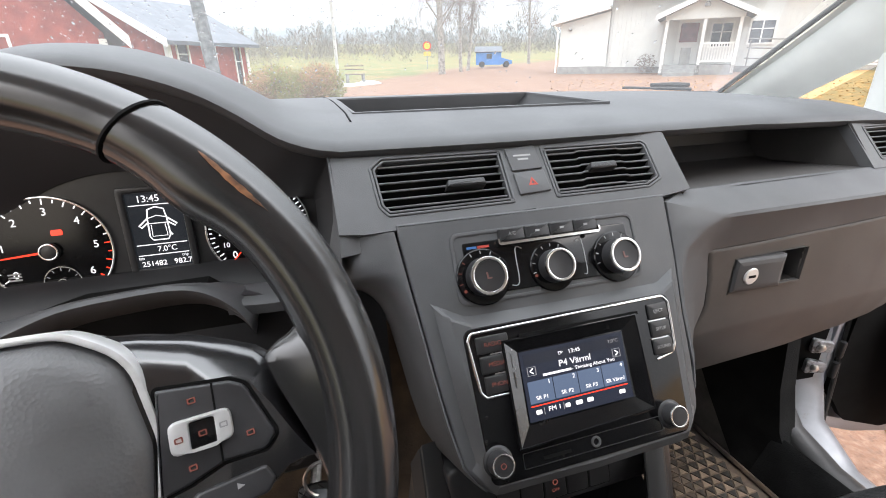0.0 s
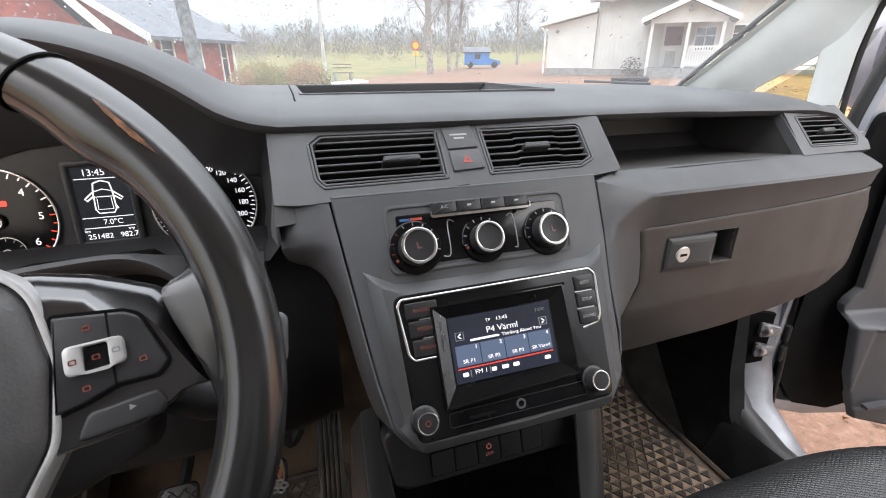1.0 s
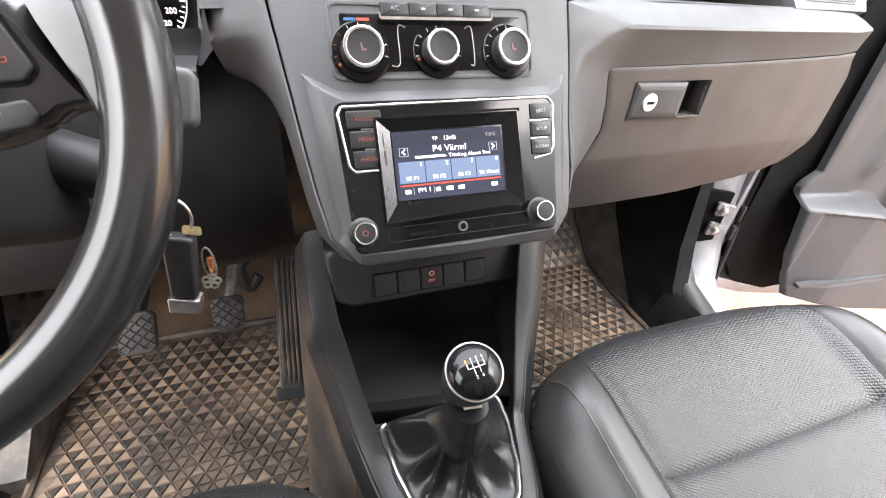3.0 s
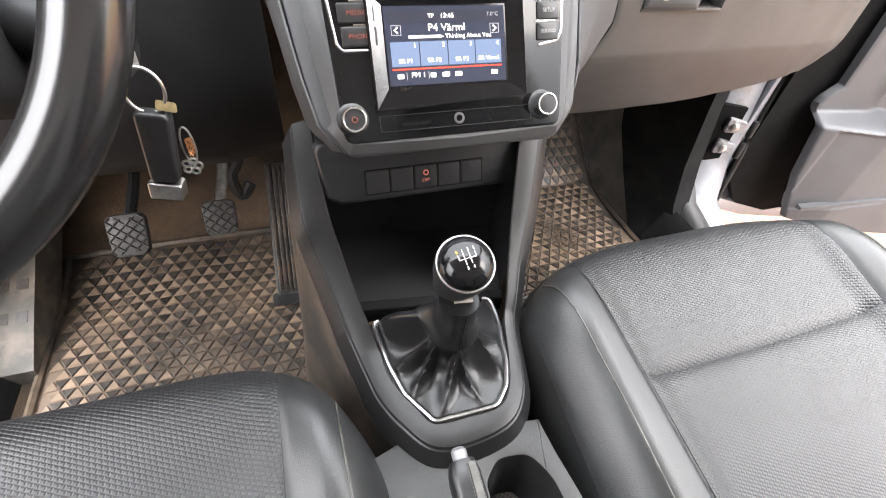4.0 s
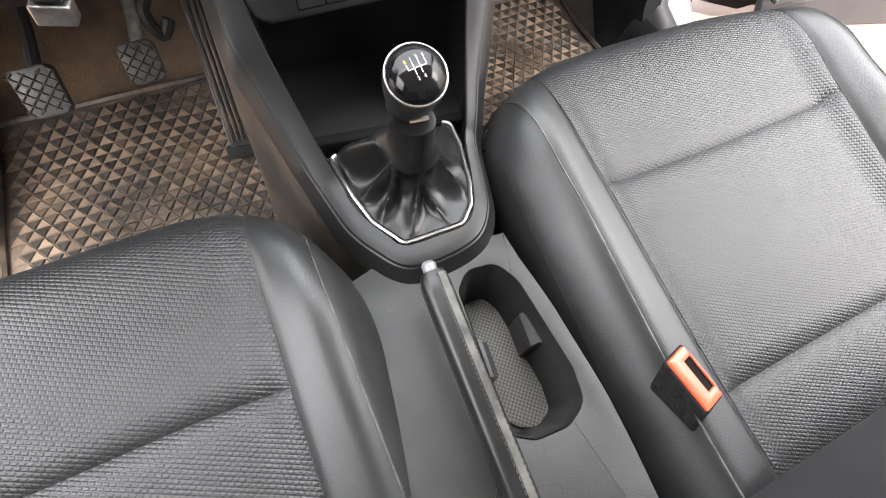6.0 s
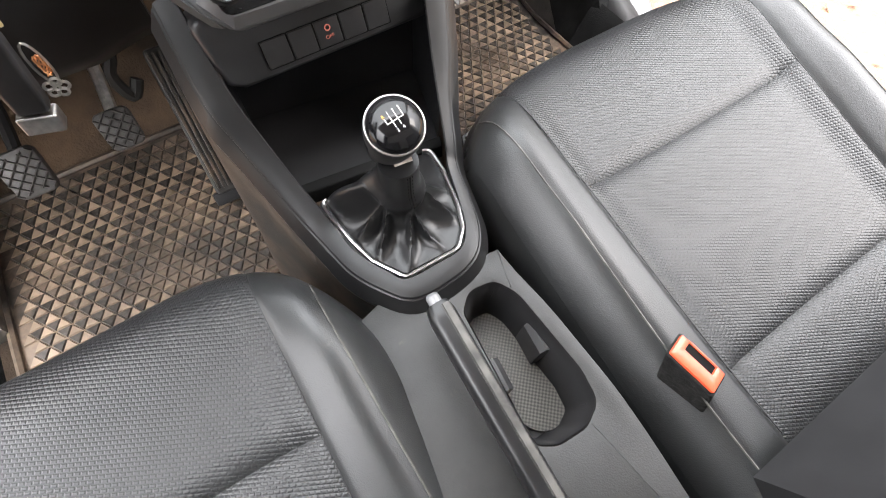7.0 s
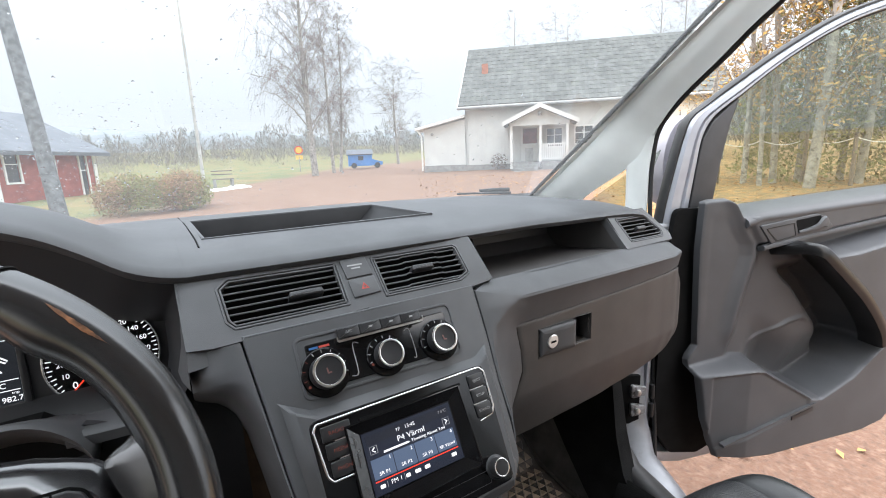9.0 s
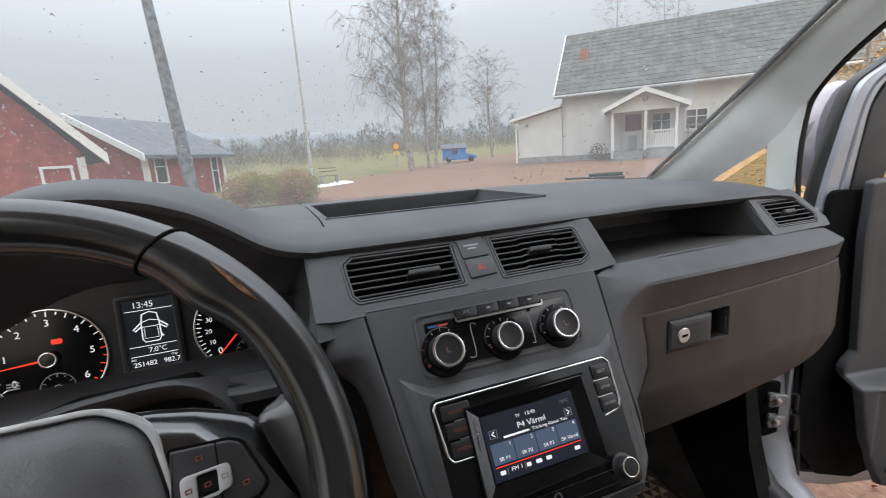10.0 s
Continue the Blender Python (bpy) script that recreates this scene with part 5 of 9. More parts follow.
for k in range(5):
    a = 2 * math.pi * k / 5
    bm = bmesh.new()
    c = Vector((-0.2235 + 0.0045 * math.cos(a), -0.081, 0.921 + 0.0045 * math.sin(a)))
    tube(bm, [c + Vector((0.0030 * math.cos(b), 0, 0.0030 * math.sin(b))) for b in [2 * math.pi * j / 12 for j in range(12)]], 0.0011, 5, closed=True)
    part("flower_charm", bm, STEEL, keys, "openwork metal flower charm")


# ---- seats ----
def woven(name, colour):
    """Leatherette embossed with a fine slanting weave."""
    m = material(name, colour, 0.40, mottle=0.12, mottle_size=0.07, spec=0.44)
    n, l = m.node_tree.nodes, m.node_tree.links
    co = n.new("ShaderNodeTexCoord")
    mp = n.new("ShaderNodeMapping")
    mp.inputs["Scale"].default_value = (1, 1, 0.0)
    mp.inputs["Rotation"].default_value = (0, 0, radians(28))
    l.new(co.outputs["Object"], mp.inputs[0])
    br = n.new("ShaderNodeTexBrick")
    br.inputs["Scale"].default_value = 1 / 0.0074
    br.inputs["Mortar Size"].default_value = 0.17
    br.inputs["Mortar Smooth"].default_value = 0.9
    br.inputs["Brick Width"].default_value, br.inputs["Row Height"].default_value = 0.70, 0.48
    l.new(mp.outputs[0], br.inputs["Vector"])
    bp = n.new("ShaderNodeBump")
    bp.inputs["Strength"].default_value, bp.inputs["Distance"].default_value = 0.42, 0.0012
    bp.invert = True
    b = n["Principled BSDF"]
    dk = n.new("ShaderNodeMixRGB")
    dk.blend_type = "MULTIPLY"
    src = b.inputs["Base Color"].links[0].from_socket
    l.new(br.outputs["Fac"], dk.inputs[0])
    l.new(src, dk.inputs[1])
    dk.inputs[2].default_value = (0.74, 0.74, 0.75, 1)
    l.new(dk.outputs[0], b.inputs["Base Color"])
    l.new(br.outputs["Fac"], bp.inputs["Height"])
    l.new(bp.outputs[0], n["Principled BSDF"].inputs["Normal"])
    return m


WOVEN = woven("woven_seat_leatherette", (0.0195, 0.0200, 0.0208))


WORN = material("worn_piping", (0.060, 0.057, 0.052), 0.6, mottle=0.6, mottle_size=0.02)


def seat(name_, cx, yf, hw, drop, curve, label):
    s = thing(name_, (cx, yf - 0.28, 0.47), label, "car seat", "front seats")
    HI, HW, PX = 0.196, hw, hw - 0.036

    def seam_x(d):
        """Half the width between the insert's seams, a little wider at the front."""
        return smooth_at([(0.0, 0.192), (0.10, 0.193), (0.25, 0.186), (0.45, 0.180), (0.60, 0.178)], d)

    def top(x, y):
        """Height of the cushion at a place given from the seat's centre and front."""
        a = abs(x)
        d = yf - y
        z = smooth_at([(0, 0.702), (0.03, 0.745), (0.075, 0.760), (0.19, 0.738), (0.40, 0.692), (0.52, 0.675), (0.62, 0.670)], d)
        h = seam_x(d)
        if a > h - 0.03:
            k = min(1, (a - (h - 0.03)) / (PX - (h - 0.03)))
            z += (0.020 if x < 0 or cx < 0 else 0.020 + 0.020 * k * min(1, d / 0.25)) * math.sin(k * math.pi / 2) * math.sin(min(1, d / 0.16) * math.pi / 2)
            if a > PX - 0.022:
                q = (a - PX + 0.022) / (HW - PX + 0.022)
                z -= drop * q * q
        else:
            z -= 0.006 * (1 - (a / (h - 0.03)) ** 2)
        # the pull of the cross seams dents the cushion
        for c in (0.211, 0.450):
            z -= 0.0040 * math.exp(-((d - c) / 0.012) ** 2) * min(1, max(0, (h - a) / 0.02))
        if d < 0.03:
            z -= (0.03 - d) * 0.2
        return z

    def front(x):
        return curve[0] * (abs(x) / HW) ** curve[1]

    def fore(x, d):
        """How far a place lies behind the front edge's middle; the curve of the front fades towards the cross seam."""
        return d + front(x) * max(0.0, 1 - d / curve[2]) ** 1.2

    def sheet(x0, x1, d0, d1, nu, nv, mat, name, lab="", lift=0.0, tuck=0.0026):
        b = bmesh.new()

        def f(u, v):
            d = d0 + (d1 - d0) * v
            h = seam_x(d)
            xa, xb = [math.copysign(h, q) if abs(q) == HI else q for q in (x0, x1)]
            x = xa + (xb - xa) * u
            y = yf - fore(x, d)
            z = top(x, yf - d) + lift
            e = min(u, 1 - u) * abs(x1 - x0)
            g = min(v, 1 - v) * (d1 - d0)
            t = min(e, g)
            if t < 0.006:
                z -= tuck * (1 - t / 0.006) ** 2
            return Vector((cx + x, y, z))
        surface(b, f, nu, nv)
        return part(name, b, mat, s, lab, sharp=80)

    for d0, d1, nm in ((0.012, 0.211, "front_insert"), (0.211, 0.450, "middle_insert"), (0.450, 0.60, "rear_insert")):
        sheet(-HI, HI, d0, d1, 56, 48, WOVEN, nm, "woven grey insert panel")
    for sx in (-1, 1):
        sheet(sx * HI, sx * HW, 0.012, 0.60, 26, 66, SEATSIDE, "side_bolster", "smooth black side bolster")
        b = bmesh.new()
        tube(b, [(cx + sx * seam_x(d), yf - fore(seam_x(d), d), top(seam_x(d), yf - d) - 0.003) for d in [0.02 + 0.5 * k / 40 for k in range(41)]], 0.0009, 5)
        part("seam", b, DARK, s)
        b = bmesh.new()
        xo = PX
        tube(b, [(cx + sx * xo, yf - fore(xo, d), top(xo, yf - d) + 0.0002) for d in [0.03 + 0.49 * k / 30 for k in range(31)]], 0.0011, 5)
        part("piping", b, WORN, s, "pale worn piping")
    # flanks and front of the cushion
    b = bmesh.new()
    xs_ = [-HW + 2 * HW * k / 24 for k in range(25)]
    ring_top = [Vector((cx + x, yf - fore(x, 0.012), top(x, yf - 0.012) + 0.0005)) for x in xs_]
    rows = []
    for dz, dy in ((0.0, 0.0), (-0.02, 0.010), (-0.06, 0.014), (-0.12, 0.004), (-0.20, -0.03)):
        rows.append([p + Vector((0, dy, dz)) for p in ring_top])
    loft(b, rows, closed=False)
    part("cushion_front", b, SEATSIDE, s, sharp=70)
    for sx in (-1, 1):
        b = bmesh.new()
        rows = []
        for d in [0.012 + 0.588 * k / 14 for k in range(15)]:
            p = Vector((cx + sx * HW, yf - fore(HW, d), top(sx * HW, yf - d)))
            rows.append([p, p + Vector((sx * 0.006, 0, -0.02)), p + Vector((sx * 0.006, 0, -0.07)), p + Vector((0, 0, -0.11)), p + Vector((-sx * 0.03, 0, -0.16))])
        loft(b, rows, closed=False)
        part("cushion_flank", b, SEATSIDE, s, sharp=70)
        b = bmesh.new()
        plate(b, rounded([(yf - 0.54, 0.46), (yf - 0.10, 0.46), (yf - 0.06, 0.56), (yf - 0.10, 0.62), (yf - 0.54, 0.60)], 0.02), -0.012, 0.012,
              frame_of((cx + sx * 0.245, 0, 0), (0, 1, 0), (0, 0, 1)), 0.006)
        part("seat_frame", b, DARK, s, "black plastic seat side cover")
    # backrest
    BK = frame_of((cx, yf - 0.575, 0.69), (1, 0, 0), (0, -0.42, 1))

    def back(u, v, x0, x1, v0, v1):
        x = x0 + (x1 - x0) * u
        h = v0 + (v1 - v0) * v
        a = abs(x)
        w = 0.055 + (0.045 * max(0, (a - 0.15) / 0.10) if a < 0.235 else 0.045 - 1.2 * (a - 0.235)) - (0.9 * (h - 0.52) ** 2 * 4 if h > 0.52 else 0) - (0.07 * (1 - h / 0.14) ** 2 if h < 0.14 else 0)
        return BK @ Vector((x * (1 - 0.12 * h), h, w))
    b = bmesh.new()
    surface(b, lambda u, v: back(u, v, -0.16, 0.16, 0, 0.58), 16, 20)
    part("backrest_insert", b, WOVEN, s, sharp=80)
    for sx in (-1, 1):
        b = bmesh.new()
        surface(b, lambda u, v: back(u, v, sx * 0.16, sx * 0.262, 0, 0.58), 10, 20)
        part("backrest_bolster", b, SEATSIDE, s, "black side bolster of the backrest", sharp=80)
    b = bmesh.new()
    loft(b, [[BK @ Vector((x * (1 - 0.12 * h), h, w)) for x, w in ((-0.255, 0.0), (0.255, 0.0), (0.25, -0.06), (-0.25, -0.06))] for h in (0, 0.2, 0.4, 0.56)])
    part("backrest_shell", b, DARK, s)
    return s


near_seat = seat("passenger_seat", 0.352, -0.068, 0.274, 0.046, (0.085, 3.0, 0.20), "black leatherette passenger seat with woven grey insert panels")
seat("driver_seat", -0.386, -0.130, 0.276, 0.070, (0.130, 5.0, 0.50), "black leatherette driver's seat with woven grey insert panels")
bm = bmesh.new()
tube(bm, [(0.1015 + 0.0125 * math.copysign(abs(math.cos(a)) ** 0.6, math.cos(a)) + 0.003 * math.sin(a), -0.159 + 0.011 * math.copysign(abs(math.sin(a)) ** 0.6, math.sin(a)), 0.7055 + 0.008 * math.sin(a)) for a in [2 * math.pi * k / 20 for k in range(20)]], 0.0017, 6, closed=True)
part("pull_loop", bm, DARK, near_seat, "black cord loop at the cushion's front corner")

# ---- belt buckle ----
buckle = thing("belt_buckle", (0.095, -0.50, 0.60), "black seat belt buckle with an orange-red release button", "seat belt buckle")
BU = frame_of((0.1235, -0.487, 0.733), (0.22, -0.96, -0.18), (0.96, 0.12, -0.10))
bm = bmesh.new()
loft(bm, [[BU @ Vector((p[0] * s - 0.55 * w, p[1] * s, w)) for p in rect(-0.0285, -0.0150, 0.0285, 0.0150, 0.004)] for w, s in ((-0.095, 0.55), (-0.085, 0.85), (-0.06, 1.0), (-0.03, 1.02), (-0.008, 1.0), (-0.001, 1.0), (0.0, 0.95))])
part("casing", bm, material("fuzzy_black_felt", (0.016, 0.0155, 0.015), 0.95, spec=0.15, grain=0.9, grain_size=0.004, mottle=0.4, mottle_size=0.006, stain=(0.06, 0.055, 0.05), stain_size=0.012, stain_cut=0.62), buckle, "scuffed black plastic casing")
bm = bmesh.new()
ring_plate(bm, rect(-0.0262, -0.0125, 0.0262, 0.0125, 0.002), rect(-0.0165, 0.0015, 0.0165, 0.0118, 0.001), -0.002, 0.003, BU, 0.001)
part("release_button", bm, ORANGE, buckle, "orange-red release button")
bm = bmesh.new()
box(bm, -0.0165, 0.0015, -0.004, 0.0165, 0.0118, 0.0006, BU)
part("tongue_slot", bm, VOID, buckle)
bm = bmesh.new()
tube(bm, [BU @ Vector((0.045, 0, -0.085)), (0.105, -0.56, 0.62), (0.095, -0.60, 0.56)], 0.012, 8)
part("stalk", bm, DARK, buckle)

# ---- centre console ----
SCUFFED = material("scuffed_console_plastic", (0.017, 0.0168, 0.0164), 0.46, grain=0.35, grain_size=0.0014, mottle=0.25, mottle_size=0.04, spec=0.36, stain=(0.055, 0.047, 0.038), stain_size=0.03, stain_cut=0.64)
RAILMAT = material("satin_console_plastic", (0.009, 0.009, 0.0095), 0.38, grain=0.15, grain_size=0.0010, mottle=0.12, mottle_size=0.05, spec=0.32)
A8 = radians(8)
CON = frame_of((-0.022, -0.130, 0), (math.cos(A8), -math.sin(A8), 0), (math.sin(A8), math.cos(A8), 0))
con = thing("centre_console", (-0.03, -0.15, 0.45), "dark grey plastic centre console with a cup holder", "centre console")
# rails that run down from the fascia round the gear lever
RAIL = [(-0.118, 0.120, -0.1375, 0.120, 0.905), (-0.1080, 0.060, -0.1330, 0.058, 0.846), (-0.0975, 0.030, -0.1215, 0.030, 0.812), (-0.0845, -0.005, -0.1085, -0.002, 0.781), (-0.0735, -0.032, -0.0975, -0.030, 0.759),
        (-0.0655, -0.054, -0.0872, -0.055, 0.7455), (-0.0590, -0.080, -0.0785, -0.080, 0.7410), (-0.0485, -0.103, -0.0680, -0.108, 0.740), (-0.0340, -0.124, -0.0500, -0.135, 0.740), (-0.0205, -0.1395, -0.0230, -0.1605, 0.740),
        (0.0120, -0.1375, 0.0180, -0.159, 0.740), (0.0430, -0.132, 0.0540, -0.1455, 0.740), (0.0585, -0.113, 0.0735, -0.118, 0.7405), (0.0665, -0.083, 0.0810, -0.083, 0.7425), (0.0725, -0.040, 0.0850, -0.040, 0.751),
        (0.0790, -0.020, 0.0910, -0.020, 0.764), (0.0880, 0.020, 0.1030, 0.020, 0.796), (0.0960, 0.057, 0.1185, 0.057, 0.832), (0.110, 0.120, 0.137, 0.120, 0.905)]
inner_edge = spline([(a, b, z) for a, b, _, _, z in RAIL], 5)
crease = spline([(c, d, z - 0.004) for _, _, c, d, z in RAIL], 5)
rows, walls = [], []
for p, q in zip(inner_edge, crease):
    o = Vector((q.x - p.x, q.y - p.y, 0)).normalized()
    up = lambda v, a, h: CON @ (v + o * a + Vector((0, 0, h)))
    m_ = (p + q) / 2
    rows.append([up(p, 0.001, -0.012), up(p, 0.0, -0.002), up(p, 0.0015, 0.0), up(m_, 0.0, 0.0010), up(q, -0.003, 0.0010), up(q, -0.0008, 0.0), up(q, 0.0004, -0.0018), up(q, 0.0004, -0.0030), up(q, 0.0022, -0.0040), up(q, 0.012, -0.0225), up(q, 0.0115, -0.028), up(p, 0.004, -0.028)])
    w = Vector((q.x, q.y, 0))
    walls.append([up(w, -0.004, q.z - 0.020), up(w, 0.0100, q.z - 0.0245), up(w, 0.0160, q.z - 0.070), up(w, 0.024, 0.62), up(w, 0.037, 0.46), up(w, 0.0, 0.46)])
bm = bmesh.new()
loft(bm, rows)
part("surround_rail", bm, RAILMAT, con, "satin black surround rail", sharp=26)
bm = bmesh.new()
loft(bm, walls)
part("console_wall", bm, material("mud_dusted_plastic", (0.026, 0.0235, 0.0215), 0.7, spec=0.3, grain=0.3, grain_size=0.002, second=(0.085, 0.062, 0.046), mottle_size=0.06), con, "dusty console side wall", sharp=60)
# bin below the switches
bm = bmesh.new()
loft(bm, [[CON @ Vector(p) for p in ((-0.100, 0.012, 0.722), (-0.108, 0.05, 0.712), (-0.110, 0.16, 0.706), (0.118, 0.16, 0.706), (0.100, 0.05, 0.712), (0.086, 0.012, 0.722))],
          [CON @ Vector(p) for p in ((-0.100, 0.012, 0.735), (-0.112, 0.05, 0.80), (-0.112, 0.17, 0.86), (0.125, 0.17, 0.86), (0.108, 0.05, 0.80), (0.086, 0.012, 0.735))]], cap1=False)
part("storage_bin", bm, DARK, con, "deep black storage bin")
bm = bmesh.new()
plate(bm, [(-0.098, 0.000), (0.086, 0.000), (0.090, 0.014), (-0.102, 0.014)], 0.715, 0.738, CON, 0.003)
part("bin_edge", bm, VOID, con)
# switch panel
SW = frame_of((-0.006, -0.045, 0.856), (0.993, 0.0, 0), (0.0, 0.34, 0.94))
bm = bmesh.new()
plate(bm, rounded([(-0.120, 0.045), (-0.113, -0.014), (-0.098, -0.022), (0.112, -0.022), (0.124, -0.014), (0.130, 0.045)], [0.01, 0.008, 0.006, 0.006, 0.008, 0.01])[::-1], -0.05, 0.0, SW, 0.006)
panel = part("switch_panel", bm, SATIN, con, "black switch panel")
for k in range(5):
    x = -0.0715 + k * 0.0268
    bm = bmesh.new()
    ring_plate(bm, rect(x, -0.014, x + 0.0266, 0.013, 0.001, 2), rect(x + 0.0007, -0.0133, x + 0.0259, 0.0123, 0.001, 2), -0.001, 0.0012, SW)
    part("button_gap", bm, VOID, panel)
    bm = bmesh.new()
    plate(bm, rect(x + 0.001, -0.0130, x + 0.0256, 0.012, 0.001, 2), -0.001, 0.0018, SW, 0.0006)
    bt = part("button", bm, SATIN, panel)
    if k == 2:
        bm = bmesh.new()
        ring_plate(bm, circle(x + 0.0133, 0.004, 0.0032, 16), circle(x + 0.0133, 0.004, 0.0020, 16), 0.0016, 0.0022, SW)
        part("button_icon", bm, BACKLIT, bt)
        writing("button_print", "OFF", 0.0052, SW @ Matrix.Translation((x + 0.0133, -0.0045, 0.0021)), BACKLIT, bt)
# gaiter with its chrome line
GO = rounded([(-0.0690, -0.0190), (-0.0645, -0.0430), (-0.0560, -0.0750), (-0.0445, -0.1070), (-0.0205, -0.1380), (0.0420, -0.1310), (0.0575, -0.1110), (0.0655, -0.0830), (0.0712, -0.0350), (0.0690, 0.0000), (0.0300, 0.0020)], [0.007, 0.02, 0.02, 0.02, 0.008, 0.014, 0.014, 0.02, 0.02, 0.010, 0.004])
bm = bmesh.new()
plate(bm, inset(GO, -0.006)[::-1], 0.715, 0.7335, CON, 0.002)
part("gaiter_plate", bm, DARK, con)
bm = bmesh.new()
n = len(GO)
line = [p for p in GO if not (p[1] > -0.012 and -0.058 < p[0] < 0.058)]
far_ = max(range(len(line)), key=lambda i: (Vector(line[i]) - Vector(line[i - 1])).length)
line = line[far_:] + line[:far_]
rows = []
for i, p in enumerate(line):
    d = (Vector(line[min(i + 1, len(line) - 1)]) - Vector(line[max(i - 1, 0)])).normalized()
    nn = Vector((-d.y, d.x))
    rows.append([CON @ Vector((p[0] + nn.x * a, p[1] + nn.y * a, z)) for a, z in ((-0.0018, 0.734), (-0.0015, 0.7402), (0.0, 0.7414), (0.0015, 0.7402), (0.0018, 0.734))])
loft(bm, rows)
part("chrome_line", bm, material("brushed_chrome", (0.85, 0.85, 0.84), 0.36, 1.0, mottle=0.06, mottle_size=0.01), con, "bright chrome line round the gaiter")
bm = bmesh.new()
top_c = Vector((0.0065, -0.064))
rows = []
K = 144
res = []
per = inset(GO, 0.004)
L = [0]
for i in range(n):
    L.append(L[-1] + (Vector(per[(i + 1) % n]) - Vector(per[i])).length)
for k in range(K):
    s = L[-1] * k / K
    i = max(j for j in range(n) if L[j] <= s)
    t = (s - L[i]) / max(1e-9, L[i + 1] - L[i])
    a, e = Vector(per[i]), Vector(per[(i + 1) % n])
    res.append(a + (e - a) * t)
# folds: heading, width, height, how far the fold turns on its way up
FOLDS = ((2.62, 0.34, 0.016, 0.35), (3.42, 0.13, 0.017, 0.15), (3.95, 0.10, 0.014, -0.35), (4.45, 0.12, 0.012, 0.5), (5.05, 0.10, 0.010, -0.4), (5.70, 0.16, 0.016, 0.3), (6.35, 0.18, 0.010, 0.1), (1.35, 0.4, 0.012, 0.0))
for j in range(49):
    t = j / 48
    row = []
    for k, p in enumerate(res):
        ang = math.atan2(p.y - top_c.y, p.x - top_c.x) % (2 * math.pi)
        r0 = (p - top_c).length
        front_ = 0.5 - 0.5 * math.sin(ang)
        side_ = math.exp(-((ang - 2.7) / 0.6) ** 2)
        lift_, pull = 0.0, 0.0
        hump = math.sin(min(1.0, t / 0.62) * math.pi) ** 0.8 if t < 0.62 else 0.0
        for a0, w_, h_, tw in FOLDS:
            d_ = abs((ang - a0 - tw * t + math.pi) % (2 * math.pi) - math.pi)
            g_ = math.exp(-(d_ / w_) ** 1.3)
            lift_ += h_ * g_ * hump
            pull += 0.26 * (h_ / 0.016) * g_ * hump
        r1 = 0.0200 - 0.0015 * t
        r = r1 + (r0 - r1) * (1 - t) ** (2.0 + 1.3 * front_ - 0.9 * side_) + 0.0035 * math.exp(-((t - 0.62) / 0.08) ** 2)
        r = r * (1 + pull - 0.16 * hump)
        r = min(r, r0 - 0.001 * (t > 0))
        z = 0.7375 + 0.093 * t ** (1.15 + 0.35 * front_ - 0.3 * side_) + lift_ - 0.004 * hump
        z = max(z, 0.7375)
        c2 = top_c + Vector((0, -0.006)) * t
        q = c2 + (p - top_c).normalized() * r
        row.append(CON @ Vector((q.x, q.y, z)))
    rows.append(row)
loft(bm, rows, cap0=False)
gaiter = part("gaiter", bm, LEATHER, con, "wrinkled black leather gaiter", sharp=70)
col = min(range(K), key=lambda k: abs(math.atan2(res[k].y - top_c.y, res[k].x - top_c.x) + 1.40))
bm = bmesh.new()
tube(bm, [rows[j][col] for j in range(27, 48)], 0.0007, 5)
part("collar_seam", bm, VOID, gaiter)
for side_k in (-3, 3):
    bm = bmesh.new()
    for j in range(28, 47, 2):
        a, e = rows[j][(col + side_k) % K], rows[j + 1][(col + side_k) % K]
        tube(bm, [a, e], 0.0005, 4)
    part("stitching", bm, VOID, gaiter)

# ---- gear lever ----
KN = frame_of((-0.0265, -0.1985, 0.870), (0.99, -0.14, 0.0), (0.12, 0.90, 0.42))
gear = thing("gear_lever", (-0.03, -0.198, 0.84), "gear knob with a gloss black cap and white shift pattern", "gear lever")
bm = bmesh.new()
lathe(bm, [(0.0165, -0.050), (0.0188, -0.047), (0.0196, -0.036), (0.0214, -0.024), (0.0238, -0.010), (0.0251, 0.002), (0.0255, 0.009), (0.0248, 0.014)], KN, 36)
part("knob_body", bm, SATIN, gear, "satin black knob body")
bm = bmesh.new()
ring_plate(bm, circle(0, 0, 0.0250, 40), circle(0, 0, 0.0236, 40), 0.012, 0.0152, KN, 0.0006)
part("chrome_ring", bm, STEEL, gear)
bm = bmesh.new()
lathe(bm, [(0.0236, 0.013)] + [(0.0236 * math.cos(a), 0.0145 + 0.0125 * math.sin(a)) for a in [k * math.pi / 2 / 8 for k in range(8)]] + [(0.0005, 0.027)], KN, 40)
cap = part("knob_cap", bm, PIANO, gear, "gloss black cap")
PT = Matrix.Rotation(radians(13), 4, "Z")
PS = 0.82
dome = lambda x, y: KN @ PT @ Vector((x * PS, y * PS, 0.0147 + 0.0125 * math.sqrt(max(0.02, 1 - (x * x + y * y) * PS * PS / 0.0236 ** 2))))
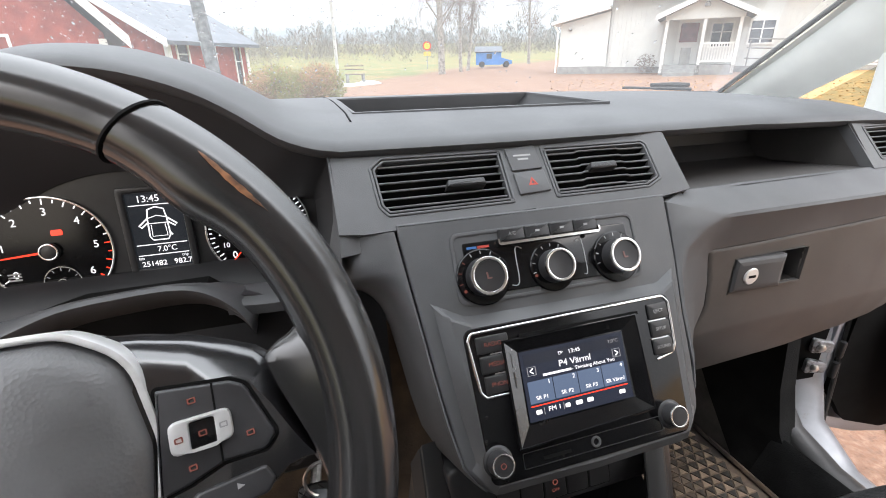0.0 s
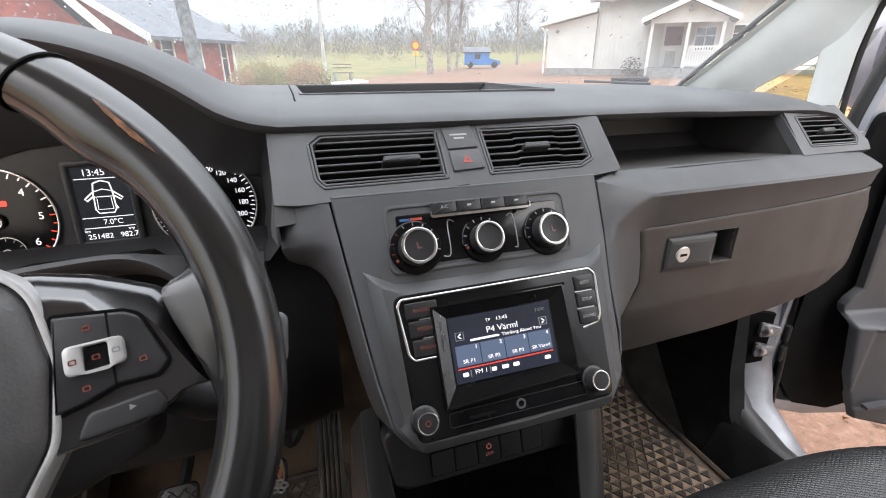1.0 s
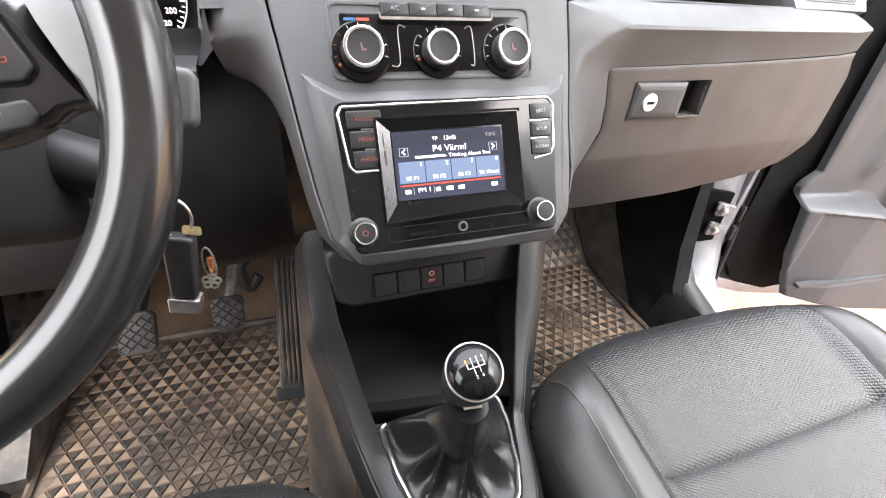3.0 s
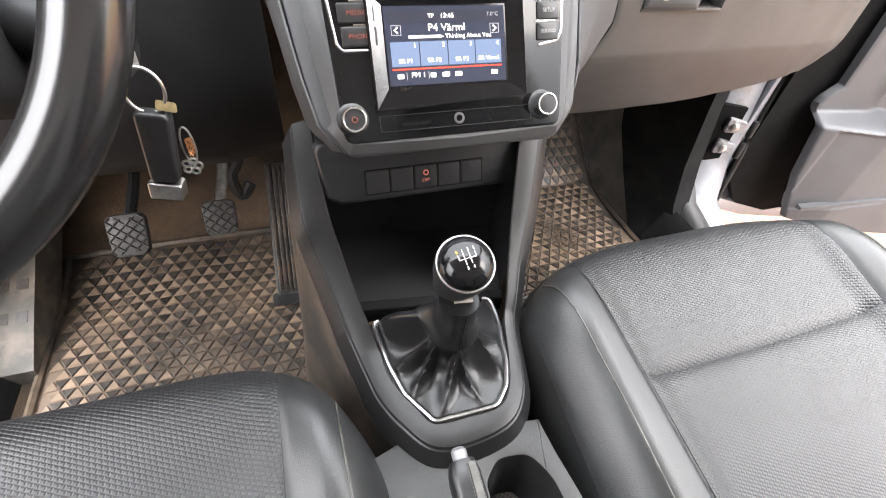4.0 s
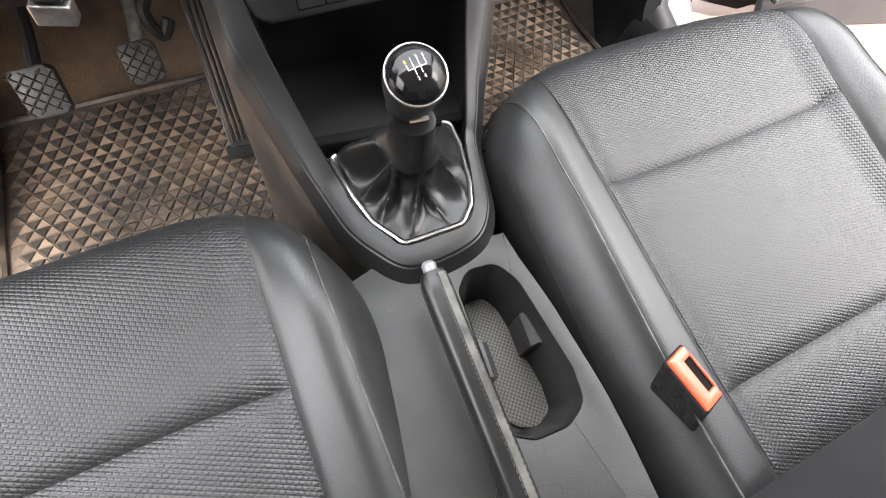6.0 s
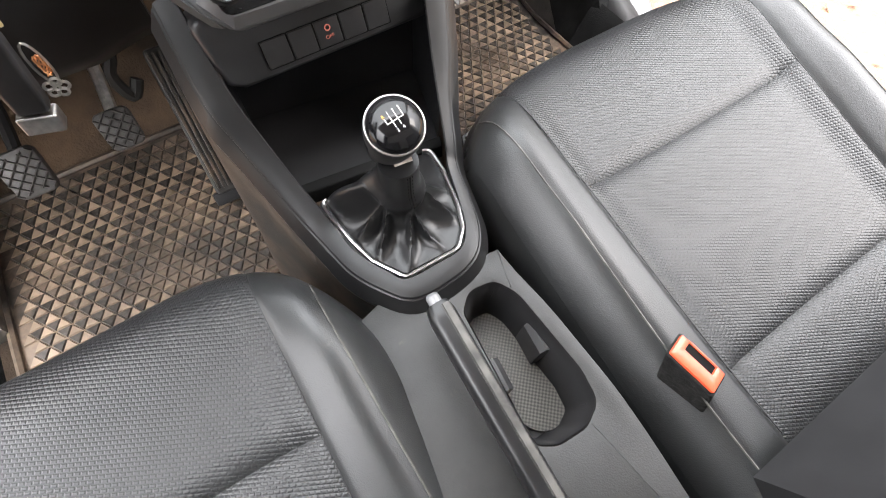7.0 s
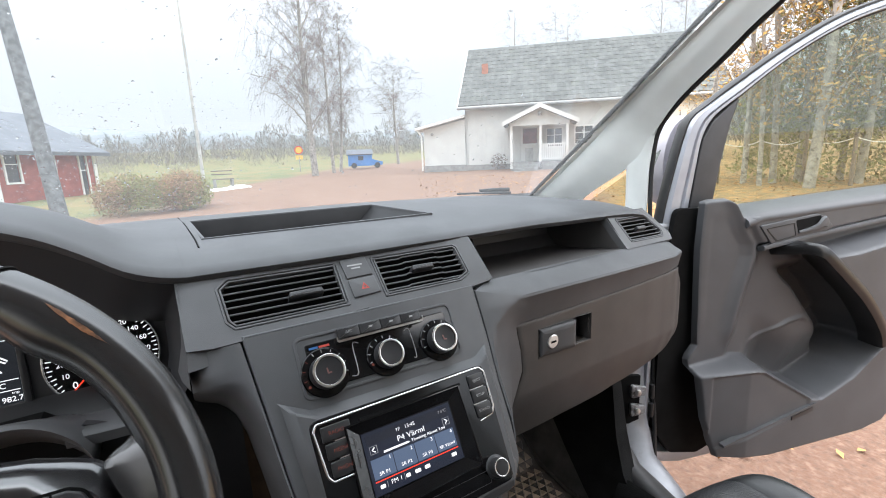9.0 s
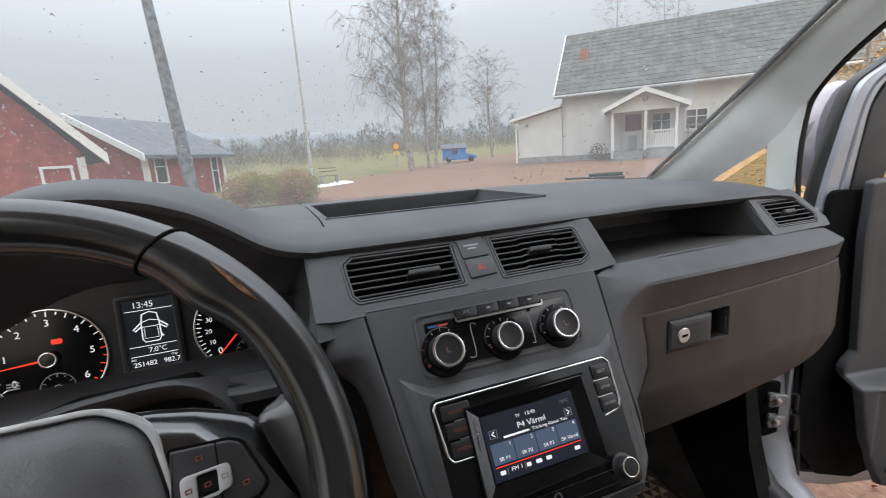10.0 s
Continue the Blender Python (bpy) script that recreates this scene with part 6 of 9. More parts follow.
for pts in (((-0.0095, 0.006), (-0.0095, 0.0005), (-0.0040, 0.0005)), ((-0.0040, 0.0065), (-0.0040, -0.0055)), ((0.0020, 0.0065), (0.0020, -0.0055)), ((-0.0040, 0.0005), (0.0085, 0.0005), (0.0085, 0.0065))):
    bm = bmesh.new()
    pp = []
    for (x0, y0), (x1, y1) in zip(pts, pts[1:]):
        pp += [dome(x0 + (x1 - x0) * k / 4, y0 + (y1 - y0) * k / 4) for k in range(5)]
    pp = [p for i, p in enumerate(pp) if i == 0 or (p - pp[i - 1]).length > 1e-6]
    tube(bm, pp, 0.0004, 5)
    part("pattern_line", bm, WHITE, cap)
for s, x, y in (("R", -0.0095, 0.0085), ("1", -0.0040, 0.0092), ("3", 0.0020, 0.0092), ("5", 0.0085, 0.0092), ("2", -0.0040, -0.0090), ("4", 0.0025, -0.0090)):
    c = dome(x, y)
    writing("pattern_mark", s, 0.0039, KN @ PT @ Matrix.Translation((x * PS, y * PS, ((KN @ PT).inverted() @ c).z + 0.0006)), material("amber_print", (0.8, 0.4, 0.05), 0.5) if s == "R" else WHITE, cap)
bm = bmesh.new()
BG = KN @ Matrix.Translation((0.004, -0.0203, -0.036)) @ Matrix.Rotation(radians(97), 4, "X")
ring_plate(bm, [(-0.0075, -0.0085), (0.0075, -0.0085), (0.0090, 0.0060), (-0.0085, 0.0060)], [(-0.0062, -0.0058), (0.0062, -0.0058), (0.0080, 0.0052), (-0.0075, 0.0052)], -0.003, 0.0014, BG, 0.0004)
part("chrome_badge", bm, CHROME, gear)

# ---- rear of the console with cup holder ----
bm = bmesh.new()
hole = rounded([(0.0225, -0.330), (0.0200, -0.190), (0.0350, -0.1715), (0.0660, -0.1715), (0.0815, -0.195), (0.0985, -0.290), (0.0965, -0.322), (0.0740, -0.3370), (0.0420, -0.3390)], [0.012, 0.015, 0.02, 0.02, 0.05, 0.05, 0.02, 0.025, 0.02], 6)
REAR = CON
hole = [tuple(Vector(a).lerp(Vector(b), k / 6)) for a, b in zip(hole, hole[1:] + hole[:1]) for k in range(6)]
outer = []
for p in hole:
    d = Vector((p[0] - 0.0595, p[1] + 0.262)).normalized()
    t = min((lerp_at([(-0.36, 0.128), (-0.30, 0.120), (-0.24, 0.106), (-0.195, 0.091), (-0.17, 0.079)], p[1])[0] - 0.0595) / d.x if d.x > 1e-6 else 9, (-0.100 - 0.0595) / d.x if d.x < -1e-6 else 9, (0.262 - 0.140) / d.y if d.y > 1e-6 else 9, (-0.50 + 0.262) / d.y if d.y < -1e-6 else 9)
    outer.append((0.0595 + d.x * t, -0.262 + d.y * t))
ring_plate(bm, outer, hole, 0.46, 0.716, REAR, 0.002)
part("rear_body", bm, SCUFFED, con, "scuffed grey console top", sharp=40)
bm = bmesh.new()
loft(bm, [[REAR @ Vector((p[0], p[1], z)) for p in inset(hole, d)] for z, d in ((0.7135, 0.001), (0.70, 0.004), (0.655, 0.008), (0.640, 0.012))], cap0=False)
cup = part("cup_holder", bm, DARK, con, "black twin cup holder", sharp=60)
bm = bmesh.new()
mo = []
for k in range(64):
    a = 2 * math.pi * k / 64
    sa = math.sin(a)
    cx, cy = (0.059, -0.209) if sa > 0 else (0.067, -0.295)
    q = (cx + 0.0325 * math.cos(a), cy + 0.0325 * sa)
    mo.append(q)
wa = [(0.0300, -0.225), (0.038, -0.252), (0.036, -0.278)]
wb_ = [(0.096, -0.278), (0.080, -0.250), (0.086, -0.225)]
mo = [p for p in mo[:33]] + wa + [p for p in mo[33:64]] + wb_
plate(bm, mo, 0.640, 0.6455, REAR, 0.001)
RIBBED = material("ribbed_grey_rubber", (0.105, 0.098, 0.088), 0.6, mottle=0.25, mottle_size=0.02)
rn, rk = RIBBED.node_tree.nodes, RIBBED.node_tree.links
rc, ck, rb = rn.new("ShaderNodeTexCoord"), rn.new("ShaderNodeTexChecker"), rn.new("ShaderNodeBump")
ck.inputs["Scale"].default_value = 1 / 0.0026
rk.new(rc.outputs["Object"], ck.inputs["Vector"])
rb.inputs["Strength"].default_value, rb.inputs["Distance"].default_value = 0.9, 0.0015
rk.new(ck.outputs["Fac"], rb.inputs["Height"])
rk.new(rb.outputs[0], rn["Principled BSDF"].inputs["Normal"])
ck.inputs["Color1"].default_value, ck.inputs["Color2"].default_value = (0.115, 0.107, 0.095, 1), (0.045, 0.042, 0.038, 1)
rk.new(ck.outputs["Color"], rn["Principled BSDF"].inputs["Base Color"])
part("rubber_mat", bm, RIBBED, cup, "dusty ribbed rubber mat")
for x0, y0, sg_ in ((0.090, -0.240, 1), (0.024, -0.258, -1)):
    bm = bmesh.new()
    loft(bm, [[REAR @ Vector((x0 + a * sg_ * -1, y0 + b, z)) for a, b in ((-0.012, -0.021), (0.006 + e, -0.017), (0.006 + e, 0.017), (-0.012, 0.021))] for z, e in ((0.644, 0.008), (0.67, 0.008), (0.690, 0.006), (0.696, 0.000))])
    part("grip_tab", bm, SATIN, cup)
bm = bmesh.new()
box(bm, -0.062, -0.495, 0.45, 0.118, -0.90, 0.72, CON)
box(bm, 0.02, -0.46, 0.70, 0.088, -0.51, 0.735, CON, 0.004)
part("console_tail", bm, SCUFFED, con)

# ---- handbrake ----
hb = thing("handbrake", (-0.064, -0.50, 0.70), "black handbrake lever with a leather grip and silver button", "handbrake")
axis = spline([(-0.0578, -0.3145, 0.7665), (-0.060, -0.36, 0.7595), (-0.0630, -0.43, 0.7485), (-0.0665, -0.52, 0.733), (-0.072, -0.60, 0.71)], 6)


def grip_at(i, x, h):
    """A place on the grip, x across it and h above its axis."""
    return axis[i] + Vector((x, -0.02 * x, h))


bm = bmesh.new()
rows = []
for i in range(len(axis)):
    k = min(1.0, 0.80 + 0.12 * i)
    row = []
    for n_ in range(28):
        a = 2 * math.pi * n_ / 28
        c_, s_ = math.cos(a), math.sin(a)
        row.append(grip_at(i, 0.0132 * k * math.copysign(abs(c_) ** 0.62, c_), 0.0135 * k * math.copysign(abs(s_) ** 0.62, s_)))
    rows.append(row)
loft(bm, rows)
part("grip", bm, LEATHER, hb, "black leather grip")
bm = bmesh.new()
loft(bm, [[grip_at(i, x, h) for x, h in ((0.0022, 0.0120), (0.0028, 0.0143), (0.0086, 0.0140), (0.0092, 0.0115))] for i in range(1, len(axis))], closed=False)
part("grip_strip", bm, WORN, hb, "worn strip between two stitched seams")
bm = bmesh.new()
tube(bm, [(-0.0570, -0.3030, 0.7695), (-0.0572, -0.3055, 0.7692), (-0.0580, -0.324, 0.7662)], [0.0045, 0.0066, 0.0066], 16)
part("release_button", bm, material("grey_satin_plastic", (0.16, 0.16, 0.165), 0.45, 0.3), hb, "silver-grey release button")
bm = bmesh.new()
for x_ in (0.0016, 0.0097):
    for i in range(1, len(axis) - 1):
        for f0 in (0.05, 0.38, 0.71):
            a = axis[i].lerp(axis[i + 1], f0)
            e = axis[i].lerp(axis[i + 1], f0 + 0.2)
            h = 0.0136 if x_ < 0.005 else 0.0118
            tube(bm, [a + Vector((x_, 0, h)), e + Vector((x_, 0, h))], 0.0005, 4)
part("stitching", bm, WORN, hb, "two rows of small stitches")

# ---- floor, mats, pedals ----
floor = solid("car_floor", bmesh.new(), MUDDY, "muddy carpeted car floor", "floor", kind="structure")
bm = bmesh.new()
rows = []
for y, z in ((-0.95, 0.44), (0.25, 0.44), (0.36, 0.46), (0.50, 0.58), (0.60, 0.78), (0.62, 1.16)):
    rows.append([Vector((x, y, z)) for x in (-0.72, -0.30, -0.10, 0.10, 0.30, 0.70)])
loft(bm, rows, closed=False)
bm.to_mesh(floor.data)
bm.free()


def triangle_studs(pair, x0, x1, y0, y1, height, keep, pitch=0.0245):
    """Rows of small raised triangles, pointing up and down by turns, each with sloping sides."""
    h = pitch * 0.80
    j = 0
    y = y0
    while y + h <= y1:
        i = 0
        x = x0 + (0.5 * pitch if j % 2 else 0)
        while x + pitch <= x1:
            for flip in (0, 1):
                cx = x + pitch / 2 + (pitch / 2 if flip else 0)
                if cx + pitch / 2 > x1:
                    continue
                pts = [(cx - pitch / 2, y + h), (cx, y), (cx + pitch / 2, y + h)] if flip else [(cx - pitch / 2, y), (cx + pitch / 2, y), (cx, y + h)]
                mx, my = sum(p[0] for p in pts) / 3, sum(p[1] for p in pts) / 3
                bm = pair[flip]
                if not keep(mx, my):
                    continue
                lo_ = [(mx + (p[0] - mx) * 0.90, my + (p[1] - my) * 0.90) for p in pts]
                hi_ = [(mx + (p[0] - mx) * 0.76, my + (p[1] - my) * 0.76) for p in pts]
                zz = 0.0026 * (0.75 + 0.5 * random.random())
                a = [bm.verts.new((p[0], p[1], height(*p))) for p in lo_]
                b = [bm.verts.new((p[0], p[1], height(*p) + zz)) for p in hi_]
                bm.faces.new(b)
                for k in range(3):
                    bm.faces.new((a[k], a[(k + 1) % 3], b[(k + 1) % 3], b[k]))
            x += pitch
            i += 1
        y += h
        j += 1


def mat_height(x, y):
    rise = lerp_at([(0.25, 0.446), (0.36, 0.466), (0.50, 0.587), (0.60, 0.787)], y)[0]
    return max(0.447 + max(0, y - 0.27) ** 2 * 1.6, rise) + 0.003 * math.sin(x * 21) * math.sin(y * 17)


def floor_mat(x0, x1, y0, y1, label, hole=None):
    t = thing("floor_mat", ((x0 + x1) / 2, (y0 + y1) / 2, 0.444), label, "floor mat", "rubber floor mats")
    b = bmesh.new()
    surface(b, lambda u, v: Vector((x0 + (x1 - x0) * u, y0 + (y1 - y0) * v, mat_height(x0 + (x1 - x0) * u, y0 + (y1 - y0) * v))), 20, 30)
    part("mat_sheet", b, DIRTMAT, t, "dirty black rubber sheet")
    b = bmesh.new()
    e = [(x0, y0), (x1, y0), (x1, y1), (x0, y1)]
    path = []
    for i in range(4):
        a, c = Vector(e[i]), Vector(e[(i + 1) % 4])
        path += [a + (c - a) * k / 12 for k in range(12)]
    tube(b, [(p.x, p.y, mat_height(p.x, p.y) + 0.004) for p in path], 0.006, 6, closed=True)
    part("raised_edge", b, DIRTMAT, t)
    b, b2 = bmesh.new(), bmesh.new()
    triangle_studs((b, b2), x0 + 0.008, x1 - 0.008, y0 + 0.008, y1 - 0.008, mat_height, lambda x, y: True)
    tagged(part("tread_studs", b, MUDRUB, t, "muddy triangular tread studs", smooth=False), kind="stuff")
    tagged(part("dark_studs", b2, DARKSTUD, t, "wet dark triangular tread studs", smooth=False), kind="stuff")
    return t


floor_mat(-0.575, -0.150, -0.02, 0.352, "studded black rubber floor mat caked with brown mud")
floor_mat(0.16, 0.60, -0.10, 0.515, "studded black rubber floor mat dusted with brown dirt")

bm = bmesh.new()
loft(bm, [[Vector(p) for p in ((-0.66, y, z), (-0.575, y, z), (-0.575, y, z - 0.09), (-0.66, y, z - 0.09))] for y, z in ((0.10, 0.47), (0.16, 0.50), (0.42, 0.62), (0.46, 0.64))])
rest = solid("foot_rest", bm, material("dusty_grey_plastic", (0.075, 0.066, 0.056), 0.6, grain=0.3, grain_size=0.002, mottle=0.3, mottle_size=0.03, stain=(0.14, 0.11, 0.085), stain_size=0.06, stain_cut=0.5), "dirty grey plastic foot rest beside the clutch", "foot rest")
for i in range(3):
    for j in range(5):
        bm = bmesh.new()
        y = 0.17 + j * 0.05
        z = 0.50 + (y - 0.16) * 0.4615
        box(bm, -0.008, -0.009, -0.003, 0.008, 0.009, 0.0012, Matrix.Translation((-0.643 + i * 0.026, y + 0.01, z + 0.0046)) @ Matrix.Rotation(radians(24.8), 4, "X"))
        part("grip_stud", bm, DARKSTUD, rest)


def pedal(name, c, w, h, arm, label):
    p = thing(name, arm[0], label, "pedal", "foot pedals")
    m = frame_of(c, (1, 0, 0), (0, 0.62, 0.78))
    out = rounded([(-w / 2 * 0.9, -h / 2), (w / 2 * 0.9, -h / 2), (w / 2, h / 2), (-w / 2, h / 2)], 0.012)
    b = bmesh.new()
    plate(b, out, -0.008, 0.004, m, 0.003)
    pad_ = part("rubber_pad", b, PEDAL, p, "worn ribbed rubber pad")
    for sg in (-1, 1):
        for k in range(-3, 4):
            pts = []
            for q in range(9):
                s = -1 + 2 * q / 8
                x = s * w * 0.46
                y = (k * 0.0155 + sg * s * w * 0.42)
                if abs(y) < h * 0.46:
                    pts.append(m @ Vector((x, y, 0.0042)))
            if len(pts) > 1:
                b = bmesh.new()
                tube(b, pts, 0.0016, 4)
                part("pad_rib", b, PEDAL, pad_)
    b = bmesh.new()
    tube(b, spline([arm[0], arm[1], m @ Vector((0, 0.01, -0.006))], 6), 0.0085, 8)
    part("arm", b, STEEL if name == "brake_pedal" else DARK, p, "steel pedal arm" if name == "brake_pedal" else "")
    return p


pedal("clutch_pedal", (-0.402, 0.196, 0.632), 0.056, 0.066, [(-0.372, 0.40, 0.86), (-0.385, 0.30, 0.70)], "clutch pedal with a worn cross-ribbed rubber pad")
pedal("brake_pedal", (-0.269, 0.196, 0.642), 0.050, 0.056, [(-0.245, 0.40, 0.88), (-0.250, 0.30, 0.72)], "brake pedal with a worn cross-ribbed rubber pad")
acc = thing("accelerator_pedal", (-0.195, 0.16, 0.46), "long ribbed accelerator pedal hinged at the floor", "pedal", "foot pedals")
AC = frame_of((-0.178, 0.215, 0.575), (0.99, 0.05, -0.12), (0.10, 0.62, 0.78))
bm = bmesh.new()
plate(bm, rounded([(-0.024, -0.115), (0.024, -0.115), (0.021, 0.125), (-0.021, 0.125)], 0.008), -0.012, 0.0, AC, 0.003)
part("pedal_plate", bm, PEDAL, acc)
for k in range(5):
    bm = bmesh.new()
    x = -0.0165 + k * 0.0082
    box(bm, x - 0.0022, -0.106, -0.001, x + 0.0022, 0.118, 0.0032, AC, 0.001)
    part("rib", bm, DARKSTUD, acc)
bm = bmesh.new()
plate(bm, rect(-0.032, -0.135, 0.032, -0.112, 0.006), -0.016, -0.004, AC, 0.002)
part("hinge_foot", bm, DARK, acc)
bm = bmesh.new()
tube(bm, spline([(-0.225, 0.42, 0.80), (-0.235, 0.36, 0.66), (-0.255, 0.34, 0.62), (-0.245, 0.33, 0.58), (-0.225, 0.34, 0.60)], 5), 0.010, 8)
solid("cable_loop", bm, RUBBER, "black rubber cable loop behind the pedals", "cable")
bm = bmesh.new()
tube(bm, spline([(0.196, -0.014, 0.540), (0.220, -0.020, 0.545), (0.222, -0.052, 0.540), (0.200, -0.064, 0.530), (0.186, -0.042, 0.530)], 5), 0.0045, 6, closed=True)
solid("seat_release_bar", bm, SATIN, "black wire seat release loop under the seat front", "release handle")

# ---- shell of the cab ----
body = thing("car_body", (0, 0, 0.30), "silver van cab with light grey pillar trim", "car", kind="structure")


def sheet_between(bm, a, b, thick, nrm):
    """A strip between two edge lines with the same number of points, given a thickness along nrm."""
    t = Vector(nrm) * thick
    rows = []
    for p, q in zip(a, b):
        p, q = Vector(p), Vector(q)
        d = (q - p)
        rows.append([p, p + d * 0.08 + t * 0.35, p + d * 0.25 + t * 0.05, p + d * 0.6 + t * -0.1, p + d * 0.9 + t * 0.1, q, q + t, p + t])
    loft(bm, rows)


for sx in (1, -1):
    bm = bmesh.new()
    E1 = [(0.728, 0.60, 1.150), (0.735, 0.52, 1.200), (0.745, 0.36, 1.325), (0.745, 0.25, 1.415), (0.718, 0.12, 1.492), (0.687, 0.0, 1.562), (0.655, -0.12, 1.625), (0.61, -0.26, 1.69)]
    E2 = [(0.805, 0.46, 1.130), (0.800, 0.395, 1.190), (0.798, 0.235, 1.287), (0.795, 0.190, 1.352), (0.768, 0.122, 1.415), (0.735, 0.026, 1.476), (0.708, -0.05, 1.525), (0.650, -0.22, 1.615)]
    a, b = spline(E1, 5), spline(E2, 5)
    sheet_between(bm, [(sx * p.x, p.y, p.z) for p in a], [(sx * p.x, p.y, p.z) for p in b], 0.022, (sx * 0.9, 0.3, 0.1))
    part("front_pillar", bm, PILLAR, body, "light grey pillar trim", sharp=50)
    bm = bmesh.new()
    loft(bm, [[Vector((sx * (x + dx), y + dy * k, z)) for dx, dy in ((0.004, 1.0), (0, 0.85), (0.0, -0.85), (0.004, -1.0), (0.012, -0.9), (0.012, 1.0))] for x, y, z, k in ((0.800, 0.243, 1.10, 0.030), (0.800, 0.2375, 1.19, 0.030), (0.797, 0.2355, 1.27, 0.031), (0.796, 0.228, 1.315, 0.030), (0.796, 0.216, 1.352, 0.024))])
    part("quarter_post", bm, PILLAR, body, sharp=50)
    bm = bmesh.new()
    loft(bm, [[Vector((sx * p[0], p[1], p[2])) for p in ((0.825, 0.41, 1.17), (0.820, 0.19, 1.31), (0.825, 0.25, 1.17))], [Vector((sx * p[0], p[1], p[2])) for p in ((0.829, 0.41, 1.17), (0.824, 0.19, 1.31), (0.829, 0.25, 1.17))]])
    part("quarter_window", bm, SIDEGLASS, body, smooth=False)
    # rubber door seal along the opening
    bm = bmesh.new()
    seal = spline([(0.806, 0.150, 0.50), (0.808, 0.170, 0.75), (0.810, 0.190, 1.00), (0.810, 0.203, 1.18), (0.808, 0.200, 1.29), (0.802, 0.181, 1.36), (0.774, 0.112, 1.42), (0.741, 0.016, 1.48), (0.713, -0.061, 1.53), (0.660, -0.236, 1.62), (0.64, -0.6, 1.66)], 5)
    tube(bm, [(sx * p.x, p.y, p.z) for p in seal], 0.0050, 8)
    part("door_seal", bm, RUBBER, body)
    # hinge pillar below, sill
    bm = bmesh.new()
    rows = []
    for z, x, y in ((1.17, 0.70, 0.27), (1.0, 0.70, 0.25), (0.85, 0.69, 0.235), (0.70, 0.685, 0.22), (0.60, 0.68, 0.20), (0.55, 0.67, 0.15), (0.525, 0.66, 0.06), (0.515, 0.655, -0.1), (0.515, 0.655, -0.75)):
        rows.append([Vector((sx * a_, b_, c_)) for a_, b_, c_ in ((x + 0.005, y + 0.12, z - 0.05), (x + 0.012, y + 0.02, z - 0.008), (x + 0.025, y - 0.004, z), (x + 0.05, y - 0.010, z - 0.004), (x + 0.075, y + 0.0, z - 0.02), (x + 0.075, y + 0.12, z - 0.06))])
    loft(bm, rows)
    part("sill_trim", bm, SILLTRIM, body, "dark grey sill trim", sharp=60)
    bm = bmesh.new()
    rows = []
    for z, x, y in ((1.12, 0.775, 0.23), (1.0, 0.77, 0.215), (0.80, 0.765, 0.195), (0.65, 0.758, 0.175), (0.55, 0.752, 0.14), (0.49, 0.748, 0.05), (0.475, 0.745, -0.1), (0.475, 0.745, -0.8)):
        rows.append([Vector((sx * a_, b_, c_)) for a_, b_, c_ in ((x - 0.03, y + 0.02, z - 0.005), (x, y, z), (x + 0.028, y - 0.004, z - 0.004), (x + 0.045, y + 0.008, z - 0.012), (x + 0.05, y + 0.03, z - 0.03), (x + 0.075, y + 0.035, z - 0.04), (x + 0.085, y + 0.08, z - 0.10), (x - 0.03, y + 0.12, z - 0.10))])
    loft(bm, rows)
    part("door_jamb", bm, SHADEDIRTPAINT, body, "silver painted door jamb", sharp=50)
    bm = bmesh.new()
    KICK = ((0.44, 0.604, 0.175, 0.02), (0.495, 0.612, 0.232, 0.10), (0.545, 0.620, 0.284, 0.14), (0.635, 0.622, 0.351, 0.165), (0.75, 0.63, 0.40, 0.185), (1.10, 0.64, 0.42, 0.22))
    loft(bm, [[Vector((sx * x, y, z)) for x, y in ((a_, f_), (0.70, f_), (0.70, r_), (a_ + 0.036, r_))] for z, a_, f_, r_ in KICK])
    part("kick_panel", bm, CARPET, body, "black carpeted footwell side")
    bm = bmesh.new()
    loft(bm, [[Vector((sx * x, y, z)) for x, y in ((0.575, 0.64), (0.70, 0.64), (0.70, f_ + 0.002), (a_ + 0.004, f_ + 0.002))] for z, a_, f_, r_ in KICK])
    part("footwell_side", bm, SIDECARPET, body, "dusty grey carpeted footwell side")
    bm = bmesh.new()
    loft(bm, [[Vector((sx * x, y, z)) for x, z in ((0.604, 0.44), (0.66, 0.44), (0.662, 0.535), (0.640, 0.520))] for y in (-0.75, -0.2, 0.02, 0.145)])
    part("sill_carpet", bm, CARPET, body)
    bm = bmesh.new()
    loft(bm, [[Vector((sx * x, y, z)) for x, y in ((0.80, 0.22), (0.88, 0.24), (0.90, 0.70), (0.86, 1.15), (0.70, 1.45), (0.66, 1.45), (0.66, 0.30))] for z in (0.30, 0.7, 1.02)])
    part("front_wing", bm, SILVER, body, "silver front wing", sharp=40)
bm = bmesh.new()
loft(bm, [[Vector((x, y, z)) for y, z in ((0.68, 1.05), (0.69, 1.08), (1.0, 1.06), (1.35, 0.95), (1.46, 0.80), (1.46, 0.35), (1.40, 0.35), (1.38, 0.78), (0.9, 0.9))] for x in (-0.86, -0.5, 0, 0.5, 0.86)])
part("bonnet", bm, SILVER, body, sharp=40)
bm = bmesh.new()
loft(bm, [[Vector((x, y, z + (0.03 * (1 - (x / 0.66) ** 2)))) for y, z in ((-0.22, 1.69), (-0.22, 1.73), (-0.5, 1.76), (-0.98, 1.78), (-0.98, 1.74), (-0.5, 1.72))] for x in (-0.68, -0.4, 0, 0.4, 0.68)])
part("roof", bm, ROOF, body, "grey headliner")
# unseen wall, added to keep side light off the driver's seat
bm = bmesh.new()
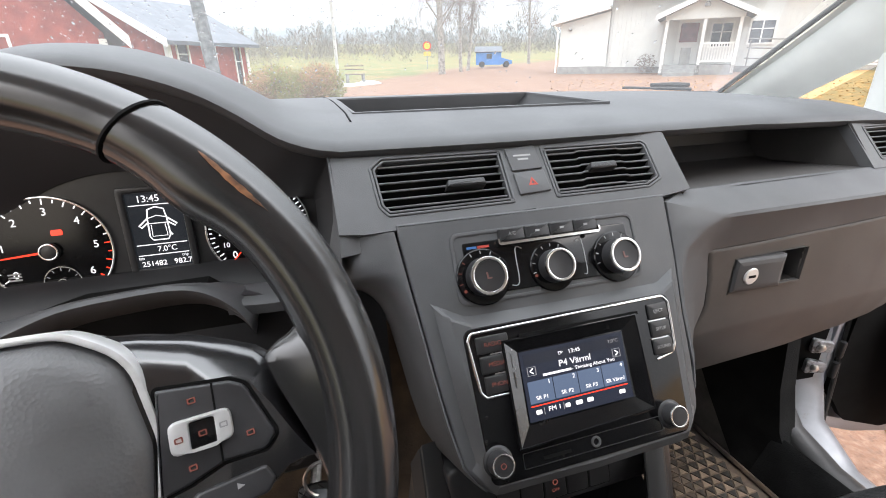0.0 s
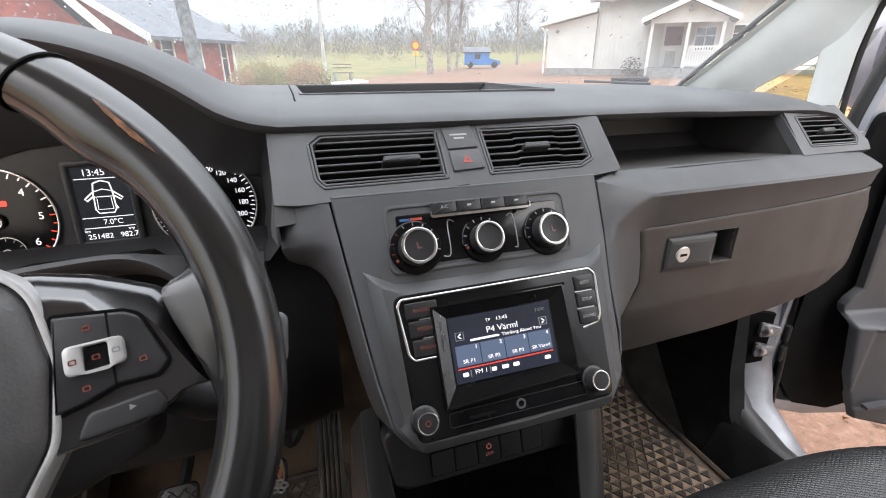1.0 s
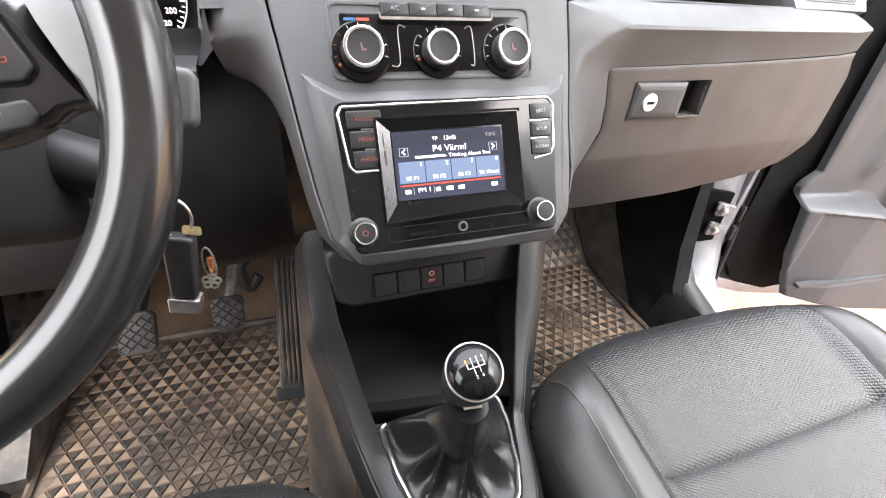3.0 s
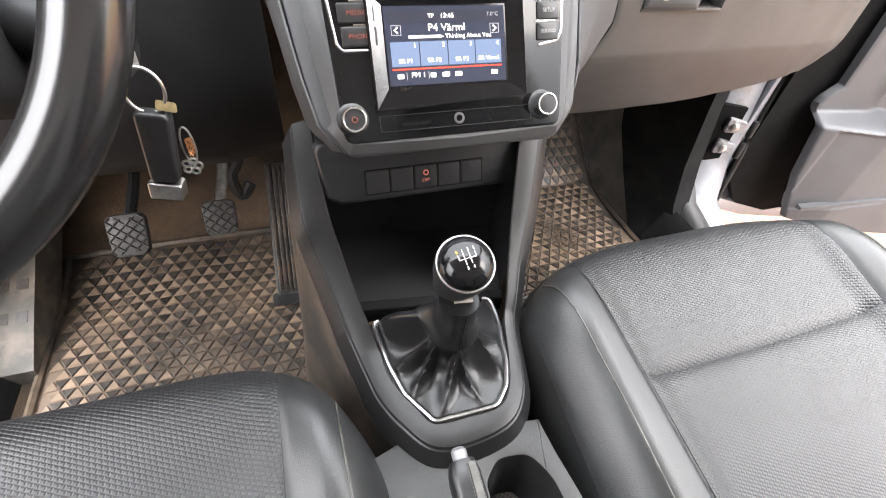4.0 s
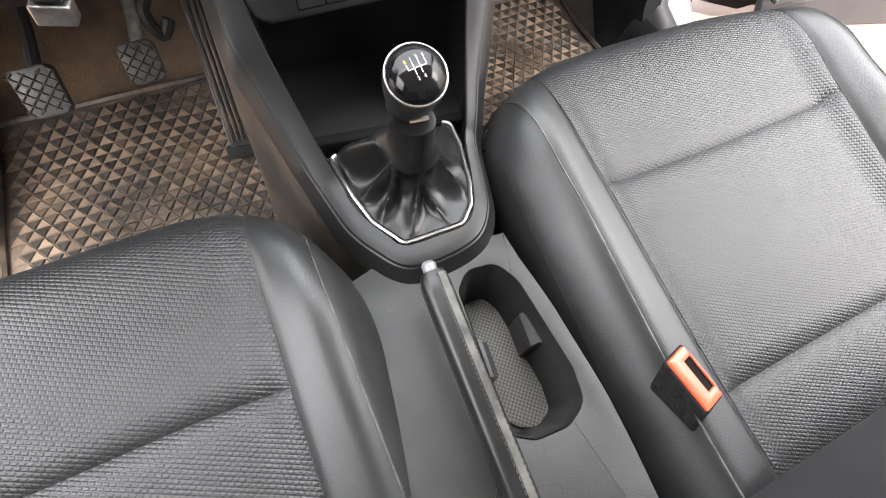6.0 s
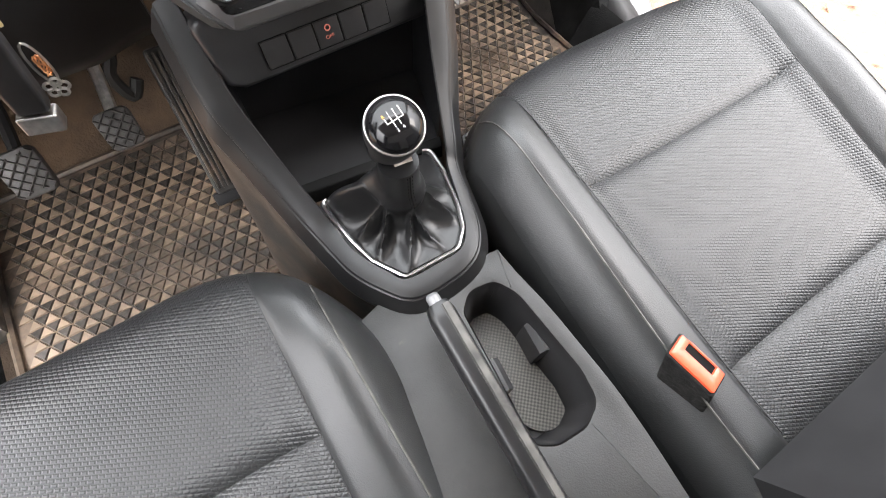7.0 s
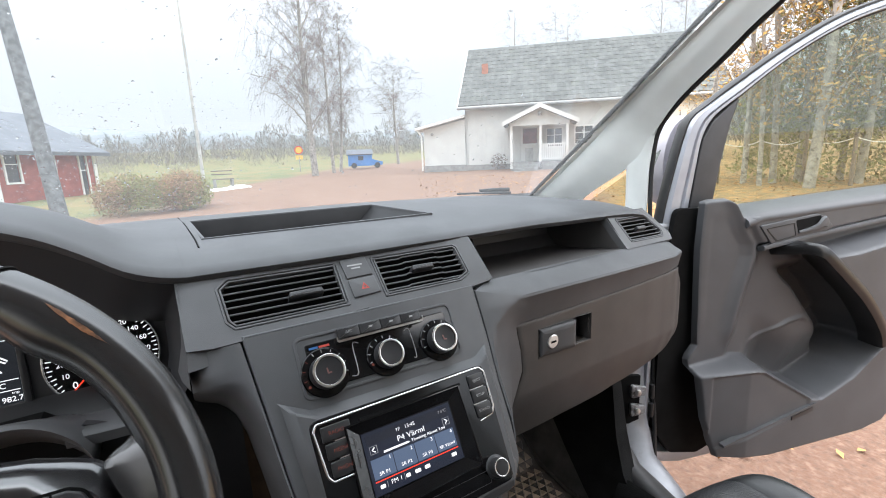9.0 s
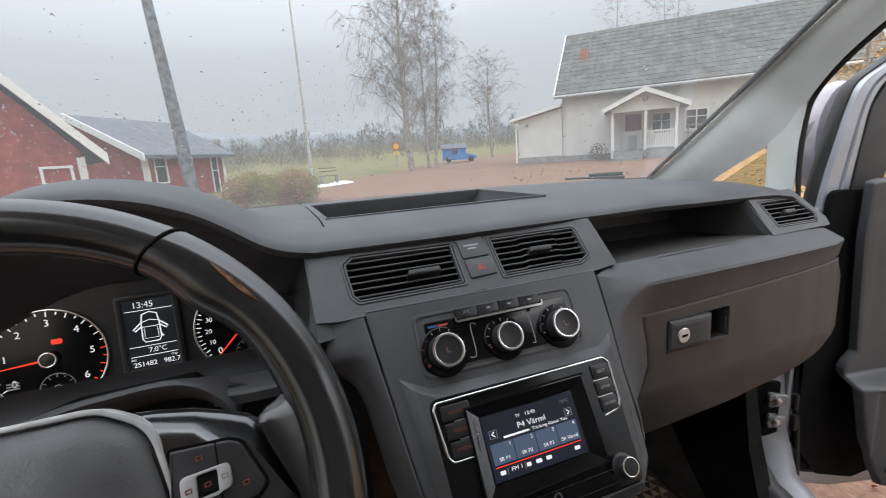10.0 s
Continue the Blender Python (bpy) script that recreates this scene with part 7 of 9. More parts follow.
loft(bm, [[Vector((x, y, z)) for x, z in ((-0.74, 1.123), (-0.735, 1.20), (-0.70, 1.45), (-0.66, 1.70), (-0.72, 1.72), (-0.80, 1.15), (-0.80, 1.123))] for y in (-0.98, -0.85, -0.70)])
box(bm, -0.80, -0.98, 0.50, -0.745, -0.30, 1.12)
part("light_block_wall", bm, SILLTRIM, body, "unseen dark wall that blocks light on the driver's side")
# closing wall out of view; its pale grey bounces light onto the wheel
bm = bmesh.new()
box(bm, -0.74, -0.99, 0.42, 0.74, -0.95, 1.80)
part("bulkhead", bm, material("bulkhead_bounce_grey", (0.55, 0.55, 0.54), 0.6, mottle=0.08, mottle_size=0.2), body, "plain grey bulkhead, unseen, bouncing light forward")
bm = bmesh.new()
loft(bm, [[Vector((0.70, -0.80, z)) + Vector((dx, dy, 0)) for dx, dy in ((-0.05, -0.15), (0.05, -0.15), (0.05, 0.05), (-0.05, 0.02))] for z in (0.45, 1.1, 1.74)])
part("rear_pillar", bm, PILLAR, body)


# ---- windscreen ----
def ws(u, v):
    """Place on the windscreen: u across, v up."""
    e = lerp_at([(0.0, 0.745, 0.60, 1.140), (0.12, 0.742, 0.52, 1.203), (0.42, 0.75, 0.30, 1.375), (0.75, 0.70, 0.03, 1.552), (1.0, 0.63, -0.22, 1.69)], v)
    x = (2 * u - 1) * e[0]
    bow = 1 - (2 * u - 1) ** 2
    return Vector((x, e[1] + 0.13 * bow * (1 - 0.4 * v), e[2] + 0.05 * bow * v))


glass = thing("windscreen", (0, 0.6, 1.15), "rain-spotted windscreen", "windscreen", kind="structure")
bm = bmesh.new()
surface(bm, ws, 24, 16)
pane = part("pane", bm, WIND, glass, "clear curved glass")
pane.visible_shadow = False
rnd = random.Random(5)
bm = bmesh.new()
DROP = bpy.data.materials.new("water_drop")
DROP.use_nodes = True
db = DROP.node_tree.nodes["Principled BSDF"]
db.inputs["Transmission Weight"].default_value, db.inputs["Roughness"].default_value, db.inputs["IOR"].default_value = 1.0, 0.02, 1.33
for k in range(4300):
    fine = k >= 1700
    u, v = (rnd.random() * 0.46, 0.11 + 0.34 * rnd.random() ** 1.5) if fine else (rnd.random() ** 1.25, 0.10 + 0.8 * rnd.random() ** 1.3)
    if not fine and u > 0.55 and rnd.random() < 0.72:
        continue
    p = ws(u, v)
    du, dv = (ws(u + 0.01, v) - p).normalized(), (ws(u, v + 0.01) - p).normalized()
    nn = du.cross(dv).normalized()
    if nn.y < 0:
        nn = -nn
    r = (0.0004 + 0.0009 * rnd.random() ** 2) if fine else (0.0006 + 0.0017 * rnd.random() ** 3)
    st = 1 + 1.2 * rnd.random() ** 2
    base = p + nn * 0.0012
    ring = [bm.verts.new(base + (du * math.cos(2 * math.pi * j / 7) * r * (0.7 + 0.3 * rnd.random()) + dv * math.sin(2 * math.pi * j / 7) * r * st)) for j in range(7)]
    mid = [bm.verts.new(base + (q.co - base) * 0.62 + nn * r * 0.45) for q in ring]
    tip = bm.verts.new(base + nn * r * 0.62)
    for j in range(7):
        bm.faces.new((ring[j], ring[(j + 1) % 7], mid[(j + 1) % 7], mid[j]))
        bm.faces.new((mid[j], mid[(j + 1) % 7], tip))
    bm.faces.new(ring[::-1])
drops = tagged(part("rain_drops", bm, DROP, glass, "small rain drops on the glass", sharp=80), kind="stuff")
drops.visible_shadow = False
bm = bmesh.new()
edge = [ws(1.0, k / 20) + Vector((-0.002, 0.006, 0.004)) for k in range(21)]
tube(bm, edge, 0.005, 6)
part("glass_seal", bm, RUBBER, glass)
bm = bmesh.new()
edge = [ws(k / 30, 0.10) + Vector((0, 0.012, -0.004)) for k in range(31)]
tube(bm, edge, 0.012, 6)
part("cowl_edge", bm, RUBBER, glass)
wip = thing("wiper", (0.30, 0.66, 1.18), "black windscreen wiper at rest", "wiper")
bm = bmesh.new()
tube(bm, [ws(u, 0.115 + 0.010 * math.sin((u - 0.55) * 8)) + Vector((0, 0.022, 0.004)) for u in [0.85 + 0.11 * k / 12 for k in range(13)]], [0.003] * 6 + [0.004] * 7, 6)
part("blade", bm, RUBBER, wip)
bm = bmesh.new()
tube(bm, [ws(u, 0.120) + Vector((0, 0.034, 0.010)) for u in (0.90, 0.915, 0.93, 0.945, 0.96)], [0.004, 0.005, 0.006, 0.006, 0.005], 8)
part("arm", bm, RUBBER, wip)

# ---- passenger door, wide open ----
TH = radians(73)
DD, DN = Vector((math.sin(TH), -math.cos(TH), 0)), Vector((-math.cos(TH), -math.sin(TH), 0))
DO = frame_of((0.80, 0.13, 0), DD, (0, 0, 1))
DO = Matrix(((DD.x, 0, DN.x, 0.80), (DD.y, 0, DN.y, 0.13), (0, 1, 0, 0), (0, 0, 0, 1)))
door = thing("passenger_door", DO @ Vector((0, 0.45, 0)), "silver van door standing wide open, grey plastic lining inside", "car door")
# outer skin and painted edge
bm = bmesh.new()
skin = rounded([(-0.03, 0.50), (0.10, 0.47), (0.98, 0.46), (1.05, 0.60), (1.08, 1.135), (-0.005, 1.135)], [0.05, 0.05, 0.08, 0.1, 0.005, 0.005])
plate(bm, skin, -0.15, -0.110, DO, 0.004)
rim_ = inset(skin, 0.03)
ring_plate(bm, skin, rim_, -0.112, -0.045, DO, 0.004)
part("door_shell", bm, SILVER, door, "silver painted door shell", sharp=40)
# window frame
IN = [(0.075, 1.08), (0.081, 1.159), (0.096, 1.26), (0.109, 1.333), (0.136, 1.378), (0.18, 1.41), (0.213, 1.43), (0.361, 1.522), (0.537, 1.604), (0.72, 1.658), (0.84, 1.680), (0.92, 1.66), (0.97, 1.55), (1.00, 1.36), (1.01, 1.16)]
OUT = [(0.003, 1.08), (0.014, 1.163), (0.038, 1.263), (0.060, 1.341), (0.080, 1.381), (0.130, 1.414), (0.195, 1.452), (0.350, 1.540), (0.530, 1.624), (0.73, 1.684), (0.87, 1.708), (0.98, 1.69), (1.03, 1.56), (1.06, 1.36), (1.07, 1.16)]
ai, ao = spline([(x, y, 0) for x, y in IN], 6), spline([(x, y, 0) for x, y in OUT], 6)
bm = bmesh.new()
rows = []
for p, q in zip(ai, ao):
    rows.append([DO @ Vector((a.x, a.y, w)) for a, w in ((p, -0.085), (p, -0.052), (p.lerp(q, 0.12), -0.046), (p.lerp(q, 0.30), -0.046), (p.lerp(q, 0.36), -0.052), (p.lerp(q, 0.44), -0.052), (p.lerp(q, 0.50), -0.044), (p.lerp(q, 0.85), -0.046), (q, -0.056), (q, -0.085))])
loft(bm, rows)
part("window_frame", bm, SILVER, door, "broad silver window frame", sharp=24)
bm = bmesh.new()
rows = []
for p, q in zip(ai, ao):
    d = (p - q).normalized()
    rows.append([DO @ Vector((a.x, a.y, w)) for a, w in ((p, -0.052), (p + d * 0.005, -0.056), (p + d * 0.005, -0.085), (p, -0.085))])
loft(bm, rows)
part("glass_channel", bm, RUBBER, door)
bm = bmesh.new()
rows = []
for p, q in zip(ai, ao):
    d = (q - p).normalized()
    rows.append([DO @ Vector((a.x, a.y, w)) for a, w in ((q - d * 0.001, -0.053), (q + d * 0.005, -0.052), (q + d * 0.009, -0.058), (q + d * 0.008, -0.070), (q, -0.085))])
loft(bm, rows)
part("outer_seal", bm, RUBBER, door, "black rubber edge seal", sharp=60)
bm = bmesh.new()
gp = [(p.x, p.y) for p in ai] 
plate(bm, gp, -0.066, -0.062, DO)
wg = part("window_glass", bm, SIDEGLASS, door, "clear door glass", smooth=False)
wg.visible_shadow = False
bm = bmesh.new()
CORN = rounded([(0.084, 1.16), (0.155, 1.18), (0.170, 1.271), (0.188, 1.351), (0.212, 1.425), (0.180, 1.404), (0.138, 1.372), (0.112, 1.330), (0.098, 1.26)], [0, 0, 0.05, 0.05, 0.002, 0.01, 0.03, 0.03, 0.03])
plate(bm, CORN, -0.075, -0.050, DO, 0.003)
part("corner_panel", bm, material("dark_corner_plastic", (0.040, 0.040, 0.042), 0.55, mottle=0.15, mottle_size=0.05), door, "dark grey corner panel")

# lining: one moulded shell with a ridge, a pocket and an armrest
LINING = material("door_lining_plastic", (0.060, 0.061, 0.065), 0.48, grain=0.25, grain_size=0.0012, mottle=0.10, mottle_size=0.09, spec=0.4)
POCKET = [(0.05, 0.768), (0.205, 0.776), (0.240, 0.770), (0.418, 0.660), (0.450, 0.656), (0.555, 0.698), (0.640, 0.760), (0.70, 0.80), (1.0, 0.82)]
RIDGE = [(0.178, 0.79), (0.190, 0.86), (0.204, 0.925), (0.226, 1.00), (0.240, 1.045), (0.235, 1.075), (0.212, 1.105), (0.193, 1.144), (0.168, 1.190)]
STRIP = [(0.20, 1.070), (0.26, 1.074), (0.40, 1.086), (0.66, 1.110), (1.0, 1.14)]
GRIPS = [(0.70, 0.70), (0.76, 0.655), (0.79, 0.640), (0.83, 0.610), (0.94, 0.515), (1.00, 0.440), (1.035, 0.405), (1.06, 0.36)]


def lining(x, z):
    """How far the door lining stands out at a place along and up the door."""
    t = lambda a, b, q: min(1, max(0, (q - a) / (b - a)))
    sm = lambda a, b, q: t(a, b, q) ** 2 * (3 - 2 * t(a, b, q))
    zp = lerp_at(POCKET, x)[0]
    zs = lerp_at(STRIP, x)[0]
    xr = lerp_at([(q, p) for p, q in RIDGE], z)[0]
    xg = lerp_at(GRIPS, z)[0]
    za = lerp_at([(0.36, 1.045), (0.44, 1.035), (0.50, 1.038), (0.66, 1.060), (1.0, 1.085)], x)[0]
    low = 1 - sm(zp - 0.012, zp + 0.012, z)
    front_part = 1 - sm(xr - 0.010, xr + 0.022, x)
    ridge = math.exp(-((x - xr) / 0.022) ** 2) * sm(0.80, 0.86, z)
    upper = sm(zs - 0.010, zs + 0.006, z) * sm(xr - 0.012, xr + 0.022, x)
    arm = sm(xg - 0.006, xg + 0.018, x) * (1 - sm(za - 0.004, za + 0.018, z))
    dip = 1 - sm(zp, zp + 0.16, z)
    w = -0.012 - 0.050 * dip * sm(0.24, 0.34, x)
    hollow = sm(xg - 0.13, xg - 0.05, x) * (1 - sm(0.96, 1.02, z))
    w -= 0.075 * hollow * sm(0.26, 0.34, x)
    w = max(w, -0.100)
    w = w * (1 - front_part) - 0.002 * front_part
    w += 0.012 * ridge * (1 - upper)
    shallow = sm(0.095, 0.115, x) * (1 - sm(xr - 0.045, xr - 0.028, x)) * sm(0.84, 0.90, z) * (1 - sm(1.13, 1.16, z))
    w -= 0.002 * shallow
    w = w * (1 - upper) + 0.018 * upper
    w = w * (1 - arm) + 0.070 * arm
    w = w * (1 - low) + (0.062 - 0.03 * t(0.20, 0.06, x)) * low
    inner = low * sm(0.10, 0.106, x) * (1 - sm(zp - 0.018, zp - 0.012, z)) * sm(0, 0.006, z - (0.560 + (x - 0.12) * 0.24)) * (1 - sm(0.40, 0.405, x))
    w -= 0.004 * inner
    rib = math.exp(-((z - lerp_at([(0.27, 0.800), (0.39, 0.845), (0.44, 0.852), (0.48, 0.835)], x)[0]) / 0.006) ** 2) * sm(0.26, 0.30, x) * (1 - sm(0.45, 0.48, x))
    w += 0.006 * rib
    return w


bm = bmesh.new()


def lf(u, v):
    z0 = 0.49 + 0.70 * v
    x0 = lerp_at([(0.49, 0.125), (0.53, 0.110), (0.60, 0.085), (0.76, 0.060), (0.775, 0.065), (0.80, 0.085), (0.95, 0.078), (1.07, 0.074), (1.19, 0.080)], z0)[0]
    x1 = lerp_at([(0.50, 0.70), (0.56, 0.78), (0.63, 0.83), (0.77, 0.86), (1.2, 0.90)], z0)[0]
    x = x0 + (x1 - x0) * u
    zt_ = lerp_at([(0.07, 1.183), (0.10, 1.190), (0.150, 1.190), (0.168, 1.180), (0.190, 1.148), (0.205, 1.143), (0.225, 1.146), (0.68, 1.162), (1.03, 1.172)], x)[0]
    zb_ = lerp_at([(0.08, 0.545), (0.13, 0.535), (0.285, 0.515), (0.617, 0.516), (0.74, 0.540), (0.83, 0.62), (0.90, 0.72)], x)[0]
    z = zb_ + (zt_ - zb_) * v
    e = min(u * 0.8, (1 - u) * 0.8, v * 0.65, (1 - v) * 0.65)
    return DO @ Vector((x, z, lining(x, z) - 0.008 * max(0, 1 - e / 0.008) ** 2 - (0.008 if e < 0.0005 else 0)))


surface(bm, lf, 190, 210)
part("lining", bm, LINING, door, "moulded grey plastic door lining with a deep pocket", sharp=50)
# plate in near-black, standing for the unlit gap beside the lining
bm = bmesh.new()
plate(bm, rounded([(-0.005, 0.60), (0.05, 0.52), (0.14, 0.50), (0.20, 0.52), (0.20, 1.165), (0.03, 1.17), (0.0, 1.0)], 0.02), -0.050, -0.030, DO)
part("lining_shade", bm, VOID, door, "near-black plate for the shade at the hinge side")
bm = bmesh.new()
rows = [[DO @ Vector((x, z + a, w)) for a, w in ((0.010, -0.062), (0.011, -0.050), (0.006, -0.025), (-0.002, 0.002), (-0.012, 0.017), (-0.022, 0.0205), (-0.030, 0.014))] for x, z in ((0.196, 1.146), (0.215, 1.150), (0.24, 1.156), (0.50, 1.168), (0.68, 1.175), (0.91, 1.184))]
loft(bm, rows)
part("sill_cap", bm, LINING, door, "soft sill cap", sharp=60)
bm = bmesh.new()
rows = [[DO @ Vector((x, z + a, w)) for a, w in ((0.007, 0.012), (0.006, 0.0225), (0.001, 0.0245), (-0.005, 0.0235), (-0.008, 0.010), (-0.006, -0.015))] for x, z in ((0.245, 1.064), (0.27, 1.068), (0.40, 1.082), (0.66, 1.106), (0.91, 1.130))]
loft(bm, rows)
part("trim_strip", bm, LINING, door, "satin trim strip", sharp=60)
bm = bmesh.new()
hp = rounded([(0.271, 1.070), (0.462, 1.094), (0.470, 1.104), (0.436, 1.130), (0.410, 1.138), (0.228, 1.121)], [0.004, 0.01, 0.012, 0.012, 0.012, 0.005])
plate(bm, hp, 0.010, 0.0215, DO, 0.002)
hpl = part("handle_plate", bm, LINING, door)
# flat plate, no hollow: its near-black colour paints the recess's shade
bm = bmesh.new()
plate(bm, rounded([(0.352, 1.094), (0.418, 1.102), (0.424, 1.134), (0.340, 1.126)], 0.004), 0.018, 0.0222, DO)
part("handle_recess", bm, VOID, hpl, "dark finger recess")
bm = bmesh.new()
rows = []
for x, z, w, h in ((0.352, 1.096, 0.023, 0.004), (0.385, 1.100, 0.026, 0.005), (0.408, 1.106, 0.029, 0.008), (0.420, 1.116, 0.030, 0.012), (0.432, 1.118, 0.029, 0.014), (0.446, 1.112, 0.024, 0.010)):
    rows.append([DO @ Vector((x, z + b * h, w + c)) for b, c in ((-1, -0.004), (-0.8, 0.002), (0, 0.0035), (0.8, 0.002), (1, -0.004))])
loft(bm, rows)
part("opening_lever", bm, LINING, hpl, "grey door opening lever")
bm = bmesh.new()
ring_plate(bm, rounded([(0.282, 1.079), (0.346, 1.087), (0.336, 1.121), (0.246, 1.113)], 0.003), rounded([(0.2845, 1.0815), (0.3435, 1.089), (0.3340, 1.1185), (0.2500, 1.111)], 0.002), 0.020, 0.0225, DO)
part("blank_outline", bm, DARK, hpl)
# pull handle sweeping down
bm = bmesh.new()
rows = []
PULL = spline([(0.306, 1.048, -0.002), (0.322, 1.056, 0.035), (0.345, 1.062, 0.064), (0.366, 1.056, 0.080), (0.392, 1.034, 0.086), (0.45, 0.985, 0.088), (0.515, 0.930, 0.088), (0.575, 0.868, 0.086), (0.618, 0.815, 0.082), (0.640, 0.775, 0.076)], 4)
for i, p in enumerate(PULL):
    d = PULL[min(i + 1, len(PULL) - 1)] - PULL[max(i - 1, 0)]
    n_ = Vector((d.y, -d.x, 0)).normalized() * -1
    k = 0.7 + 0.3 * min(1, i / 12)
    rows.append([DO @ (p + n_ * a * k + Vector((0, 0, c * k))) for a, c in ((-0.014, -0.060), (-0.018, -0.010), (-0.016, 0.0), (-0.006, 0.003), (0.008, 0.002), (0.014, -0.004), (0.015, -0.060))])
loft(bm, rows)
part("pull_handle", bm, LEATHER, door, "black slanting pull handle", sharp=50)
bm = bmesh.new()
rows = [[DO @ Vector((x, z + a, w)) for a, w in ((0.004, 0.050), (0.003, 0.0655), (-0.003, 0.0655), (-0.005, 0.050))] for x, z in ((0.125, 0.580), (0.28, 0.612), (0.425, 0.640))]
loft(bm, rows)
part("pocket_strip", bm, LINING, door)
bm = bmesh.new()
rows = [[DO @ Vector((x, z + a, w)) for a, w in ((0.006, 0.050), (0.0055, 0.0642), (-0.0055, 0.0642), (-0.006, 0.050))] for x, z in ((0.345, 0.612), (0.395, 0.622), (0.415, 0.627))]
loft(bm, rows)
part("pocket_reflector", bm, SATIN, door)
for z in (0.722, 0.672):
    HG = frame_of((0.748, 0.170, z), (0.86, -0.5, 0), (0, 0, 1))
    bm = bmesh.new()
    plate(bm, rounded([(-0.020, -0.017), (0.018, -0.010), (0.018, 0.012), (-0.020, 0.017)], 0.006), -0.004, 0.006, HG, 0.002)
    hg = part("hinge", bm, material("dirty_hinge_paint", (0.30, 0.30, 0.31), 0.5, 0.3, mottle=0.3, mottle_size=0.02, stain=(0.05, 0.04, 0.035), stain_size=0.02, stain_cut=0.5), door, "dirty door hinge")
    bm = bmesh.new()
    lathe(bm, [(0.008, 0.0), (0.008, 0.005), (0.004, 0.007)], HG @ Matrix.Translation((-0.004, 0.0, 0.005)), 6)
    part("bolt", bm, STEEL, hg, "rusty bolt")
    bm = bmesh.new()
    lathe(bm, [(0.006, -0.018), (0.007, -0.014), (0.007, 0.014), (0.006, 0.018)], Matrix.Translation((0.772, 0.150, z)), 12)
    part("hinge_pin", bm, DARK, hg)
# solid block coloured near-black for the shade behind the hinges
bm = bmesh.new()
loft(bm, [[Vector((x, y, z)) for x, y in ((0.715, 0.195), (0.757, 0.172), (0.760, 0.180), (0.72, 0.21))] for z in (0.63, 0.76)])
part("hinge_shade", bm, VOID, door)
MIRRORMAT = material("matt_mirror_housing", (0.30, 0.285, 0.31), 0.5, mottle=0.15, mottle_size=0.05)
bm = bmesh.new()
MI = Matrix.Translation((0.97, 0.235, 1.27)) @ Matrix.Rotation(radians(-10), 4, "Z")
loft(bm, [[MI @ Vector((x * s, y, z * s)) for x, z in circle(0, 0, 0.085, 28, 0.125)] for y, s in ((-0.03, 0.86), (-0.028, 0.96), (0.0, 1.0), (0.05, 0.85), (0.08, 0.5))])
mir = part("mirror", bm, MIRRORMAT, door, "dark door mirror housing", sharp=50)
bm = bmesh.new()
tube(bm, [DO @ Vector((0.05, 1.22, -0.07)), (0.90, 0.20, 1.20), (0.95, 0.235, 1.20)], 0.025, 10)
part("mirror_foot", bm, MIRRORMAT, mir)

# ================= outdoors =================
EYE = Vector((-0.22, -0.42, 1.29))


def land(x, y):
    """Height of the ground."""
    r = math.hypot(x, y)
    f = min(1, max(0, (r - 2.2) / 6))
    f = f * f * (3 - 2 * f)
    a = 0.027 * max(x, 0) + 0.004 * min(x, 0) if x < 40 else 1.08
    b = 0.0135 * y if y > 0 else 0
    far = 0
    if r > 110:
        far = 0.0 + ((r - 110) / 100) ** 2 * 1.1
        far = min(far, 26)
    return f * (a + b) + far


def at(az, d, dz=0.0):
    x, y = EYE.x + d * math.sin(radians(az)), EYE.y + d * math.cos(radians(az))
    return Vector((x, y, land(x, y) + dz))


GROUND = bpy.data.materials.new("gravel_grass_and_leaves")
GROUND.use_nodes = True
gn, glk = GROUND.node_tree.nodes, GROUND.node_tree.links
gb = gn["Principled BSDF"]
gb.inputs["Roughness"].default_value = 0.9


def noise_ramp(scale, c0, c1, p0=0.35, p1=0.65, detail=6):
    co = gn.new("ShaderNodeTexCoord")
    t = gn.new("ShaderNodeTexNoise")
    t.inputs["Scale"].default_value, t.inputs["Detail"].default_value = scale, detail
    glk.new(co.outputs["Object"], t.inputs["Vector"])
    r = gn.new("ShaderNodeValToRGB")
    r.color_ramp.elements[0].position, r.color_ramp.elements[1].position = p0, p1
    r.color_ramp.elements[0].color, r.color_ramp.elements[1].color = (*c0, 1), (*c1, 1)
    glk.new(t.outputs["Fac"], r.inputs[0])
    return r.outputs[0]


def mixed(fac, a, b):
    m = gn.new("ShaderNodeMixRGB")
    glk.new(fac, m.inputs[0])
    glk.new(a, m.inputs[1])
    glk.new(b, m.inputs[2])
    return m.outputs[0]


gravel = mixed(noise_ramp(60, (0, 0, 0), (1, 1, 1), 0.4, 0.6), noise_ramp(1.2, (0.185, 0.096, 0.058), (0.25, 0.142, 0.090)), noise_ramp(25, (0.145, 0.080, 0.050), (0.29, 0.175, 0.115)))
grass = mixed(noise_ramp(0.5, (0, 0, 0), (1, 1, 1), 0.4, 0.62), noise_ramp(9, (0.10, 0.125, 0.04), (0.16, 0.17, 0.06)), noise_ramp(6, (0.20, 0.175, 0.075), (0.26, 0.16, 0.055)))
leafy = mixed(noise_ramp(5, (0, 0, 0), (1, 1, 1), 0.44, 0.58), noise_ramp(14, (0.17, 0.098, 0.042), (0.22, 0.175, 0.078)), noise_ramp(22, (0.31, 0.145, 0.045), (0.46, 0.27, 0.10)))
att = gn.new("ShaderNodeAttribute")
att.attribute_name = "cover"
sep = gn.new("ShaderNodeSeparateColor")
glk.new(att.outputs["Color"], sep.inputs[0])
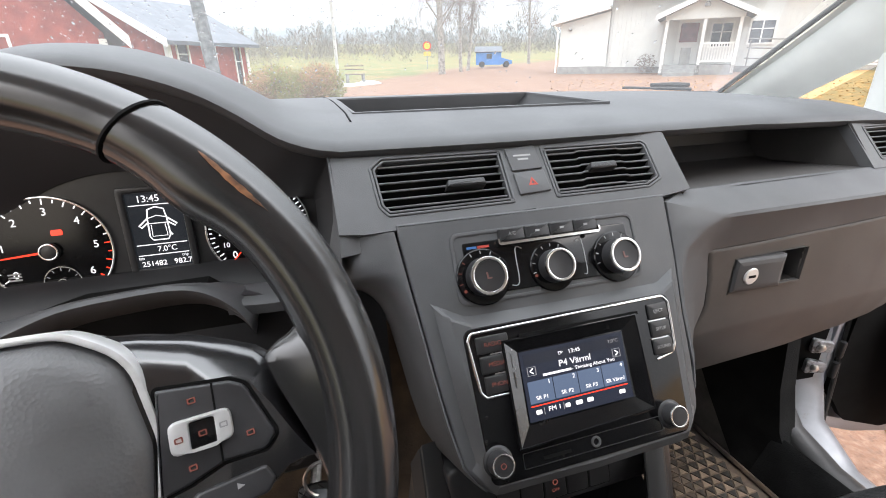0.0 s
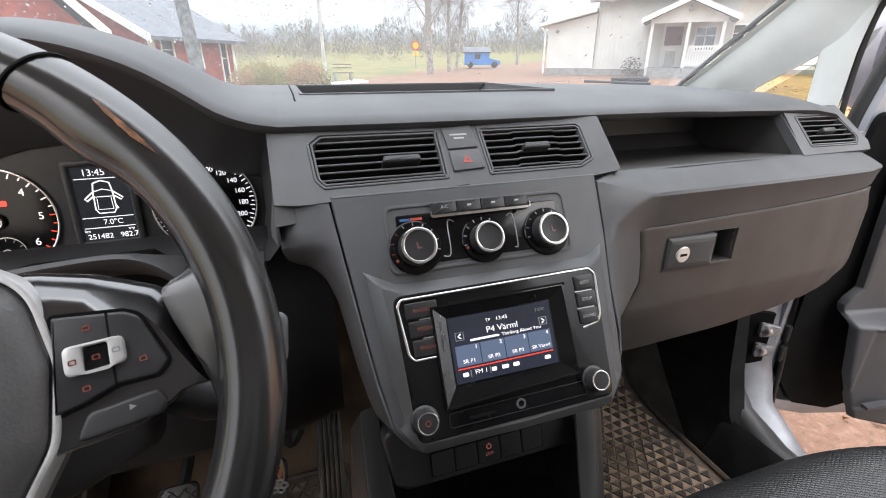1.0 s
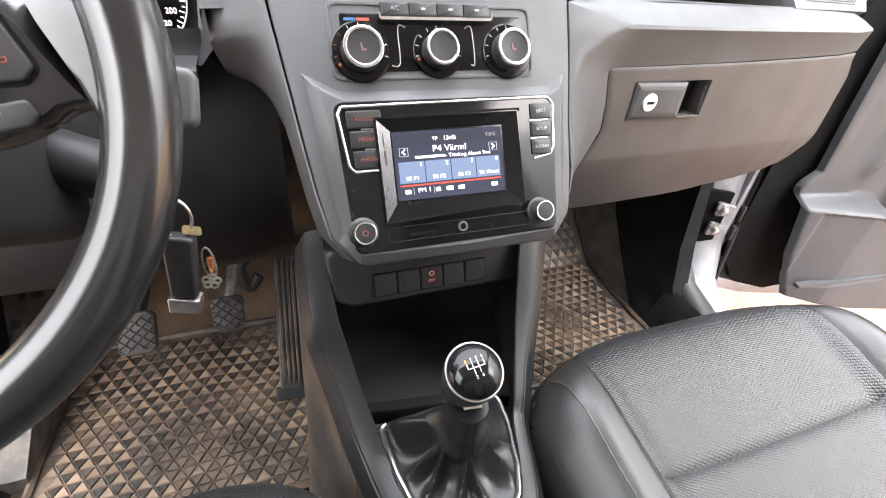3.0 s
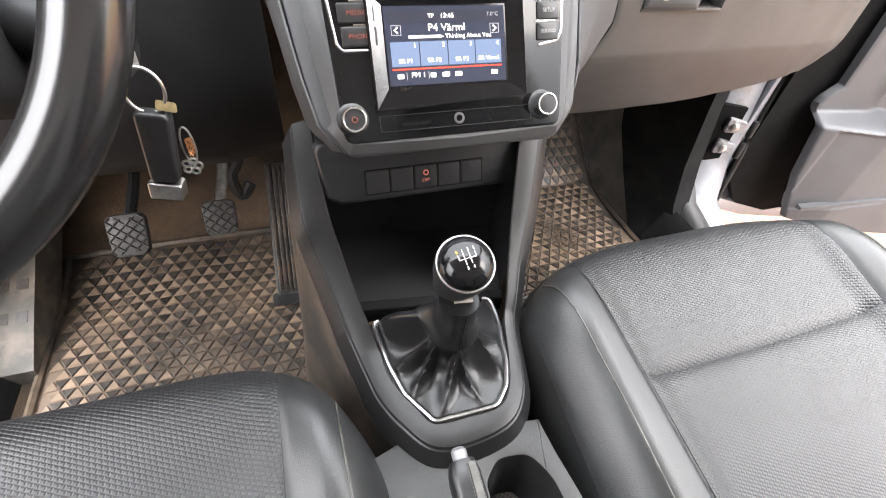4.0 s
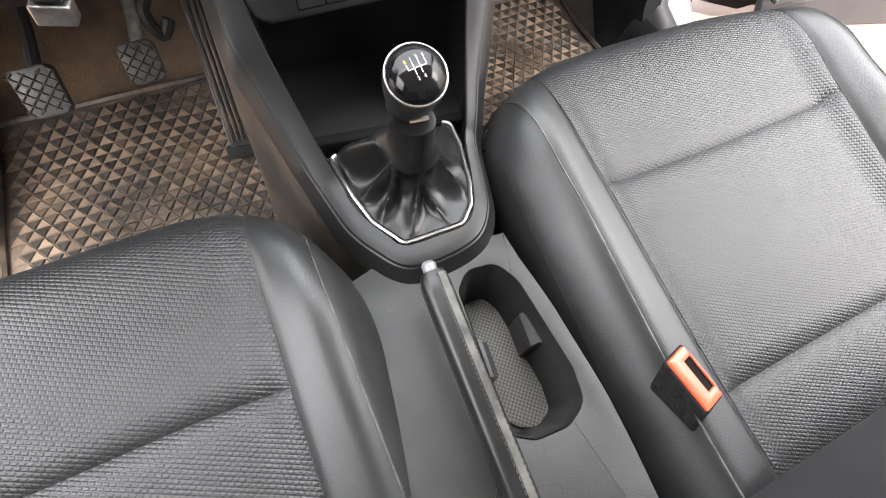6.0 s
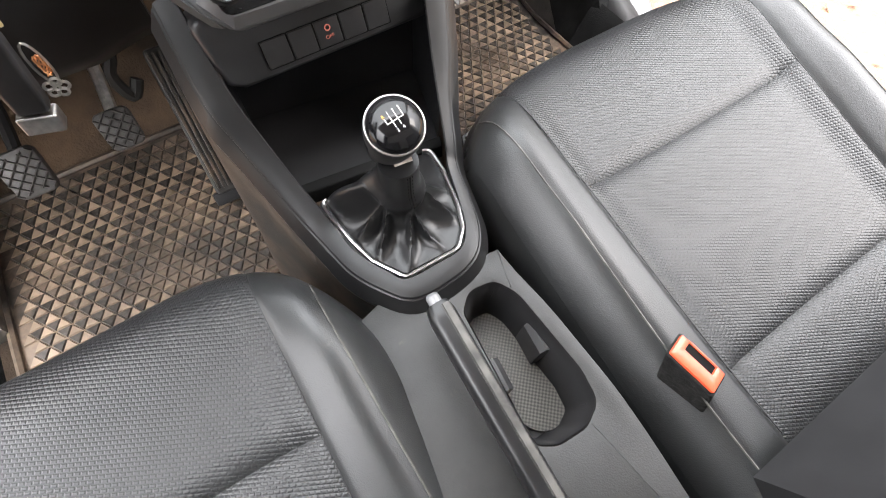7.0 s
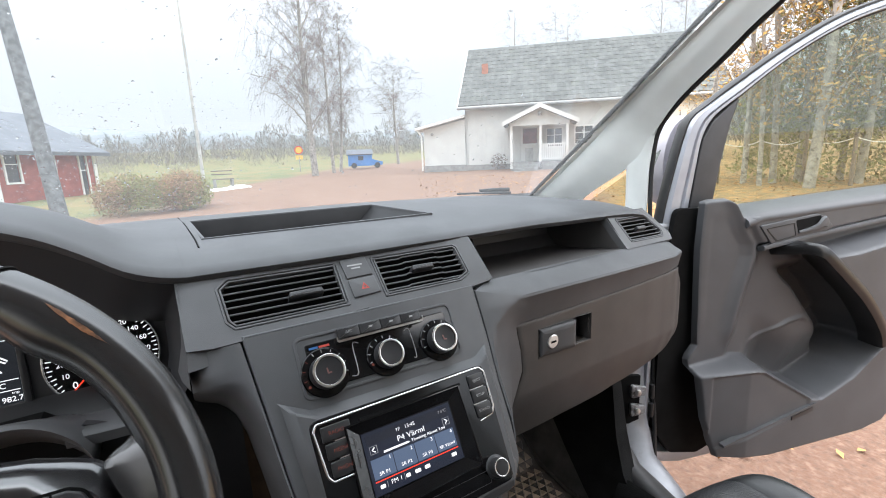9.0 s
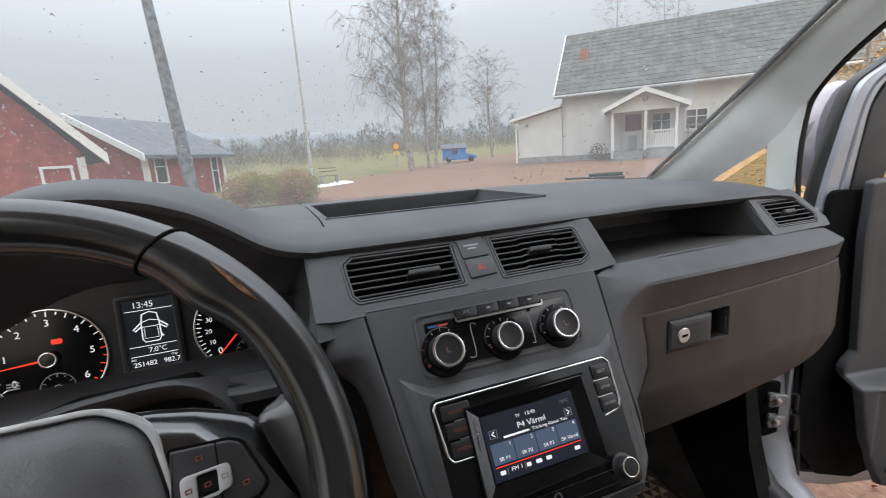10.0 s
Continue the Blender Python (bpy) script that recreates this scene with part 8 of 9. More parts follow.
# gravel round the car, brightness held down by painting its colour darker
dimmed_gravel = mixed(noise_ramp(40, (0, 0, 0), (1, 1, 1), 0.4, 0.6), noise_ramp(2.0, (0.130, 0.064, 0.038), (0.165, 0.088, 0.055)), noise_ramp(25, (0.105, 0.056, 0.036), (0.21, 0.125, 0.084)))
g1 = mixed(sep.outputs[0], mixed(sep.outputs[2], gravel, dimmed_gravel), grass)
glk.new(mixed(sep.outputs[1], g1, leafy), gb.inputs["Base Color"])
gt = gn.new("ShaderNodeTexNoise")
gt.inputs["Scale"].default_value, gt.inputs["Detail"].default_value = 45, 4
gco = gn.new("ShaderNodeTexCoord")
glk.new(gco.outputs["Object"], gt.inputs["Vector"])
gbp = gn.new("ShaderNodeBump")
gbp.inputs["Strength"].default_value, gbp.inputs["Distance"].default_value = 0.5, 0.02
glk.new(gt.outputs["Fac"], gbp.inputs["Height"])
glk.new(gbp.outputs[0], gb.inputs["Normal"])


def cover(x, y):
    """Shares of grass and of fallen leaves at a place."""
    az = math.degrees(math.atan2(x - EYE.x, y - EYE.y))
    d = math.hypot(x - EYE.x, y - EYE.y)
    s = lambda a, b, q: min(1, max(0, (q - a) / (b - a)))
    g = 0.0
    far = lerp_at([(-30, 14), (0, 15), (5, 21), (8, 24), (14, 30), (20, 40), (26, 46), (32, 60), (60, 60)], az)[0]
    g = s(far - 1.0, far + 1.0, d + 0.8 * math.sin(x * 0.9) * math.sin(y * 0.7))
    lf_ = s(49, 53, az + 2 * math.sin(d)) * s(4.5, 7.5, d + 0.6 * math.sin(x * 2)) if az < 160 else 0
    return g, lf_


bm = bmesh.new()
lay = bm.loops.layers.color.new("cover")
rad_ = [0.0] + [0.8 * 1.13 ** k for k in range(52)]
na = 180
vs = []
for r in rad_:
    vs.append([bm.verts.new((r * math.sin(2 * math.pi * k / na), r * math.cos(2 * math.pi * k / na), land(r * math.sin(2 * math.pi * k / na), r * math.cos(2 * math.pi * k / na)))) for k in range(na)] if r else [bm.verts.new((0, 0, 0))])
for i in range(len(rad_) - 1):
    for k in range(na):
        a, b = vs[i], vs[i + 1]
        f = bm.faces.new((a[0], b[(k + 1) % na], b[k]) if i == 0 else (a[k], a[(k + 1) % na], b[(k + 1) % na], b[k]))
        for lp in f.loops:
            g, l_ = cover(lp.vert.co.x, lp.vert.co.y)
            # third channel: where the gravel is painted darker, close to the car
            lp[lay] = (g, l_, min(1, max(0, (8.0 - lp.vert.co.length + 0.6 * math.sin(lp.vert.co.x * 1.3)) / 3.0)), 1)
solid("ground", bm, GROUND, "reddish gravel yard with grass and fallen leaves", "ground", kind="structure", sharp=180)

WHITEWALL = material("white_painted_boards", (0.66, 0.67, 0.65), 0.7, mottle=0.05, mottle_size=0.6, grain=0.2, grain_size=0.02)
TRIM = material("white_trim_paint", (0.80, 0.80, 0.78), 0.6, mottle=0.04, mottle_size=0.3)
TILES = material("grey_roof_tiles", (0.150, 0.152, 0.140), 0.9, spec=0.2, mottle=0.25, mottle_size=0.5, stain=(0.165, 0.172, 0.145), stain_size=0.8, stain_cut=0.55, island=0.06)
REDBRICK = material("red_painted_wall", (0.30, 0.065, 0.045), 0.85, mottle=0.2, mottle_size=0.3, grain=0.3, grain_size=0.03)
SLATE = material("dark_sheet_roof", (0.115, 0.125, 0.145), 0.6, mottle=0.15, mottle_size=0.5)
PANE = material("dark_window_pane", (0.045, 0.055, 0.06), 0.08, mottle=0.3, mottle_size=0.4)
PLINTH = material("grey_concrete", (0.30, 0.30, 0.29), 0.9, mottle=0.15, mottle_size=0.2)
BARK = material("birch_bark", (0.34, 0.32, 0.29), 0.9, mottle=0.3, mottle_size=0.12, stain=(0.05, 0.045, 0.04), stain_size=0.10, stain_cut=0.55)
TWIG = material("bare_twigs", (0.19, 0.155, 0.135), 0.9, mottle=0.25, mottle_size=0.4)
# greyed base colours carry the haze of distance for the far trees
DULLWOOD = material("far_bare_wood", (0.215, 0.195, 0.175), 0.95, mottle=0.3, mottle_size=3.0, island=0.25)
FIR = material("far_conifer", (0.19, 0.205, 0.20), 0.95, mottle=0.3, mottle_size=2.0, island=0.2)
LEAFY = material("yellow_birch_leaves", (0.40, 0.235, 0.06), 0.7, island=0.35, mottle=0.2, mottle_size=0.5)
GREENLEAF = material("faded_green_leaves", (0.185, 0.178, 0.052), 0.75, island=0.35, mottle=0.2, mottle_size=0.4)
HEDGE = material("autumn_hedge_leaves", (0.27, 0.155, 0.08), 0.8, island=0.4, mottle=0.3, mottle_size=0.4)

# ---- white house with a porch ----
AZ = radians(44.5)
HN, HT = Vector((math.sin(AZ), math.cos(AZ), 0)), Vector((math.cos(AZ), -math.sin(AZ), 0))
HZ = 0.72
HO = EYE + HN * 25
HM = Matrix(((HT.x, HN.x, 0, HO.x), (HT.y, HN.y, 0, HO.y), (0, 0, 1, HZ), (0, 0, 0, 1)))  # x along the front, y into the house, z up
house = thing("white_house", HM @ Vector((2, 4, 0)), "white wooden house with a grey tiled roof", "house")


def wall_panel(bm, x0, x1, z0, z1, y, holes, m, t=0.15):
    """A wall in the plane y, with rectangular openings cut through."""
    xs_ = sorted({x0, x1, *[h[0] for h in holes], *[h[1] for h in holes]})
    zs_ = sorted({z0, z1, *[h[2] for h in holes], *[h[3] for h in holes]})
    for a, b in zip(xs_, xs_[1:]):
        for c, d in zip(zs_, zs_[1:]):
            if any(h[0] <= a and b <= h[1] and h[2] <= c and d <= h[3] for h in holes):
                continue
            loft(bm, [[m @ Vector((x, yy, z)) for x, z in ((a, c), (b, c), (b, d), (a, d))] for yy in (y, y + t)])


WINS = [(1.98, 2.83, 1.15, 2.0), (4.6, 5.5, 1.1, 2.05), (7.0, 7.9, 1.1, 2.05)]
DOORH = (-0.80, 0.10, 0.35, 2.15)
PW = (0.55, 1.30, 1.05, 1.95)
bm = bmesh.new()
wall_panel(bm, -3.76, 9.0, 0.0, 3.55, 0, WINS + [DOORH, PW], HM)
wall_panel(bm, -3.76, 9.0, 0.0, 3.55, 8.3, [], HM)
for x in (-3.76, 8.85):
    loft(bm, [[HM @ Vector((xx, y, z)) for y, z in ((0, 0), (8.4, 0), (8.4, 3.55), (4.2, 6.95), (0, 3.55))] for xx in (x, x + 0.15)])
part("wall", bm, WHITEWALL, house, "white vertical board walls", smooth=False)
bm = bmesh.new()
for k in range(64):
    x = -3.70 + k * 0.2
    if any(h[0] - 0.05 < x < h[1] + 0.05 for h in WINS + [DOORH, PW]):
        continue
    box(bm, x, -0.022, 0.25, x + 0.05, 0.0, 3.5, HM)
part("board_battens", bm, WHITEWALL, house, smooth=False)
bm = bmesh.new()
box(bm, -3.80, -0.03, -0.6, 9.0, 0.1, 0.24, HM)
part("plinth", bm, PLINTH, house, smooth=False)
for sgn in (0, 1):
    bm = bmesh.new()
    y0, y1 = (-0.45, 4.2) if not sgn else (8.85, 4.2)
    z0, z1 = 3.30, 7.06
    loft(bm, [[HM @ Vector((x, y, z)) for y, z in ((y0, z0), (y1, z1), (y1, z1 - 0.14), (y0, z0 - 0.14))] for x in (-4.10, 9.3)])
    part("roof", bm, TILES, house, smooth=False)
    if not sgn:
        bm = bmesh.new()
        rr = random.Random(3)
        nrow = 15
        for i in range(nrow):
            for j in range(44):
                t0, t1 = i / nrow, (i + 1.12) / nrow
                x0 = -4.12 + j * 0.305
                lift = 0.022 + 0.006 * rr.random()
                p = lambda x, t, h: HM @ Vector((x, y0 + (y1 - y0) * t - 0.6 * h, z0 + (z1 - z0) * t + 0.8 * h))
                q = [p(x0, t0, lift), p(x0 + 0.15, t0, lift + 0.03), p(x0 + 0.30, t0, lift), p(x0 + 0.30, min(t1, 1), 0.012), p(x0 + 0.15, min(t1, 1), 0.03), p(x0, min(t1, 1), 0.012)]
                v = [bm.verts.new(c) for c in q]
                bm.faces.new((v[0], v[1], v[4], v[5]))
                bm.faces.new((v[1], v[2], v[3], v[4]))
                w_ = [bm.verts.new(p(x0 + a, t0, -0.005)) for a in (0, 0.15, 0.30)]
                bm.faces.new((v[0], v[1], w_[1], w_[0]))
                bm.faces.new((v[1], v[2], w_[2], w_[1]))
        tagged(part("roof_tiles", bm, TILES, house, "rows of weathered grey roof tiles", smooth=False), kind="stuff")
bm = bmesh.new()
for x in (-4.12, 9.22):
    loft(bm, [[HM @ Vector((xx, y, z)) for y, z in ((-0.47, 3.33), (4.2, 7.12), (4.2, 6.90), (-0.47, 3.10))] for xx in (x, x + 0.06)])
part("barge_board", bm, TRIM, house, smooth=False)
bm = bmesh.new()
box(bm, -4.10, -0.48, 3.12, 9.25, -0.42, 3.28, HM)
part("fascia_board", bm, TRIM, house, smooth=False)
bm = bmesh.new()
tube(bm, [HM @ Vector((-4.1, -0.53, 3.17)), HM @ Vector((9.2, -0.53, 3.17))], 0.06, 6)
part("gutter", bm, PLINTH, house)
bm = bmesh.new()
box(bm, -3.02, 1.9, 4.9, -2.68, 2.2, 5.78, HM)
part("chimney", bm, material("orange_brick", (0.45, 0.17, 0.10), 0.9, mottle=0.25, mottle_size=0.15), house, "orange brick chimney stump", smooth=False)


def window(parent, m, x0, x1, z0, z1, y=0.0, mid=True, cols_=2):
    """A framed window set into an opening."""
    b = bmesh.new()
    t = 0.07
    for a, c, d, e in ((x0 - t, x1 + t, z1, z1 + t), (x0 - t, x1 + t, z0 - t, z0), (x0 - t, x0, z0, z1), (x1, x1 + t, z0, z1)):
        box(b, a, y - 0.05, d, c, y + 0.02, e, m)
    w = part("window", b, TRIM, parent, "white framed window", smooth=False)
    b = bmesh.new()
    n_ = cols_
    for k in range(1, n_):
        x = x0 + (x1 - x0) * k / n_
        box(b, x - 0.025, y - 0.02, z0, x + 0.025, y + 0.04, z1, m)
    if mid:
        box(b, x0, y - 0.02, z0 + (z1 - z0) * 0.62, x1, y + 0.035, z0 + (z1 - z0) * 0.62 + 0.035, m)
    if len(b.verts):
        part("glazing_bar", b, TRIM, w, smooth=False)
    else:
        b.free()
    for k in range(n_):
        b = bmesh.new()
        a, c = x0 + (x1 - x0) * k / n_, x0 + (x1 - x0) * (k + 1) / n_
        box(b, a, y + 0.05, z0, c - 0.002, y + 0.06, z1, m)
        part("pane", b, PANE, w, smooth=False)
    return w


for w in WINS:
    window(house, HM, *w)
window(house, HM, *PW)
bm = bmesh.new()
box(bm, DOORH[0], 0.02, DOORH[2], DOORH[1], 0.08, DOORH[3], HM)
hd = part("front_door", bm, TRIM, house, "white front door with a dark red pane", smooth=False)
bm = bmesh.new()
box(bm, DOORH[0] + 0.10, 0.0, 1.25, DOORH[1] - 0.08, 0.03, 2.02, HM)
part("door_pane", bm, material("dark_red_pane", (0.17, 0.05, 0.05), 0.3, mottle=0.3, mottle_size=0.2), hd, smooth=False)
# porch
porch = thing("porch", HM @ Vector((0.17, -1, 0)), "white gabled porch with posts, rail and steps", "porch")
PX = [(-1.20), (0.20), (1.46)]
for x in PX:
    bm = bmesh.new()
    box(bm, x - 0.06, -2.0, 0.0, x + 0.06, -1.88, 2.2, HM)
    part("post", bm, TRIM, porch, smooth=False)
bm = bmesh.new()
box(bm, -1.25, -2.0, -0.5, 1.52, -0.03, 0.32, HM)
part("porch_floor", bm, PLINTH, porch, smooth=False)
bm = bmesh.new()
for z in (0.42, 1.10):
    box(bm, 0.26, -1.97, z, 1.40, -1.91, z + 0.07, HM)
part("rail", bm, TRIM, porch, smooth=False)
for k in range(11):
    bm = bmesh.new()
    x = 0.31 + k * 0.10
    box(bm, x, -1.955, 0.45, x + 0.05, -1.925, 1.12, HM)
    part("baluster", bm, TRIM, porch, smooth=False)
for k in range(3):
    bm = bmesh.new()
    box(bm, -1.05, -2.9 + k * 0.3, -0.6, 0.10, -2.0, -0.10 + k * 0.14, HM)
    part("step", bm, PLINTH, porch, smooth=False)
for sx in (-1, 1):
    bm = bmesh.new()
    loft(bm, [[HM @ Vector((0.17 + sx * a, y, z)) for a, z in ((1.78, 2.22), (0, 3.02), (0, 2.90), (1.78, 2.10))] for y in (-2.3, 0.0)])
    part("porch_roof", bm, TILES, porch, smooth=False)
    bm = bmesh.new()
    loft(bm, [[HM @ Vector((0.17 + sx * a, y, z)) for a, z in ((1.80, 2.24), (0, 3.05), (0, 2.84), (1.80, 2.04))] for y in (-2.36, -2.30)])
    part("gable_board", bm, TRIM, porch, smooth=False)
bm = bmesh.new()
loft(bm, [[HM @ Vector((0.17 + x, y, z)) for x, z in ((-1.4, 2.20), (1.4, 2.20), (0, 2.85))] for y in (-2.0, -1.9)])
box(bm, -1.28, -2.02, 2.05, 1.56, -1.86, 2.22, HM)
part("gable_wall", bm, WHITEWALL, porch, smooth=False)
bm = bmesh.new()
lathe(bm, [(0.09, 0), (0.10, 0.12), (0.05, 0.18)], HM @ Matrix.Translation((0.17, -2.12, 2.48)), 12)
part("porch_lamp", bm, PLINTH, porch)
bm = bmesh.new()
box(bm, -0.55, -1.2, 0.32, -0.15, -0.8, 1.0, HM)
solid("porch_bin", bm, PLINTH, "grey bin standing in the porch", "bin", smooth=False)
# annex
annex = thing("annex", HM @ Vector((-4.9, 2, 0)), "low white lean-to annex with a grey roof", "annex")
bm = bmesh.new()
loft(bm, [[HM @ Vector((x, y, z)) for y in (0.02, 4.5) for z in ()] or [HM @ Vector((x, 0.02, -0.3)), HM @ Vector((x, 4.5, -0.3)), HM @ Vector((x, 4.5, zt_)), HM @ Vector((x, 0.02, zt_))] for x, zt_ in ((-6.1, 2.22), (-3.78, 2.70))])
part("wall", bm, WHITEWALL, annex, smooth=False)
bm = bmesh.new()
loft(bm, [[HM @ Vector((x, -0.35, z)), HM @ Vector((x, 4.8, z)), HM @ Vector((x, 4.8, z + 0.14)), HM @ Vector((x, -0.35, z + 0.14))] for x, z in ((-6.5, 2.18), (-3.78, 2.76))])
part("roof", bm, TRIM, annex, smooth=False)
bm = bmesh.new()
box(bm, -6.14, -0.02, -0.6, -3.8, 0.1, 0.28, HM)
part("plinth", bm, PLINTH, annex, smooth=False)
bm = bmesh.new()
tube(bm, [HM @ Vector((-6.35, -0.28, 2.15)), HM @ Vector((-6.2, -0.12, 1.9)), HM @ Vector((-6.2, -0.12, 0))], 0.045, 6)
part("downpipe", bm, TRIM, annex)
bm = bmesh.new()
lathe(bm, [(0.05, 0), (0.09, 0.06), (0.05, 0.14)], HM @ Matrix.Translation((-5.6, -0.1, 1.9)), 10)
part("wall_lamp", bm, PLINTH, annex)
# bush at the house corner
rnd = random.Random(11)


def leaf_cloud(bm, c, rx, ry, rz, n, size, rng, flat=0.5):
    for _ in range(n):
        while True:
            p = Vector((rng.uniform(-1, 1), rng.uniform(-1, 1), rng.uniform(-1, 1)))
            if 0.25 < p.length < 1:
                break
        q = c + Vector((p.x * rx, p.y * ry, p.z * rz))
        a = Vector((rng.gauss(0, 1), rng.gauss(0, 1), rng.gauss(0, 1))).normalized()
        b = a.orthogonal().normalized()
        s = size * rng.uniform(0.6, 1.4)
        v = [bm.verts.new(q + a * s), bm.verts.new(q + b * s * flat), bm.verts.new(q - a * s), bm.verts.new(q - b * s * flat)]
        bm.faces.new(v)


def branchy(base, height, spread, rng, trunk_r, droop=0.0, lean=(0, 0), start=0.25, limbs=26, twigs=9, depth2=7):
    """Trunk, limbs and hanging twigs of a bare tree, as two meshes of tapered bars."""
    tb, wb = bmesh.new(), bmesh.new()
    pts = [base + Vector((lean[0] * t + 0.12 * math.sin(5 * t + base.x), lean[1] * t + 0.10 * math.sin(4 * t + base.y), height * t - 0.1)) for t in [k / 10 for k in range(11)]]
    tube(tb, pts, [trunk_r * (1 - 0.92 * k / 10) + 0.006 for k in range(11)], 8)
    ends = []
    for i in range(limbs):
        t = start + (0.97 - start) * (i + rng.random()) / limbs
        k = min(9, int(t * 10))
        p = pts[k].lerp(pts[k + 1], t * 10 - k)
        a = rng.uniform(0, 2 * math.pi)
        ln = spread * (0.80 - 0.52 * abs((t - start) / (1 - start) - 0.25)) * rng.uniform(0.55, 1.05)
        out = Vector((math.cos(a), math.sin(a), 0))
        q = [p + out * ln * s + Vector((0, 0, ln * (1.75 * s - 0.62 * s * s * (1 + 0.7 * droop)))) + Vector((rng.uniform(-1, 1), rng.uniform(-1, 1), rng.uniform(-1, 1))) * 0.05 * ln for s in (0, 0.3, 0.6, 1.0)]
        r = trunk_r * (1 - 0.8 * t) * 0.30
        tube(tb, q, [r, r * 0.7, r * 0.45, r * 0.2], 5)
        for j in range(twigs):
            s = rng.uniform(0.2, 1)
            m = min(2, int(s * 3))
            c = q[m].lerp(q[m + 1], s * 3 - m)
            d = Vector((rng.gauss(0, 1), rng.gauss(0, 1), rng.gauss(0.15, 0.6))).normalized()
            tl_ = ln * rng.uniform(0.22, 0.5)
            e = [c, c + d * tl_ * 0.5, c + d * tl_ + Vector((0, 0, -droop * tl_ * 0.8))]
            tube(wb, e, [r * 0.22 + 0.004, r * 0.15 + 0.003, 0.0025], 3)
            ends.append(e[2])
            for _ in range(depth2):
                f = e[1].lerp(e[2], rng.random())
                g = Vector((rng.gauss(0, 1), rng.gauss(0, 1), rng.gauss(-0.5 * droop, 0.6))).normalized() * tl_ * rng.uniform(0.3, 0.6)
                tube(wb, [f, f + g * 0.6, f + g + Vector((0, 0, -droop * tl_ * 0.35))], [0.0048, 0.004, 0.002], 3)
    return tb, wb, ends


def bare_tree(name, at_, label, **k):
    t = thing(name, at_, label, "tree", "bare yard trees")
    tb, wb, ends = branchy(at_, **k)
    part("trunk", tb, BARK, t, "pale flaking birch trunk and limbs", sharp=80)
    tagged(part("crown", wb, TWIG, t, "fine bare twigs", sharp=80), kind="stuff")
    return t, ends


bare_tree("birch_tree", at(17.3, 30), "tall bare birch with hanging twigs beside the yard", height=14.0, spread=4.3, rng=random.Random(1), trunk_r=0.22, droop=0.9, limbs=46, twigs=15, depth2=9, start=0.18)
bare_tree("birch_tree", at(19.8, 33), "slim bare birch behind the tall one", height=11.5, spread=3.3, rng=random.Random(2), trunk_r=0.13, droop=0.6, limbs=34, twigs=12, depth2=8, lean=(-0.4, 0), start=0.2)
bare_tree("birch_tree", at(20.6, 34), "slim bare birch behind the tall one", height=11.0, spread=3.4, rng=random.Random(3), trunk_r=0.12, droop=0.6, limbs=34, twigs=12, depth2=8, lean=(0.7, 0.2), start=0.2)
bare_tree("bare_tree", at(27.4, 45), "spreading bare tree at the edge of the field", height=8.6, spread=4.2, rng=random.Random(4), trunk_r=0.15, droop=0.1, limbs=34, twigs=12, depth2=8, start=0.2)
for az, d, h in ((42.1, 58, 15.2), (46.7, 60, 15.3), (48.0, 62, 15.0), (57.5, 50, 14.2), (60.0, 50, 15.5), (62.5, 52, 16.5)):
    bare_tree("bare_tree", at(az, d), "bare tree top rising behind the white house", height=h + 1.5, spread=4.2, rng=random.Random(int(az * 10)), trunk_r=0.11, droop=0.1, limbs=24, twigs=9, depth2=6, start=0.4)
bm = bmesh.new()
leaf_cloud(bm, HM @ Vector((-1.9, -0.7, 0.35)), 0.5, 0.4, 0.45, 260, 0.06, rnd)
tagged(solid("house_bush", bm, TWIG, "small bare shrub beside the porch", "shrub", smooth=False), kind="stuff")

